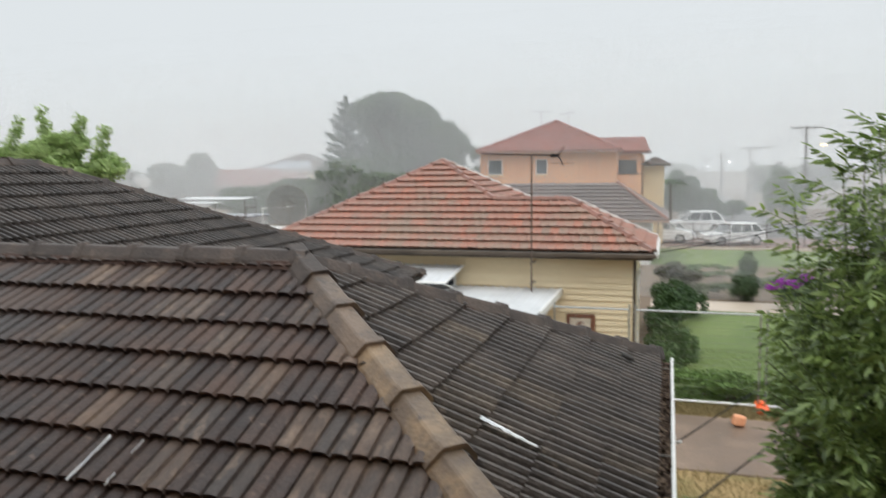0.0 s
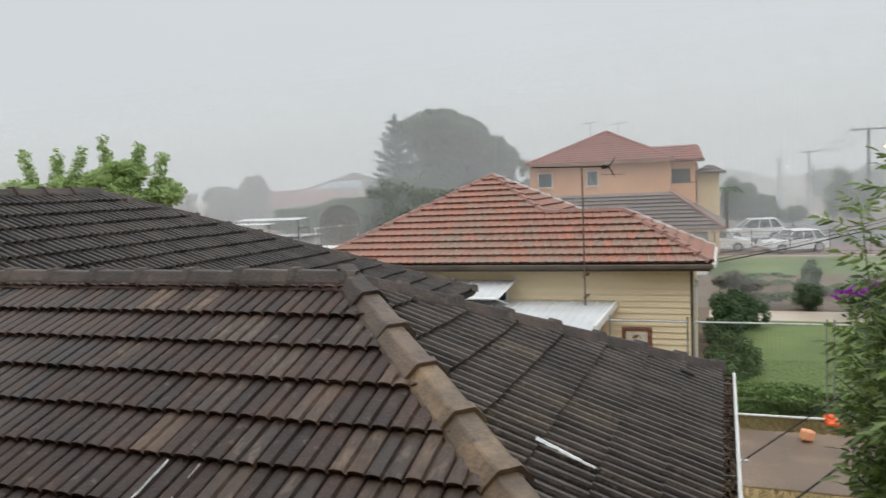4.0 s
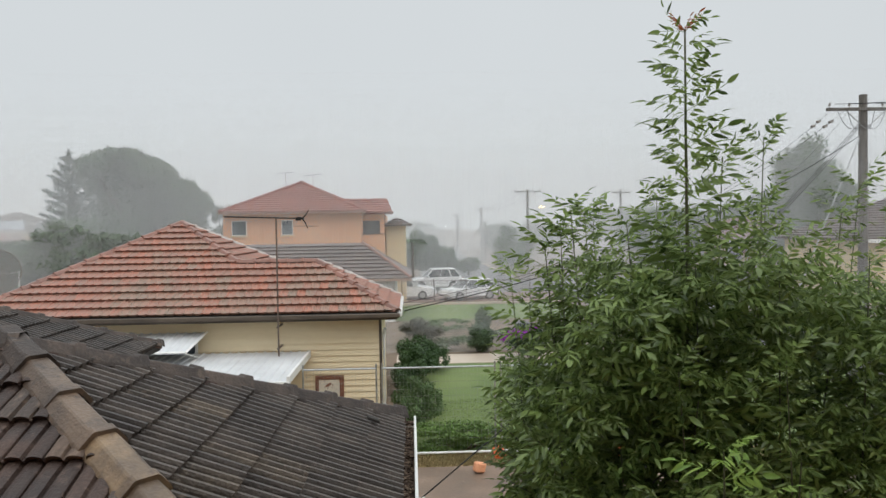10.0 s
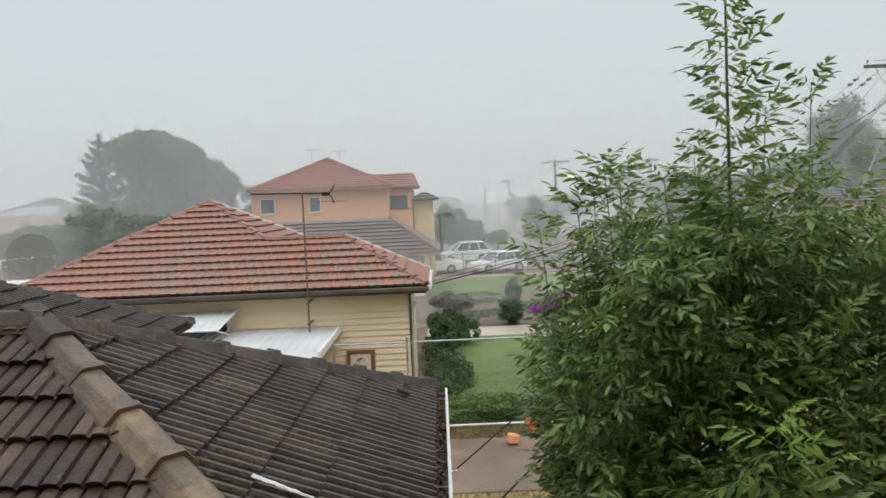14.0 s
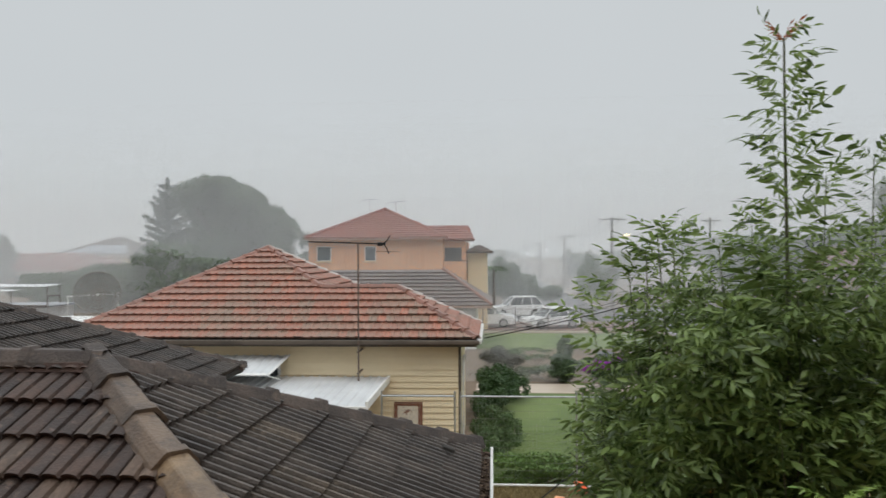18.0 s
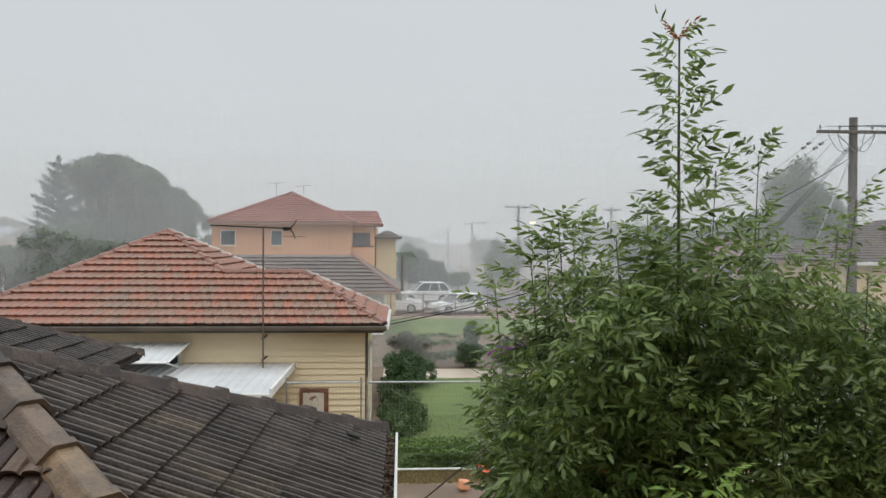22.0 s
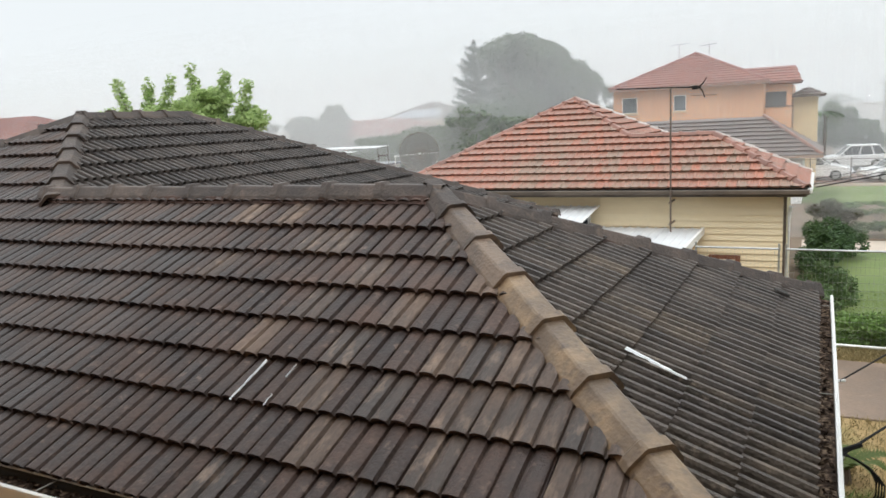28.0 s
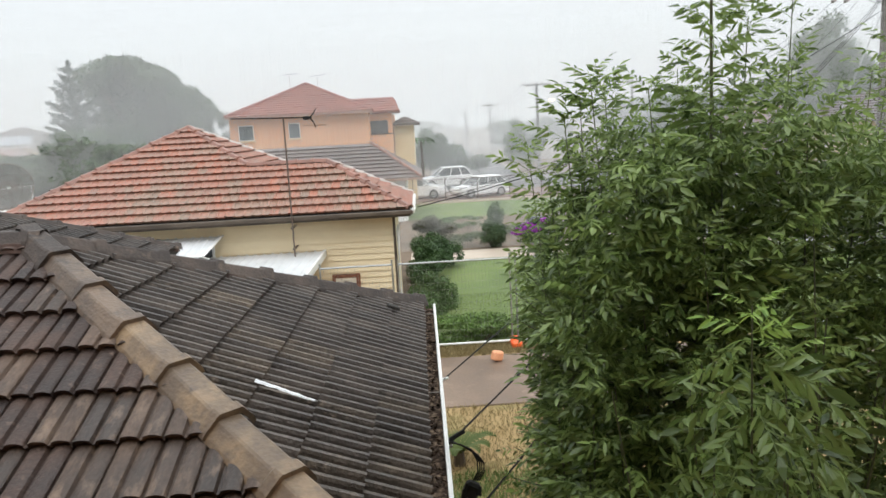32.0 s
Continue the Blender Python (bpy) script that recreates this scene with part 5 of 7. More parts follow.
def cable(a, b, drop, r, label, n=12):
    c = thing("overhead_wire", label, "wire", a, group="overhead wires")
    part("strand", bar(sag(a, b, drop, n), r, 5), M_CABLE, c)


for q in (-0.92, -0.42, 0.42, 0.92):
    cable((10.57 + q * 1.2, 66.0, 8.02), (10.2 + q * 1.2, 105.8, 7.48), 0.8, 0.012, "thin black overhead power wire between poles")
    cable((17.47 + q * 1.2, 27.82, 9.2), (33.0 + q * 1.2, 22.0, 9.9), 0.3, 0.010, "thin black overhead power wire between poles")
cable((17.40, 27.9, 8.0), (-0.10, RY + 0.1, RZ + 0.02), 0.75, 0.013, "thin black service wire to the cottage")
cable((0.10, 5.0, 2.815), (16.9, 27.82, 8.9), 0.25, 0.0055, "thin black service wire from the gutter")
sw = thing("stay_wire", "pale sheathed stay wire of the power pole", "wire", (14.0, 27.0, 0))
part("strand", bar([(17.4, 27.95, 7.9), (13.6, 27.0, 0.02)], 0.028, 6), M_STEEL, sw)
# thin pair to the cottage with strain insulators, and jumper loops under the crossarm
for q, zz, ye in ((-1.10, 9.05, 0.4), (-0.55, 9.05, 1.6)):
    a_, b_ = Vector((17.47 + q, 27.95, zz)), Vector((-0.15, RY + ye, RZ + 0.05))
    pw = thing("overhead_wire", "thin black wire pair with strain insulators running to the cottage", "wire", tuple(a_), group="overhead wires")
    pts = sag(a_, b_, 1.1, 16)
    part("strand", bar(pts, 0.006, 5), M_CABLE, pw)
    for w_ in (0.055, 0.075):
        c_ = a_.lerp(b_, w_) + Vector((0, 0, -1.1 * 4 * w_ * (1 - w_)))
        part("strain_insulator", bar([c_ - (b_ - a_).normalized() * .10, c_, c_ + (b_ - a_).normalized() * .10], 0.055, 8), M_CERAM, pw)
for q in (-1.0, -0.6, 0.5, 0.95):
    jw = thing("jumper_wire", "slack black jumper wire under the crossarm", "wire", (17.47 + q, 27.9, 8.9), group="overhead wires")
    part("strand", bar(sag((17.47 + q, 27.88, 9.02), (17.47 + .1 * q, 27.80, 8.45), 0.45, 8), 0.011, 5), M_CABLE, jw)

# ---- cars ----
def car(at, turn, paint, length, height, label, suv=False):
    """A parked car: lofted body, cabin with windows, wheels and lamps; its front towards -x before turning."""
    m = Matrix.Translation(at) @ Matrix.Rotation(turn, 4, "Z")
    c = thing("car", label, "car", at, group="parked cars")
    hw = 0.86 if not suv else 0.92
    L2 = length / 2
    belt = height * 0.60
    prof = [(-L2, 0.38), (-L2 + 0.03, 0.62), (-L2 + 0.25, belt - 0.12), (-L2 + length * 0.24, belt - 0.02), (L2 - 0.12, belt + 0.03), (L2, belt - 0.12), (L2, 0.38), (L2 - 0.1, 0.24), (-L2 + 0.1, 0.22)]
    bm = bmesh.new()
    rings = []
    for y, s, inset in ((-hw, 0.96, 0.03), (-hw + 0.05, 1.0, 0.0), (hw - 0.05, 1.0, 0.0), (hw, 0.96, 0.03)):
        rings.append([bm.verts.new(m @ Vector((x * (s if abs(x) > L2 - 0.3 else 1), y, z - (inset if z > 0.5 else -inset)))) for x, z in prof])
    k = len(prof)
    for a, b in zip(rings, rings[1:]):
        for i in range(k):
            bm.faces.new((a[i], a[(i + 1) % k], b[(i + 1) % k], b[i]))
    bm.faces.new(rings[0])
    bm.faces.new(list(reversed(rings[-1])))
    bmesh.ops.recalc_face_normals(bm, faces=bm.faces)
    part("body", bm, paint, c)
    x0, x1 = -L2 + length * 0.26, L2 - (0.10 if suv else 0.16)
    xr0, xr1 = -L2 + length * 0.43, L2 - length * (0.15 if suv else 0.17)
    bm = bmesh.new()
    lo = [(x0, -hw + .04), (x1, -hw + .04), (x1, hw - .04), (x0, hw - .04)]
    hi = [(xr0, -hw + .20), (xr1, -hw + .20), (xr1, hw - .20), (xr0, hw - .20)]
    vl = [bm.verts.new(m @ Vector((x, y, belt - 0.04))) for x, y in lo]
    vh = [bm.verts.new(m @ Vector((x, y, height - 0.07))) for x, y in hi]
    for i in range(4):
        bm.faces.new((vl[i], vl[(i + 1) % 4], vh[(i + 1) % 4], vh[i]))
    bm.faces.new(vh)
    part("glasshouse", bm, M_CARG, c, "dark car windows")
    bm = box(bmesh.new(), (xr0 - 0.05, -hw + 0.17, height - 0.09), (xr1 + 0.05, hw - 0.17, height), 0.04)
    bmesh.ops.transform(bm, matrix=m, verts=bm.verts)
    part("roof", bm, paint, c)
    for sy in (-1, 1):
        for f in (0.0, 0.40, 0.72, 1.0):
            xa, xb = x0 + (x1 - x0) * f, xr0 + (xr1 - xr0) * f
            part("pillar", bar([m @ Vector((xa, sy * (hw - .035), belt - .03)), m @ Vector((xb, sy * (hw - .20), height - .05))], 0.030 if f not in (0.72,) else 0.045, 5), paint, c)
        part("headlamp", bar([m @ Vector((-L2 + 0.05, sy * (hw - .30), 0.66)), m @ Vector((-L2 + 0.22, sy * (hw - .04), 0.70))], 0.075, 6), M_HEAD, c)
        part("tail_lamp", bar([m @ Vector((L2 - 0.01, sy * (hw - .14), belt - .35)), m @ Vector((L2 - 0.02, sy * (hw - .14), belt - .05))], 0.07, 6), M_TAIL, c)
        part("mirror", bar([m @ Vector((x0 + .25, sy * (hw - .05), belt + .05)), m @ Vector((x0 + .28, sy * (hw + .12), belt + .07))], 0.06, 6), paint, c)
        for wx in (-L2 + length * 0.19, L2 - length * 0.19):
            r = 0.33 if suv else 0.30
            w = part("wheel", bar([m @ Vector((wx, sy * (hw - .20), r)), m @ Vector((wx, sy * (hw + .015), r))], r, 20), M_TYRE, c)
            ob = part("rim", bar([m @ Vector((wx, sy * (hw - .02), r)), m @ Vector((wx, sy * (hw + .03), r))], r * 0.62, 14), M_RIM)
            ob.parent = w
    part("bumper", bar([m @ Vector((-L2 + .02, -hw + .1, 0.42)), m @ Vector((-L2 - .02, 0, 0.42)), m @ Vector((-L2 + .02, hw - .1, 0.42))], 0.09, 6), paint, c)
    bm = box(bmesh.new(), (L2 - 0.01, -0.26, 0.55), (L2 + 0.012, 0.26, 0.66))
    bmesh.ops.transform(bm, matrix=m, verts=bm.verts)
    part("number_plate", bm, M_FRAME, c)
    return c


car((3.80, 48.4, 0.012), 0.42, M_CARW, 3.60, 1.34, "small white hatchback parked in the wet street")
car((-0.45, 49.4, 0.012), math.pi - 0.08, M_CARW, 4.2, 1.48, "white sedan parked beside the garage")
car((1.9, 56.8, 0.012), 0.15, M_CARW, 3.95, 1.60, "white four-wheel-drive wagon parked across the street", True)

# ---- low street fence ----
lf = thing("street_fence", "low dark tubular fence along the brick verge", "fence", (3, 45.75, 0))
for z in (0.30, 1.42):
    part("rail", bar([(-2.5, 45.75, z), (9.4, 45.75, z)], 0.018, 6), M_DARKMET, lf)
for k in range(5):
    part("wire", bar([(-2.5, 45.75, 0.50 + 0.19 * k), (9.4, 45.75, 0.50 + 0.19 * k)], 0.009, 4), M_WIRE, lf)
for i in range(7):
    part("post", bar([(-2.5 + i * 1.983, 45.75, 0.15), (-2.5 + i * 1.983, 45.75, 1.52)], 0.03, 6), M_DARKMET, lf)
for i in range(1, 72):
    if i % 12:
        part("picket", bar([(-2.5 + i * 0.1653, 45.75, 0.30), (-2.5 + i * 0.1653, 45.75, 1.42)], 0.005, 4), M_WIRE, lf)
tagged(part("low_wall", boxed((-2.6, 45.66, 0.0), (9.5, 45.84, 0.16), 0.02), M_PAVER), "low reddish brick wall under the street fence", "wall", kind="structure")

# ---- plants ----
def leaf_cloud(clumps, n, size, flat=0.35, aspect=2.4, up=0.0):
    """n leaves laid round the clumps (x, y, z, rx, ry, rz), denser towards their skin; each a folded diamond."""
    c = np.array(clumps, dtype=float)
    vol = c[:, 3] * c[:, 4] * c[:, 5]
    pick = np.random.choice(len(c), n, p=vol / vol.sum())
    d = np.random.normal(size=(n, 3))
    d /= np.linalg.norm(d, axis=1)[:, None]
    r = 1 - np.random.rand(n) ** 1.6 * 0.65
    p = c[pick, :3] + d * c[pick, 3:] * r[:, None] * np.random.uniform(0.85, 1.12, (n, 1))
    a = np.random.normal(size=(n, 3))
    a[:, 2] = a[:, 2] * 0.7 - 0.3 + up
    a /= np.linalg.norm(a, axis=1)[:, None]
    b = np.cross(a, d + np.random.normal(size=(n, 3)) * 0.5)
    b /= np.maximum(1e-6, np.linalg.norm(b, axis=1))[:, None]
    s = size * np.random.uniform(0.6, 1.3, (n, 1))
    v = np.stack([p - a * s, p + b * s / aspect, p + a * s, p - b * s / aspect], 1).reshape(-1, 3)
    return v, np.arange(4 * n).reshape(-1, 4)


def big_mesh(name, v, f, material, parent=None, label="", kind=""):
    me = bpy.data.meshes.new(name)
    me.vertices.add(len(v))
    me.vertices.foreach_set("co", np.asarray(v, dtype=np.float32).ravel())
    me.loops.add(f.size)
    me.loops.foreach_set("vertex_index", f.ravel().astype(np.int32))
    me.polygons.add(len(f))
    me.polygons.foreach_set("loop_start", np.arange(0, f.size, f.shape[1], dtype=np.int32))
    me.update(calc_edges=True)
    me.materials.append(material)
    ob = new(name, me)
    adopt(ob, parent)
    return tagged(ob, label, kind=kind)


def clumpy(cx, cy, cz, rx, ry, rz, n, k=0.42):
    """Clumps over an ellipsoid, to give a crown lumps and gaps."""
    out = []
    for _ in range(n):
        d = Vector((random.gauss(0, 1), random.gauss(0, 1), random.gauss(0, 1))).normalized()
        q = random.uniform(0.45, 0.85)
        s = k * random.uniform(0.6, 1.15)
        out.append((cx + d.x * rx * q, cy + d.y * ry * q, cz + d.z * rz * q, rx * s, ry * s, rz * s))
    return out


def tree(name, at, trunk_h, r, clumps, n, size, material, label, bark=M_BARK, limbs=7, category="tree"):
    t = thing(name, label, category, at)
    x, y, z = at
    part("trunk", bar([(x, y, z), (x + r * .3, y, z + trunk_h * 0.5), (x, y, z + trunk_h)], r, 8, r * 0.6), bark, t)
    top = Vector((x, y, z + trunk_h * 0.85))
    for c in random.sample(clumps, min(limbs, len(clumps))):
        e = Vector(c[:3])
        mid = top.lerp(e, 0.5) + Vector((0, 0, -0.1 * (e - top).length))
        part("limb", bar([top, mid, e], r * 0.4, 6, r * 0.1), bark, t)
    v, f = leaf_cloud(clumps, n, size)
    big_mesh("crown", v, f, material, t, kind="stuff")
    return t


def shrub(name, clumps, n, size, material, label, category="shrub", stems=5):
    x, y = sum(c[0] for c in clumps) / len(clumps), sum(c[1] for c in clumps) / len(clumps)
    t = thing(name, label, category, (x, y, 0))
    for c in random.sample(clumps, min(stems, len(clumps))):
        part("stem", bar([(x + (c[0] - x) * .3, y + (c[1] - y) * .3, 0), (c[0], c[1], max(0.1, c[2]))], 0.025, 5, 0.008), M_BARK, t)
    v, f = leaf_cloud(clumps, n, size)
    v[:, 2] = np.maximum(v[:, 2], 0.02)
    big_mesh("foliage", v, f, material, t, kind="stuff")
    return t


FIG = [(-33.2, 6.5), (-32.8, 8.9), (-30.75, 11.9), (-29.2, 12.9), (-27.4, 13.15), (-24.6, 11.85), (-22.2, 9.9), (-20.6, 7.9), (-19.9, 4.8)]
fig_clumps = []
for k in range(95):
    x = random.uniform(-30.2, -21.0)
    top = np.interp(x, [q[0] for q in FIG], [q[1] for q in FIG])
    r_ = random.uniform(0.7, 1.45)
    y = 75 + random.uniform(-4.0, 3.0)
    z = top - r_ * random.uniform(0.85, 1.1) - 0.12 * (y - 74) ** 2 * 0.4 if k < 55 else random.uniform(2.0, max(2.5, top - 2.2))
    fig_clumps.append((x, y, max(1.6, z), r_ * 1.15, r_ * 1.1, r_ * 0.9))
tree("fig_tree", (-26.5, 76, 0), 5.0, 0.7, fig_clumps + [(-27.0, 76, 7.0, 4.6, 2.6, 4.2), (-24.0, 76, 5.5, 3.6, 2.4, 3.6), (-29.0, 76, 5.6, 1.8, 2.4, 3.6)], 85000, 0.22, M_FIG, "huge dark round-crowned fig tree in the haze")
tree("small_gum_tree", (-17.8, 72, 0), 5.0, 0.16, clumpy(-18.2, 72, 6.3, 0.9, 1.0, 1.2, 12, 0.36) + clumpy(-16.9, 72, 6.7, 0.6, 0.8, 0.8, 8, 0.42) + clumpy(-17.8, 72, 4.8, 1.4, 1.0, 0.9, 9, 0.4), 3400, 0.12, M_FIG, "small thin tree beside the orange house")
# Norfolk pine: uneven tiers of slightly rising, thickly needled branches
pine = thing("norfolk_pine", "tall tiered Norfolk pine in the haze", "tree", (-33.9, 76, 0))
part("trunk", bar([(-33.85, 76, 0), (-33.85, 76, 12.8)], 0.28, 8, 0.04), M_BARK, pine)
vs_all = []
z = 2.6
while z < 12.2:
    rad = 3.3 * (1 - (z - 2.6) / 10.4) ** 0.62 * random.uniform(.9, 1.05) + 0.10
    a0 = random.uniform(0, 6.28)
    for j in range(7):
        a = a0 + 2 * math.pi * j / 7 + random.uniform(-.25, .25)
        r1 = rad * random.uniform(.75, 1.1)
        o = Vector((-33.85, 76, z + random.uniform(-.2, .2)))
        e = o + Vector((math.cos(a) * r1, math.sin(a) * r1, r1 * random.uniform(.34, .52)))
        part("branch", bar([o, o.lerp(e, 0.5) - Vector((0, 0, 0.08)), e], 0.04, 4, 0.012), M_BARK, pine)
        n = int(66 * r1)
        t_ = np.random.rand(n, 1) ** 0.75
        vs_all.append(np.array(o) + (np.array(e) - np.array(o)) * t_ - np.array([0, 0, 0.3]) * t_ * (1 - t_) + np.random.normal(size=(n, 3)) * np.array([0.16, 0.16, 0.09]))
    z += random.uniform(.62, .80)
vs_all.append(np.array([-33.85, 76, 12.5]) + np.random.normal(size=(160, 3)) * np.array([.12, .12, .32]))
p = np.concatenate(vs_all)
n = len(p)
a = np.random.normal(size=(n, 3))
a[:, 2] = np.abs(a[:, 2])
a /= np.linalg.norm(a, axis=1)[:, None]
b = np.cross(a, np.random.normal(size=(n, 3)))
b /= np.linalg.norm(b, axis=1)[:, None]
big_mesh("needles", np.stack([p - a * .15, p + b * .05, p + a * .15, p - b * .05], 1).reshape(-1, 3), np.arange(4 * n).reshape(-1, 4), M_PINE, pine, kind="stuff")

def tuft(x, y, z, dx, n=6, r=0.25):
    """Clumps that narrow into one upright leafy shoot."""
    return [(x + dx * k, y, z + .16 * k, r - .03 * k, r, .16) for k in range(n)]


tree("bright_green_tree", (-18.2, 16.4, 0), 4.2, 0.14, clumpy(-18.2, 16.4, 4.85, 1.4, 1.2, 0.75, 16, 0.36) + tuft(-19.0, 16.4, 5.2, -.05, 7) + tuft(-18.1, 16.4, 5.2, .02, 7) + tuft(-17.5, 16.4, 5.2, .08, 7), 8500, 0.075, M_LIGHTG, "bright light-green tree rising behind the dark roof")
tree("bright_green_tree", (-15.6, 16.6, 0), 4.2, 0.14, clumpy(-15.4, 16.6, 4.9, 1.3, 1.2, 0.75, 24, 0.38) + clumpy(-15.6, 16.6, 5.4, 0.95, 0.9, 0.45, 14, 0.42) + tuft(-16.3, 16.6, 5.5, -.03, 7) + tuft(-15.3, 16.6, 5.5, .03, 5) + tuft(-14.6, 16.6, 5.2, .06, 5), 13000, 0.075, M_LIGHTG, "bright light-green tree rising behind the dark roof")
for k, (x, y, rx, top, n) in enumerate(((-76.5, 102, 5.2, 7.0, 8000), (-71.5, 103, 3.6, 8.6, 5000), (-86.0, 102, 5.0, 7.0, 5000), (-87, 80, 6.0, 8.2, 4000), (-27.6, 62, 3.6, 6.3, 5000), (-32.5, 63, 4.2, 4.4, 4500), (-38, 66, 5.0, 3.7, 4500), (-43, 70, 4.5, 3.4, 4000), (-22.5, 60, 4.5, 5.0, 5000))):
    tree("far_tree", (x, y, 0), top * 0.5, 0.25, clumpy(x, y, top * 0.40, rx, 2.6, top * 0.42, 40, 0.30) + clumpy(x, y, top * 0.72, rx * 0.78, 2.2, top * 0.24, 26, 0.36), int(n * 1.7), 0.36, M_FIG if y > 75 else M_STREETL, "dull green tree blurred by the rain")
tree("street_tree", (35.4, 63.0, 0), 6.0, 0.35, clumpy(35.4, 63.0, 7.2, 3.8, 3.2, 4.9, 34, 0.34), 22000, 0.19, M_STREETL, "leafy green street tree behind the power pole")
tree("street_tree", (21.0, 62.0, 0), 3.0, 0.2, clumpy(21.0, 62.0, 3.8, 4.5, 2.4, 2.8, 20, 0.4), 7000, 0.18, M_STREETL, "leafy green street tree")
tree("bare_street_tree", (9.3, 76.0, 0), 2.4, 0.12, clumpy(9.25, 76.0, 2.6, 1.0, 1.0, 1.8, 14, 0.36), 2600, 0.12, M_SHRUB, "thin street tree in the haze")
tree("roadside_tree", (1.6, 66.8, 0), 2.4, 0.2, clumpy(1.2, 66.8, 2.5, 1.7, 1.6, 1.9, 22, 0.36) + clumpy(3.0, 66.8, 1.8, 1.4, 1.4, 1.4, 16, 0.38), 13000, 0.15, M_STREETL, "broad dark rounded street tree beyond the parked cars")
tree("roadside_tree", (5.7, 72.5, 0), 1.0, 0.12, clumpy(5.7, 72.5, 0.95, 1.35, 1.2, 0.85, 12, 0.42), 3200, 0.15, M_STREETL, "low dark rounded street bush")
tree("roadside_tree", (12.2, 84.0, 0), 2.4, 0.2, clumpy(12.2, 84.0, 2.8, 2.4, 2.0, 2.4, 14, 0.4), 5000, 0.18, M_STREETL, "dark street tree in the haze")
for x, y, rx, top, n in ((18, 120, 7, 5.5, 5000), (-2, 170, 9, 6.0, 5000), (34, 110, 8, 8, 5000), (44, 90, 9, 9, 6000), (36, 62, 5, 7, 4000)):
    tree("far_tree", (x, y, 0), top * 0.5, 0.25, clumpy(x, y, top * 0.5, rx, 3.0, top * 0.48, 18, 0.4), int(n * 1.3), 0.42, M_FIG, "distant tree lost in the rain")
# palm by the orange house
palm = thing("palm", "short palm behind the orange house", "palm", (0.2, 60.0, 0))
part("trunk", bar([(0.2, 60.0, 0), (0.2, 60.0, 3.6)], 0.14, 8, 0.10), M_BARK, palm)
for i in range(14):
    a = 2 * math.pi * i / 14
    vs, fs = [], []
    for k in range(9):
        t = k / 8
        c = Vector((0.2 + math.cos(a) * 1.3 * t, 60.0 + math.sin(a) * 1.3 * t, 3.6 + 0.85 * t - 1.15 * t * t))
        w = 0.30 * math.sin(math.pi * min(1, t * 0.9 + 0.1))
        s = Vector((-math.sin(a), math.cos(a), -0.35)) * w
        vs += [c - s, c + Vector((0, 0, .03)), c + Vector((math.sin(a), -math.cos(a), -0.35)) * -w * -1]
    for k in range(8):
        fs += [(3 * k, 3 * k + 1, 3 * k + 4, 3 * k + 3), (3 * k + 1, 3 * k + 2, 3 * k + 5, 3 * k + 4)]
    raw("frond", vs, fs, M_HEDGE, palm)

# garden shrubs beyond the fence
shrub("garden_shrub", clumpy(0.28, 17.6, 0.46, 0.50, 0.9, 0.44, 18, 0.40) + clumpy(-0.02, 16.6, 0.40, 0.40, 0.6, 0.42, 10, 0.45) + clumpy(-0.12, 18.2, 0.50, 0.36, 0.9, 0.5, 12, 0.42) + clumpy(0.5, 18.6, 0.40, 0.36, 0.6, 0.42, 8, 0.45) + [(.35, 17.2, .95, .18, .2, .16), (0.1, 17.9, .98, .2, .2, .14)], 15000, 0.038, M_SHRUB, "loose green shrub against the side of the cottage")
shrub("hedge", clumpy(0.15, 22.6, 0.66, 0.66, 1.1, 0.58, 20, 0.40) + clumpy(0.62, 24.0, 0.58, 0.42, 0.8, 0.55, 12, 0.42) + clumpy(0.0, 21.0, 0.55, 0.55, 0.8, 0.58, 12, 0.42) + clumpy(-0.25, 22.6, 0.66, 0.42, 1.0, 0.6, 12, 0.42) + clumpy(0.95, 24.2, 0.5, 0.35, 0.6, 0.48, 8, 0.42) + [(.3, 22.8, 1.28, .25, .3, .16), (-.1, 22.2, 1.3, .2, .2, .15)], 17000, 0.045, M_HEDGE, "dense dark green hedge at the corner of the cottage")
shrub("reddish_shrub", clumpy(0.50, 27.9, 0.72, 0.95, 0.6, 0.55, 14, 0.36), 3200, 0.06, M_RUSTL, "dark reddish garden shrub")
shrub("rounded_bush", clumpy(2.66, 27.8, 0.50, 0.55, 0.5, 0.48, 22, 0.40) + clumpy(2.66, 27.9, 0.86, 0.36, 0.36, 0.22, 10, 0.42) + [(2.66, 27.8, .5, .42, .4, .45)], 6500, 0.05, M_STREETL, "broad rounded dull green bush beside the path")
shrub("tall_bush", clumpy(3.15, 32.5, 0.62, 0.42, 0.4, 0.60, 16, 0.40) + clumpy(3.2, 32.5, 1.1, 0.24, 0.3, 0.2, 6, 0.45), 3000, 0.06, M_SHRUB, "upright soft green garden bush")
shrub("low_shrub", clumpy(1.5, 28.6, 0.30, 0.9, 0.5, 0.26, 12, 0.36) + clumpy(0.6, 31.5, 0.35, 1.2, 1.2, 0.35, 14, 0.3) + clumpy(3.4, 31.0, 0.25, 1.3, 1.6, 0.28, 14, 0.28) + clumpy(1.8, 34.5, 0.22, 1.6, 1.4, 0.25, 14, 0.25), 7000, 0.06, M_SHRUB, "low straggling garden shrubs")
shrub("fence_weeds", clumpy(0.9, 15.5, 0.25, 1.9, 0.35, 0.36, 30, 0.26), 7500, 0.045, M_WEED, "leafy weeds along the foot of the fence")
bg = shrub("flowering_bush", clumpy(4.2, 26.4, 0.62, 0.85, 0.6, 0.6, 14, 0.4), 3000, 0.06, M_HEDGE, "green bush covered with purple flowers")
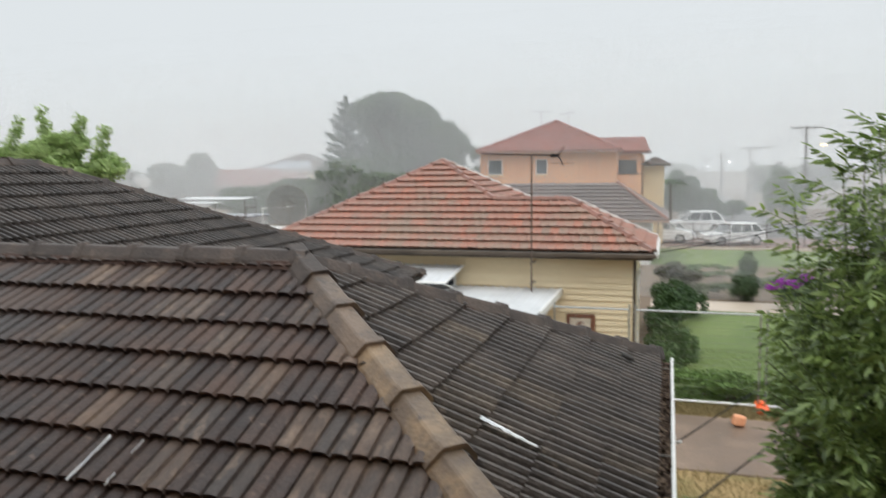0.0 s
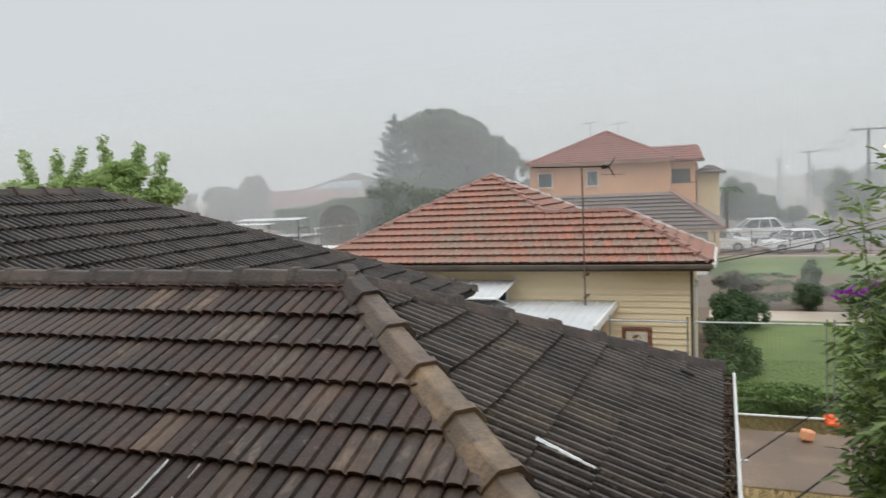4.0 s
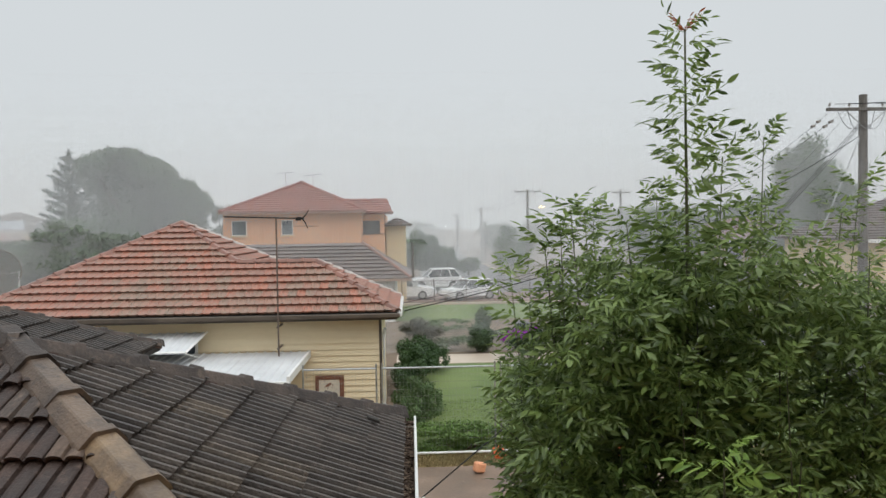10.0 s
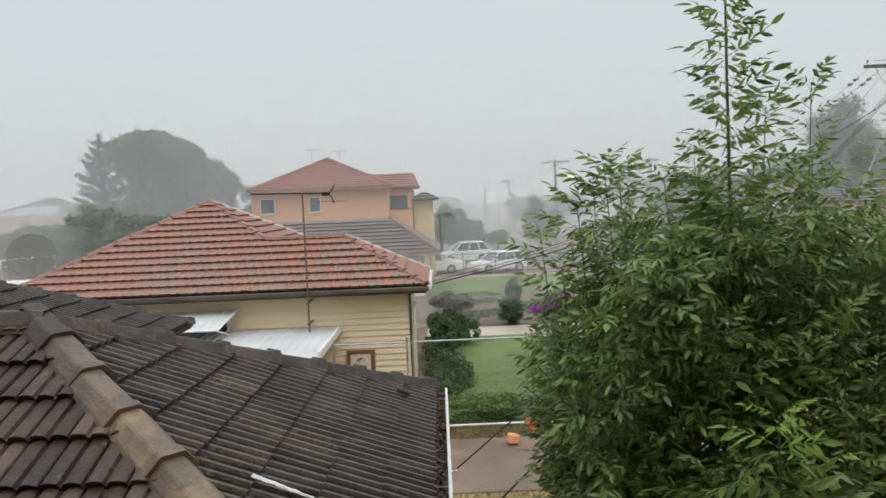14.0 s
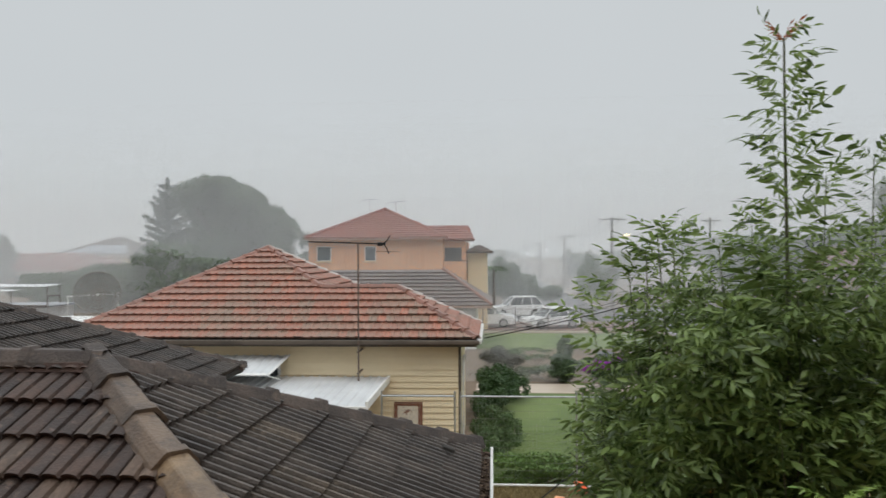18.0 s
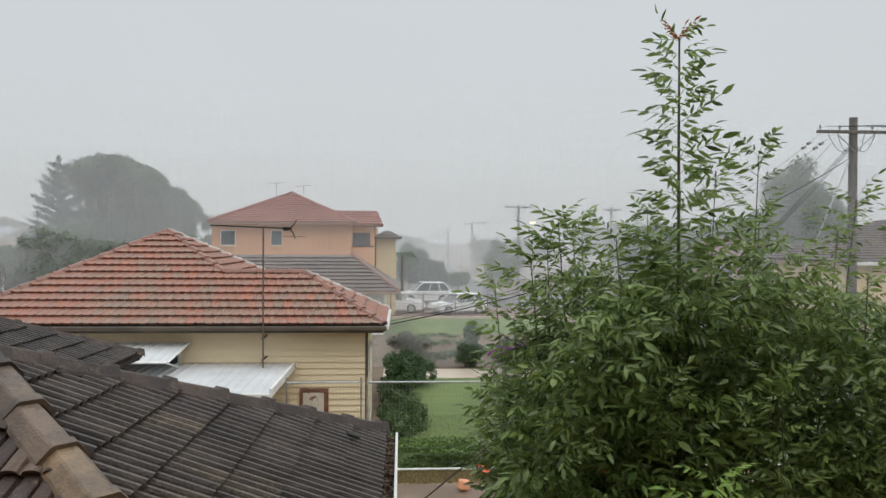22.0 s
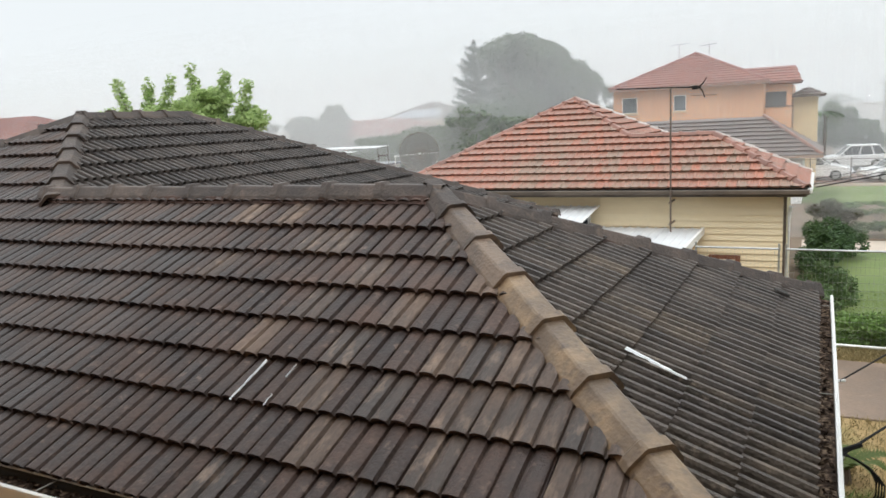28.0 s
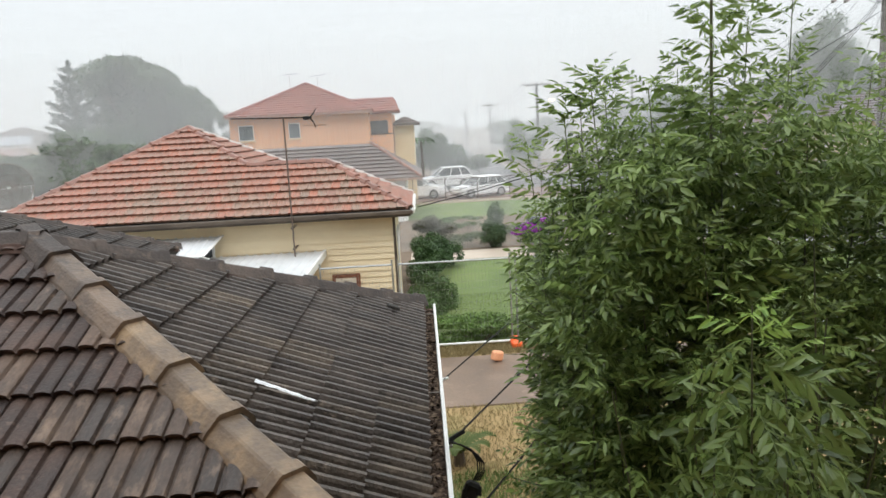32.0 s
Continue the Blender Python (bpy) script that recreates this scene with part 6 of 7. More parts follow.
v, f = leaf_cloud([(3.3, 25.85, .80, .22, .2, .12), (3.65, 25.8, .98, .24, .2, .14), (3.95, 25.8, .92, .25, .2, .15), (3.5, 25.8, .86, .18, .2, .10), (4.3, 25.85, 1.15, .2, .2, .12)], 1100, 0.05, aspect=1.5)
big_mesh("blossom", v, f, M_FLOWER, bg, "bright purple flowers", "stuff")
wb = thing("wheelie_bin", "dark plastic wheelie bin beside the path", "bin", (4.3, 28.3, 0))
bm = box(bmesh.new(), (4.0, 28.0, 0.05), (4.55, 28.6, 0.95), 0.03)
part("tub", bm, M_BIN, wb)
part("lid", box(bmesh.new(), (3.97, 27.96, 0.952), (4.58, 28.63, 1.03), 0.025), M_BIN, wb)
for x in (4.05, 4.5):
    part("wheel", bar([(x - 0.03, 28.6, 0.11), (x + 0.03, 28.6, 0.11)], 0.10, 10), M_TYRE, wb)

# grass: short blades on the strip and lawns near the house
def blades(name, x0, y0, x1, y1, n, h, material, label):
    x = np.random.uniform(x0, x1, n)
    y = np.random.uniform(y0, y1, n)
    hh = h * np.random.uniform(0.4, 1.3, n)
    an = np.random.uniform(0, 2 * np.pi, n)
    w = 0.004 + hh * 0.05
    lean = np.random.normal(size=(n, 2)) * hh[:, None] * 0.5
    z = np.full(n, 0.014)
    v = np.stack([np.stack([x - np.cos(an) * w, y - np.sin(an) * w, z], 1), np.stack([x + np.cos(an) * w, y + np.sin(an) * w, z], 1), np.stack([x + lean[:, 0], y + lean[:, 1], z + hh], 1)], 1).reshape(-1, 3)
    big_mesh(name, v, np.arange(3 * n).reshape(-1, 3), material, None, label, "stuff")["category"] = "grass"


blades("dry_grass", 0.1, 4.0, 3.0, 11.6, 16000, 0.07, M_STRAW, "dry yellow grass blades")
blades("green_grass", 0.1, 4.0, 2.2, 9.2, 13000, 0.09, M_LAWNB, "green grass growing through the dry patch")
blades("strip_grass", -0.5, 14.32, 3.5, 15.1, 6000, 0.09, M_STRAW, "straggly dry grass along the fence")
blades("lawn_grass", -0.3, 15.1, 4.0, 20.0, 12000, 0.035, M_LAWNC, "green lawn blades")

# ---- the young ash tree beside the window ----
def leaflet(vs, fs, p, d, side, nrm, ln, wd):
    """One lance-shaped leaflet, folded along its midrib."""
    k = len(vs)
    droop = nrm * (-0.16 * ln)
    vs += [p, p + d * ln * .22 + side * wd * .82 + nrm * wd * .22, p + d * ln * .45 + droop * .2, p + d * ln * .22 - side * wd * .82 + nrm * wd * .22,
           p + d * ln * .52 + side * wd + droop * .3 + nrm * wd * .2, p + d * ln * .52 - side * wd + droop * .3 + nrm * wd * .2,
           p + d * ln * .80 + side * wd * .52 + droop * .65, p + d * ln * .80 - side * wd * .52 + droop * .65, p + d * ln + droop]
    fs += [(k, k + 1, k + 4, k + 2), (k, k + 2, k + 5, k + 3), (k + 2, k + 4, k + 6, k + 8), (k + 2, k + 8, k + 7, k + 5)]


def compound_leaf(length, pairs, lfl, seed):
    """A pinnate leaf in its own axes: stalk along +y, upper side +z, curving down."""
    rnd = random.Random(seed)
    vs, fs = [], []
    for i in range(4):
        t = i / 3
        c = Vector((0, length * t, 0.10 * length * t - 0.34 * length * t * t))
        vs += [c + Vector((.0018, 0, 0)), c + Vector((-.0018, 0, .001))]
        if i:
            fs.append((2 * i - 2, 2 * i - 1, 2 * i + 1, 2 * i))
    for q in range(pairs + 1):
        t = 0.30 + 0.70 * q / pairs
        c = Vector((0, length * t, 0.10 * length * t - 0.34 * length * t * t))
        if q == pairs:
            leaflet(vs, fs, c, Vector((rnd.uniform(-.15, .15), 1, -.45)).normalized(), Vector((1, 0, 0)), Vector((0, 0.4, 1)).normalized(), lfl * rnd.uniform(.95, 1.2), lfl * .19)
            continue
        for s in (-1, 1):
            d = Vector((s * rnd.uniform(.7, 1.0), rnd.uniform(.35, .85), rnd.uniform(-1.05, -.1))).normalized()
            n0 = Vector((rnd.uniform(-.6, .6), rnd.uniform(-.7, .5), 1)).normalized()
            sd = d.cross(n0).normalized()
            leaflet(vs, fs, c, d, sd, sd.cross(d), lfl * rnd.uniform(.8, 1.15), lfl * rnd.uniform(.116, .150))
    return vs, fs


LEAVES = [compound_leaf(random.uniform(.20, .27), random.choice((3, 4, 4)), random.uniform(.075, .098), k) for k in range(9)]


def leaf_pose(p, d, roll):
    d = Vector(d).normalized()
    z = (Vector((0, 0, 1)) - d * d.z)
    z = z.normalized() if z.length > 0.05 else Vector((1, 0, 0))
    x = d.cross(z)
    m = Matrix(((x.x, d.x, z.x, p[0]), (x.y, d.y, z.y, p[1]), (x.z, d.z, z.z, p[2]), (0, 0, 0, 1)))
    return m @ Matrix.Rotation(roll, 4, "Y")


ash = thing("ash_tree", "dense young ash tree with long pinnate leaves", "tree", (1.6, 3.7, 0))
leaf_data = []
for vs, fs in LEAVES:
    me = bpy.data.meshes.new("leaf")
    me.from_pydata([tuple(v) for v in vs], [], fs)
    me.materials.append(M_LEAF)
    leaf_data.append(me)
ash_v, ash_f, ash_count = [], [], [0]


def put_leaf(p, d, single, scale=1.0, parent=None, mesh=None):
    m = leaf_pose(p, d, random.gauss(0, .7)) @ Matrix.Scale(scale, 4)
    if single:
        ob = new("leaf", mesh or random.choice(leaf_data))
        adopt(ob, parent)
        ob.matrix_basis = m
    else:
        vs, fs = random.choice(LEAVES)
        k = ash_count[0]
        a = np.array(vs) @ np.array(m.to_3x3()).T + np.array(m.translation)
        ash_v.append(a)
        ash_f.extend([[k + i for i in f] for f in fs])
        ash_count[0] += len(vs)


def stem_leaves(pts, r, every, single, start=0.0, scale=1.0, spread=1.0, name="stem", thick=0.4):
    """A stem through pts with leaves in crossed pairs, smaller to the tip."""
    st = part(name, bar(pts, r, 6, r * thick), M_STEM, ash)
    pts = [Vector(p) for p in pts]
    seg = [(b - a).length for a, b in zip(pts, pts[1:])]
    tot = sum(seg)
    s, k = start * tot, 0
    while s < tot:
        q, i = s, 0
        while i < len(seg) - 1 and q > seg[i]:
            q -= seg[i]
            i += 1
        p = pts[i].lerp(pts[i + 1], q / seg[i])
        ax = (pts[i + 1] - pts[i]).normalized()
        a = k * 1.57 + random.uniform(-.4, .4)
        t = s / tot
        for sg in ((0, math.pi) if not single else (0, 1.9, 3.3, 4.7)):
            if random.random() < 0.04:
                continue
            h = Vector((math.cos(a + sg), math.sin(a + sg), 0))
            d = h * spread + ax * random.uniform(.35, .95) + Vector((0, 0, random.uniform(-.1, .2)))
            put_leaf(p, d, single, scale * random.uniform(.85, 1.15) * (1.0 - 0.52 * max(0, t - .7) / .3), ash)
        s += every * random.uniform(.8, 1.2)
        k += 1
    return st


# the tall leader
stem_leaves([(1.40, 3.36, 0.0), (1.38, 3.34, 2.2), (1.365, 3.31, 4.2), (1.355, 3.30, 5.14), (1.35, 3.29, 5.61)], 0.014, 0.060, True, start=0.80, scale=1.2, thick=0.3)
stem_leaves([(1.38, 3.32, 3.2), (1.365, 3.31, 4.64)], 0.012, 0.060, True, start=0.3, scale=1.3, thick=0.8)
tipm = bpy.data.meshes.new("leaf_tip")
tv, tf = compound_leaf(.10, 3, .035, 77)
tipm.from_pydata([tuple(v) for v in tv], [], tf)
tipm.materials.append(M_TIP)
for k in range(7):
    put_leaf((1.35, 3.29, 5.59), (math.cos(k * 2.4) * .5, math.sin(k * 2.4) * .5, 1), True, random.uniform(.7, 1.1), ash, tipm)
# the other stems: base, top
STEMS = [((0.95, 3.6), (0.80, 3.5, 4.70)), 
    ((1.2, 3.5), (0.84, 3.45, 4.78)), ((1.1, 3.6), (0.72, 3.50, 4.62)), ((1.25, 3.8), (0.98, 3.75, 4.76)), ((1.5, 3.5), (1.10, 3.40, 4.72)),
    ((1.6, 3.9), (1.72, 3.75, 5.05)), ((1.7, 3.6), (1.80, 3.45, 5.12)), ((1.8, 3.9), (1.98, 3.8, 4.85)), ((1.9, 3.6), (2.25, 3.55, 4.75)),
    ((2.1, 3.9), (2.50, 3.8, 4.92)), ((2.2, 3.5), (2.45, 3.3, 4.80)), ((2.4, 3.9), (2.85, 3.7, 4.90)), ((1.0, 3.7), (0.68, 3.75, 4.30)),
    ((0.9, 3.5), (0.60, 3.60, 3.95)), ((1.0, 3.9), (0.62, 4.05, 4.45)), ((1.3, 4.2), (1.15, 4.25, 4.72)), ((1.6, 4.3), (1.55, 4.3, 4.85)),
    ((1.5, 3.3), (1.30, 3.05, 4.55)), ((1.8, 3.3), (1.65, 3.00, 4.50)), ((2.1, 3.3), (2.05, 3.00, 4.55)), ((1.2, 3.3), (0.95, 3.10, 4.30)),
    ((1.0, 3.3), (0.70, 3.15, 3.95)), ((1.5, 3.1), (1.15, 2.85, 4.10)), ((1.9, 3.1), (1.55, 2.75, 4.15)), ((2.2, 3.1), (1.95, 2.70, 4.25)),
    ((0.95, 3.7), (0.70, 3.85, 3.55)), ((1.0, 3.9), (0.66, 4.2, 3.90)), ((1.1, 3.2), (0.80, 2.95, 3.50)), ((1.4, 3.0), (1.05, 2.75, 3.60)),
    ((2.4, 3.2), (2.45, 2.80, 4.55)), ((2.7, 3.4), (2.95, 3.1, 4.70)), ((2.6, 3.0), (2.75, 2.6, 4.35)), ((2.0, 4.2), (2.15, 4.3, 4.75)),
]
for (bx, by), (tx, ty, tz) in STEMS:
    b_, t_ = Vector((bx, by, 0.0)), Vector((tx, ty, tz))
    mid = b_.lerp(t_, 0.55) + Vector((random.uniform(-.08, .08), random.uniform(-.08, .08), 0.15))
    stem_leaves([b_, mid, b_.lerp(t_, .8) + Vector((0, 0, .08)), t_], 0.009, 0.066, False, start=0.38, scale=.80, thick=0.25)
    for q in range(5):
        put_leaf(t_ - Vector((0, 0, .03 * q)), (math.cos(q * 2.4) * .6, math.sin(q * 2.4) * .6, 1 - .15 * q), False, .6 + .06 * q)
    # side shoots
    for q in range(5):
        o = mid.lerp(t_, random.uniform(-.5, .55))
        a = random.uniform(0, 2 * math.pi)
        e = o + Vector((math.cos(a) * .38, math.sin(a) * .30, random.uniform(.08, .42)))
        e.x = max(e.x, np.interp(e.z, [2.6, 3.3, 3.85, 4.15, 4.45], [0.66, 0.69, 0.56, 0.64, 0.76]) + random.uniform(0, .1))
        stem_leaves([o, o.lerp(e, .5) + Vector((0, 0, -.02)), e], 0.006, 0.066, False, start=0.15, scale=.80, name="shoot")
# low twigs that reach out over the dry grass, and the fronds above the fence
for a_, b_ in (((0.85, 3.70, 2.50), (0.44, 3.74, 2.84)), ((0.85, 3.70, 2.42), (0.42, 3.66, 2.70)), ((0.85, 3.70, 2.36), (0.48, 3.70, 2.56)), ((0.85, 3.66, 2.60), (0.50, 3.60, 2.98)),
               ((0.80, 3.50, 3.35), (0.44, 3.44, 3.78)), ((0.80, 3.50, 3.40), (0.50, 3.40, 3.88)), ((0.78, 3.55, 3.30), (0.46, 3.52, 3.62)), ((0.78, 3.5, 3.2), (0.52, 3.45, 3.46))):
    stem_leaves([a_, Vector(a_).lerp(Vector(b_), .5) + Vector((0, 0, .05)), b_], 0.005, 0.060, False, start=0.2, scale=.62, name="twig")
# the leafy mass that fills the crown
TOPS = [(0.36, 3.7), (0.5, 4.32), (0.7, 4.62), (0.9, 4.76), (1.15, 4.66), (1.35, 4.98), (1.6, 4.86), (1.8, 4.92), (2.0, 4.62), (2.3, 4.5), (3.0, 4.6)]
placed = 0
while placed < 6000:
    x, y = random.uniform(0.42, 3.0), 2.95 + 1.3 * random.random() ** 1.7
    top = np.interp(x, [q[0] for q in TOPS], [q[1] for q in TOPS]) - 0.5 * ((y - 3.5) / 0.8) ** 2
    z = 2.2 + (top - 2.2) * random.random() ** 0.8
    lump = noise.noise(Vector((x * 2.6, y * 2.6, z * 2.6)))
    if random.random() > (5.06 - z) / 0.75:
        continue
    if x > 1.45 and z < 3.55 and y < 3.55 and random.random() < .9:
        continue
    if lump < -0.22 or x < np.interp(z, [2.6, 3.3, 3.85, 4.15, 4.45], [0.66, 0.69, 0.60, 0.66, 0.78]) + random.uniform(-.05, .1):
        continue
    a = random.uniform(0, 2 * math.pi)
    put_leaf((x, y, z - 0.08), (math.cos(a) - 0.25, math.sin(a) - 0.55, random.uniform(-.15, .6)), placed < 190, random.uniform(.50, .74), ash)
    placed += 1
# the pale sprigs close to the window
YOUNG = []
for k in range(4):
    me = leaf_data[k].copy()
    me.materials.clear()
    me.materials.append(M_LEAF_B)
    YOUNG.append(me)


def sprig(base, top, n=5, scale=0.8):
    part("young_shoot", bar([base, Vector(base).lerp(Vector(top), .6) + Vector((0.02, 0, 0)), top], 0.007, 5, 0.003), M_STEM, ash)
    for k in range(n):
        t = 1 - 0.62 * k / n
        p = Vector(base).lerp(Vector(top), t)
        for sg in (0, math.pi):
            a = k * 1.57 + sg + 0.4
            put_leaf(p, (math.cos(a), math.sin(a) - 0.2, max(-0.1, 0.6 - 0.14 * k)), True, scale * min(1.1, 0.55 + 0.13 * k), ash, random.choice(leaf_data))


for base, top, n, sc_ in (((1.55, 2.9, 2.2), (1.52, 2.58, 3.80), 8, 0.95), ((1.15, 2.95, 2.2), (1.08, 2.68, 3.62), 7, 0.95),
                            ((1.75, 2.9, 2.2), (1.80, 2.60, 3.66), 7, 1.0), ((0.95, 3.0, 2.2), (0.74, 2.75, 3.50), 7, 0.9)):
    sprig(base, top, n, sc_)


def near_shoot(base, top, step, young, scale, seed):
    """An upright shoot close to the window: crossed pairs of long pinnate leaves that spread level and droop."""
    rnd = random.Random(seed)
    base, top = Vector(base), Vector(top)
    part("young_shoot", bar([base, base.lerp(top, .6) + Vector((.015, .01, 0)), top], 0.008, 6, 0.003), M_STEM, ash)
    k, s = 0, 0.0
    while s < 0.95:
        p = top - (top - base).normalized() * s
        for q in range(2 if k < 2 else 3):
            a = k * 1.25 + q * (math.pi if k < 2 else 2.09) + rnd.uniform(-.35, .35)
            size = scale * min(1.2, 0.55 + 0.17 * k) * rnd.uniform(.85, 1.1)
            put_leaf(p, (math.cos(a), math.sin(a) * .8, max(-.05, 0.75 - 0.22 * k) + rnd.uniform(-.1, .1)), True, size, ash, rnd.choice(YOUNG) if k < young else rnd.choice(leaf_data))
        s += step * rnd.uniform(.85, 1.15)
        k += 1


for base, top, st_, yg, sc_ in (((1.12, 2.3, 0.0), (1.035, 2.14, 3.985), 0.048, 3, 0.78), ((1.25, 2.4, 0.0), (1.22, 2.28, 3.78), 0.055, 1, 0.82), ((1.0, 2.3, 0.0), (0.90, 2.10, 3.50), 0.055, 0, 0.82),
                                ((1.15, 2.2, 0.0), (1.10, 2.02, 3.46), 0.055, 0, 0.82)):
    near_shoot(base, top, st_, yg, sc_, int(top[0] * 1000))
ao = raw("leaves", np.concatenate(ash_v), ash_f, M_LEAF, ash)
tagged(ao, kind="stuff")

# a small cycad-like plant under the eave
cy = thing("cycad", "small green cycad in the dry grass", "plant", (0.32, 9.5, 0))
for i in range(16):
    a = 2 * math.pi * i / 16 + random.uniform(-.2, .2)
    ln = random.uniform(.42, .68)
    vs, fs = [], []
    out, side = Vector((math.cos(a), math.sin(a), 0)), Vector((-math.sin(a), math.cos(a), 0))
    for k in range(13):
        t = k / 12
        c = Vector((0.32, 9.5, 0.15)) + out * (ln * t * .8) + Vector((0, 0, ln * (1.1 * t - 0.75 * t * t)))
        vs += [c - side * .008, c + side * .008]
        if k:
            q = 2 * k
            fs.append((q - 2, q - 1, q + 1, q))
    for k in range(1, 12):
        t = k / 12
        w = 0.13 * math.sin(math.pi * (0.12 + 0.85 * t))
        for s, q0, q1 in ((-1, 2 * k, 2 * k + 2), (1, 2 * k + 1, 2 * k + 3)):
            vs.append(Vector(vs[q0]) + (side * s + out * .6).normalized() * w + Vector((0, 0, .03)))
            fs.append((q0, q1, len(vs) - 1))
    raw("frond", vs, fs, M_CYCAD, cy)
part("stump", bar([(0.32, 9.5, 0), (0.32, 9.5, .22)], 0.09, 8, 0.06), M_BARK, cy)

# ---- cables and junction box at the eave ----
sc = thing("service_cable_loop", "black service cables looping from the eave to a junction box", "cable", (0.15, 4.0, 2.3))
for k in range(4):
    o = 0.013 * k
    part("strand", bar([(0.10, 4.35 + o, 2.62), (0.17 + o * .5, 4.32, 2.615 - o * .4), (0.235 + o, 4.30, 2.585 - o), (0.270 + o, 4.29, 2.51 - o * .3), (0.268 + o, 4.28, 2.44), (0.235 + o, 4.28, 2.385)], 0.0048, 6), M_CABLE, sc)
bm = box(bmesh.new(), (-0.050, -0.035, -0.055), (0.050, 0.035, 0.055), 0.018)
bmesh.ops.transform(bm, matrix=Matrix.Translation((0.222, 4.28, 2.325)) @ Matrix.Rotation(0.45, 4, "Y"), verts=bm.verts)
part("junction_box", bm, M_CABLE, sc, "black plastic junction box")
part("connector", bar([(0.268, 4.27, 2.35), (0.262, 4.25, 2.30)], 0.020, 8), M_CABLE, sc)
part("connector", bar([(0.185, 4.27, 2.34), (0.165, 4.26, 2.27)], 0.018, 8), M_CABLE, sc)
part("strand", bar([(0.225, 4.28, 2.28), (0.205, 4.27, 2.20), (0.15, 4.27, 2.165), (0.08, 4.28, 2.19)], 0.014, 6), M_CABLE, sc)
part("strand", bar([(0.185, 4.28, 2.29), (0.15, 4.27, 2.235), (0.10, 4.27, 2.215), (0.04, 4.28, 2.24)], 0.014, 6), M_CABLE, sc)
part("bracket", bar([(-0.40, 4.35, 2.60), (0.12, 4.35, 2.60)], 0.015, 6), M_STEEL, sc, "steel wall bracket")
part("clamp", bar([(0.07, 4.35, 2.62), (0.20, 4.42, 2.66)], 0.014, 6), M_CABLE, sc, "black cable clamp")
for k in range(3):
    part("strand", bar(sag((0.10, 4.33 + .024 * k, 2.62 - .008 * k), (17.3 + .05 * k, 27.85, 8.45 - .03 * k), 0.12 + .02 * k, 16), 0.0060, 5, 0.010), M_CABLE, sc)
ck = thing("hook", "small white eave hook holding the service wire", "hook", (0.09, 5.0, 2.80))
part("plate", boxed((0.078, 4.98, 2.79), (0.088, 5.02, 2.83)), M_WHITE, ck)
part("stub", bar([(0.08, 5.0, 2.81), (0.13, 5.02, 2.815)], 0.01, 6), M_WHITE, ck)
cable((0.06, 3.58, 2.39), (3.4, 8.2, 3.75), 0.10, 0.007, "black cable running up through the tree")

# ---- the brick jamb of the window opening ----
JX, JY = -0.372, 0.155
pier = tagged(part("wall_jamb", boxed((JX - 0.95, JY - 0.225, 2.6), (JX - 0.008, JY - 0.008, 6.4)), M_JOINT), "tan brick jamb beside the open window", "wall", kind="structure")


def rough_brick(lx, ly, lz, seed, material):
    """A tumbled brick: uneven faces, chipped corners; its origin at the low middle."""
    rnd = random.Random(seed)
    bm = bmesh.new()
    bmesh.ops.create_cube(bm, size=1.0, matrix=Matrix.Diagonal((lx, ly, lz, 1)))
    bmesh.ops.bevel(bm, geom=bm.edges[:], offset=0.005, segments=2, affect="EDGES")
    bmesh.ops.subdivide_edges(bm, edges=[e for e in bm.edges if e.calc_length() > 0.03], cuts=3, use_grid_fill=True)
    for v in bm.verts:
        c = v.co
        n = noise.noise_vector(Vector((c.x * 24 + seed * 3.1, c.y * 24, c.z * 24)))
        edge = sum(1 for q, l in ((c.x, lx), (c.y, ly), (c.z, lz)) if abs(q) > l / 2 - 0.010)
        v.co += n * (0.0014 if edge < 2 else 0.0045)
    me = bpy.data.meshes.new("brick")
    bm.to_mesh(me)
    bm.free()
    me.polygons.foreach_set("use_smooth", [True] * len(me.polygons))
    me.materials.append(material)
    return me


heads = [rough_brick(0.11, 0.225, 0.078, k, (M_BRICK_B, M_BRICK_B, M_BRICK_B, M_BRICK_O)[k]) for k in range(4)]
tails = [rough_brick(0.225, 0.11, 0.078, 10 + k, M_BRICK) for k in range(4)]
zj = 4.550
for k in range(-22, 22):
    z = zj + k * 0.0886 + 0.0443
    if k % 2 == 0:
        ob = new("brick", heads[(k // 2) % 4])
        ob.matrix_basis = Matrix.Translation((JX - 0.055 + random.uniform(-.003, .003), JY - 0.1125, z))
        ob.parent = pier
        xs = JX - 0.055 - 0.055 - 0.01
    else:
        for yy in (JY - 0.055, JY - 0.17):
            ob = new("brick", tails[k % 4])
            ob.matrix_basis = Matrix.Translation((JX - 0.1125 + random.uniform(-.003, .003), yy, z))
            ob.parent = pier
        xs = JX - 0.235
    for q in range(3):
        ob = new("brick", tails[(k + q) % 4])
        ob.matrix_basis = Matrix.Translation((xs - 0.1125 - 0.235 * q, JY - 0.055, z))
        ob.parent = pier
tagged(part("wall_below", boxed((JX - 0.95, JY - 0.225, 0.0), (3.6, JY - 0.012, 3.45)), M_BRICK), "tan brick wall below the window opening", "wall", kind="structure")
# out of view; the opening is widened here so more light reaches the jamb
tagged(part("wall_right", boxed((2.6, JY - 0.225, 3.451), (3.6, JY - 0.012, 6.4)), M_BRICK), "unseen tan brick wall set back to light the jamb", "wall", kind="structure")
tagged(part("floor", boxed((JX - 0.95, -3.2, 2.9), (3.6, JY - 0.23, 3.0)), M_PLASTER), "plain upper floor of the house", "floor", kind="structure")
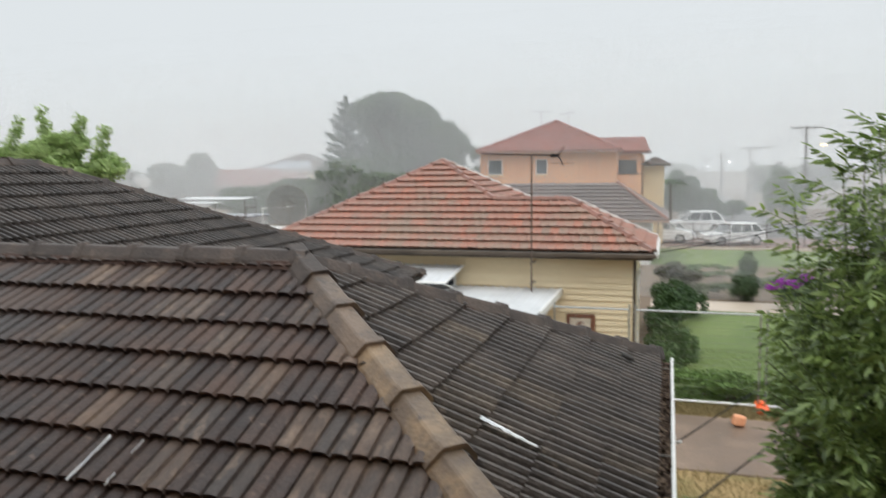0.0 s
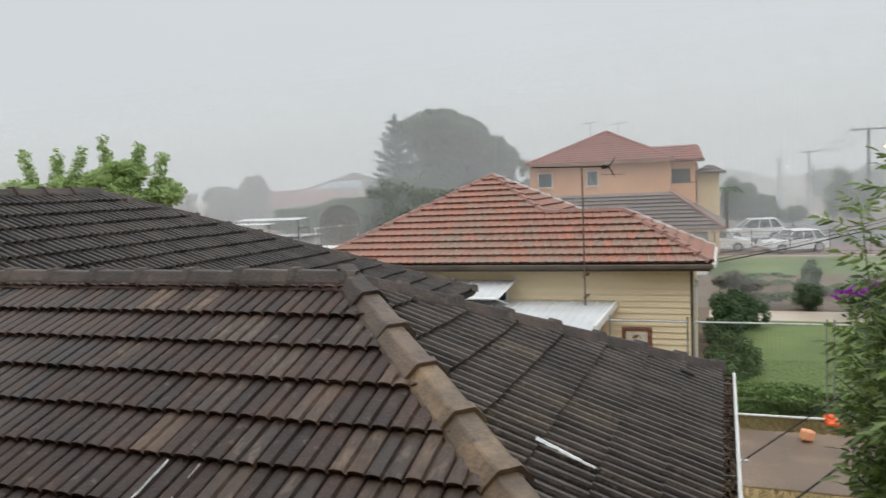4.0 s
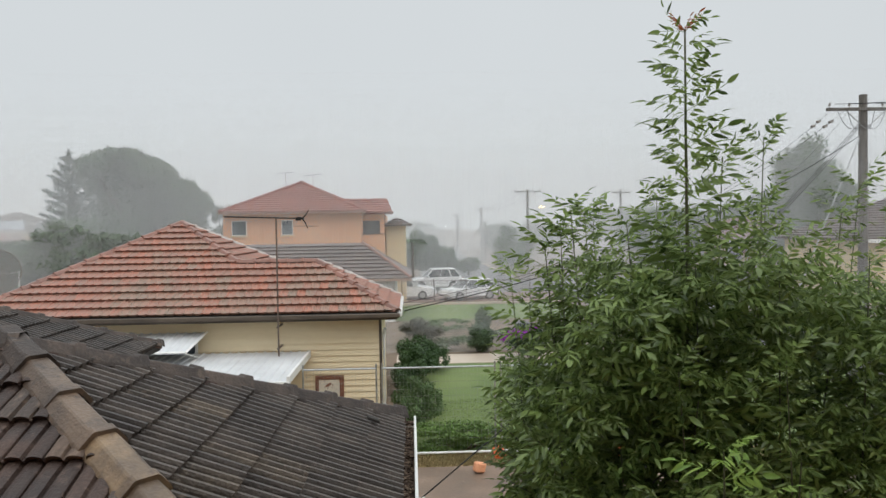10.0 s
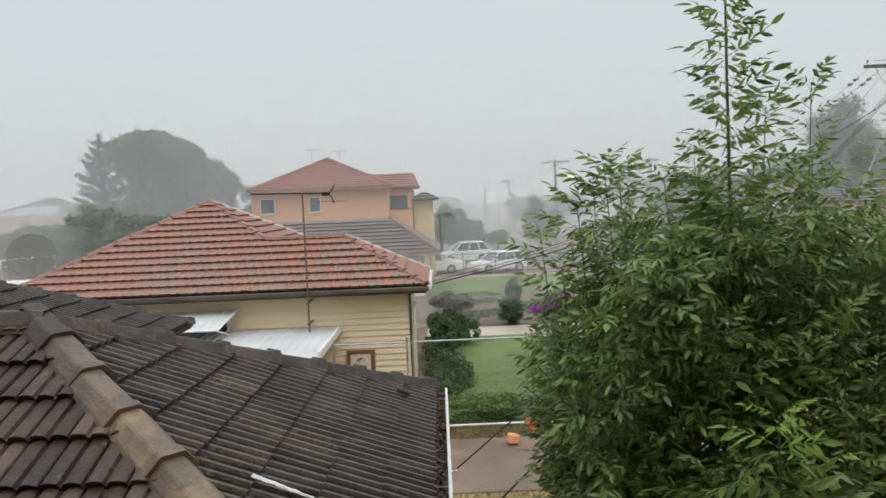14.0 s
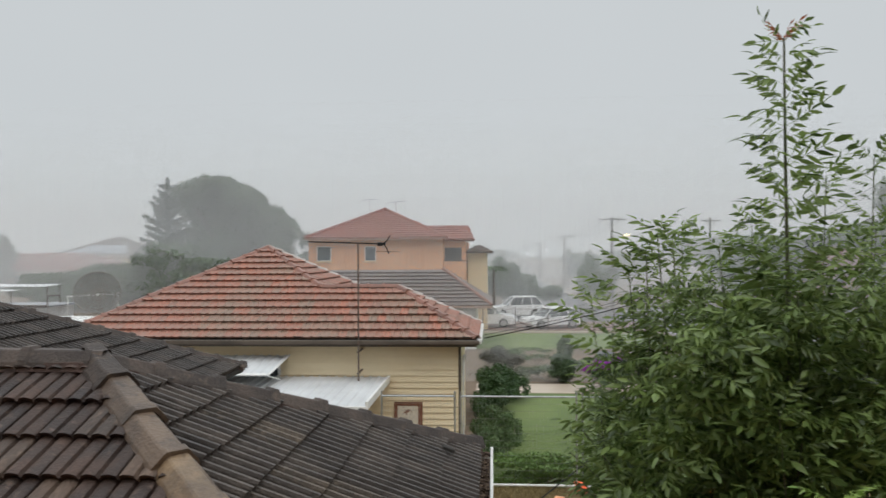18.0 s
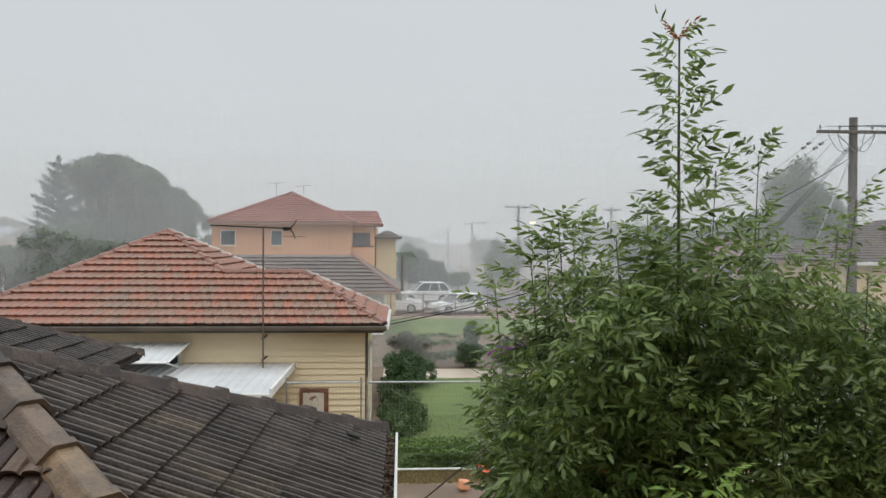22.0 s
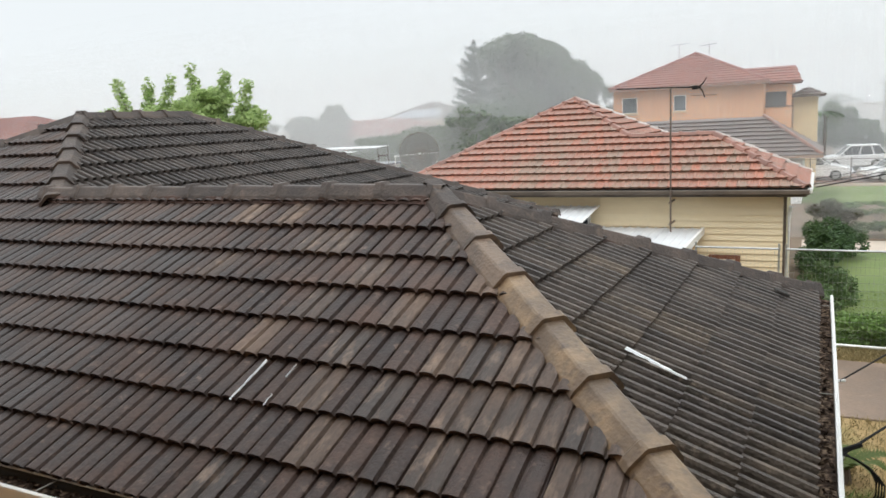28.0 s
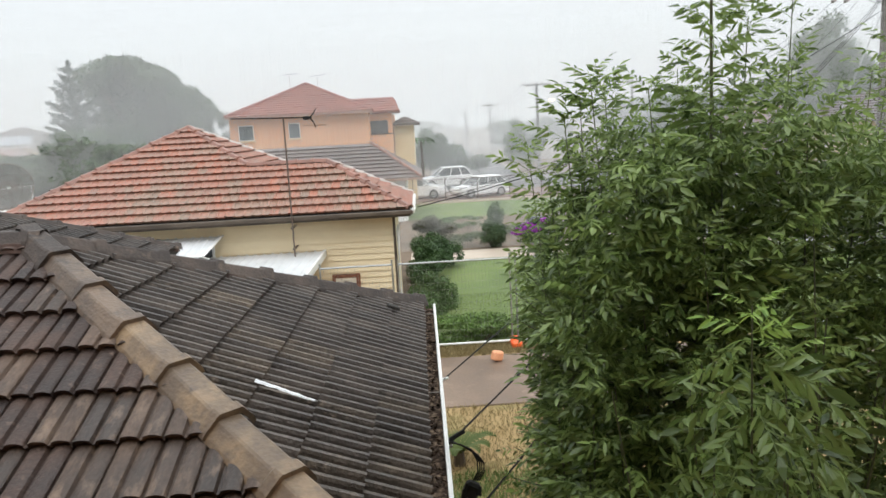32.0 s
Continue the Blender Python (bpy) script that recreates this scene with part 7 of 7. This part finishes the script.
tagged(part("wall_back", boxed((JX - 0.95, -3.3, 3.001), (3.6, -3.21, 6.399)), M_PLASTER), "unseen pale wall closing the room", "wall", kind="structure")
# unseen lintel, eave, ceiling and walls, added to shade jamb, tree and roof
tagged(part("lintel", boxed((JX - 0.011, JY - 0.225, 6.05), (2.599, JY - 0.012, 6.4)), M_BRICK), "unseen tan brick lintel added to shade the opening", "wall", kind="structure")
tagged(part("eave", boxed((-9.0, JY - 0.011, 6.2), (9.0, JY + 0.55, 6.39), 0.01), M_EAVE), "unseen brown eave added to shade the near tree and roof", "eave", kind="structure")
tagged(part("ceiling", boxed((JX - 0.95, -3.3, 6.401), (3.6, JY - 0.012, 6.5)), M_PLASTER), "unseen pale ceiling added to shade the jamb", "ceiling", kind="structure")
tagged(part("wall_left", boxed((-9.0, JY - 0.225, 0.0), (JX - 0.951, JY - 0.012, 6.4)), M_BRICK), "unseen tan brick wall added to block sky light", "wall", kind="structure")
tagged(part("wall_far_right", boxed((3.601, JY - 0.225, 0.0), (9.0, JY - 0.012, 6.4)), M_BRICK), "unseen tan brick wall added to block sky light", "wall", kind="structure")
for k, xw in enumerate((JX - 1.05, 3.601)):
    tagged(part(("wall_room_west", "wall_room_east")[k], boxed((xw, -3.3, 3.001), (xw + 0.099, JY - 0.226, 6.399)), M_PLASTER), "unseen pale wall closing the room", "wall", kind="structure")

# ---- haze stand-in: fine pale strips hung across the view to wash out the distance ----
def haze_curtain(y, thick, top, cover, pitch, material):
    """A haze screen of fine upright strips across the view at depth y; cover is the share of it that they fill."""
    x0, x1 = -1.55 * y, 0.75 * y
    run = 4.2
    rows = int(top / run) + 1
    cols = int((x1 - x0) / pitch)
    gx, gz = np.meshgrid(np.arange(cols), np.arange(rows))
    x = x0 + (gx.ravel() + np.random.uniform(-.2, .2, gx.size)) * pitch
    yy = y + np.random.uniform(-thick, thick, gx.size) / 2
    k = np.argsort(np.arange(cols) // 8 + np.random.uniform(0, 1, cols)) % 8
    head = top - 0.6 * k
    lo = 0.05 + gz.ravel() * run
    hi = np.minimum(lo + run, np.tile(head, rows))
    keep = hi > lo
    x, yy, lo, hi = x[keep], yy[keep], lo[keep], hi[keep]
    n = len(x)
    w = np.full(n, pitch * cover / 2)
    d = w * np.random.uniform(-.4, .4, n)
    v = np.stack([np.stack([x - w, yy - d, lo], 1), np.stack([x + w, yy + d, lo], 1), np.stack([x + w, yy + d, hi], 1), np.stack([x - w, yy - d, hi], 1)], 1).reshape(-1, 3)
    ob = big_mesh("rain", v, np.arange(4 * n).reshape(-1, 4), material, None, "fine pale strips hung across the view as haze", "stuff")
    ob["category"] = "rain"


for ry_, rtop, rcover, px_, rmat in ((27.6, 10.5, 0.46, 0.29, M_HAZE), (60.2, 15.5, 0.70, 0.26, M_HAZE_MID), (92.0, 15.5, 0.80, 0.31, M_HAZE_FAR), (150.0, 17.0, 0.80, 0.28, M_HAZE_FAR)):
    haze_curtain(ry_, 0.0, rtop, rcover, ry_ / 1319 * px_ * 0.36, rmat)
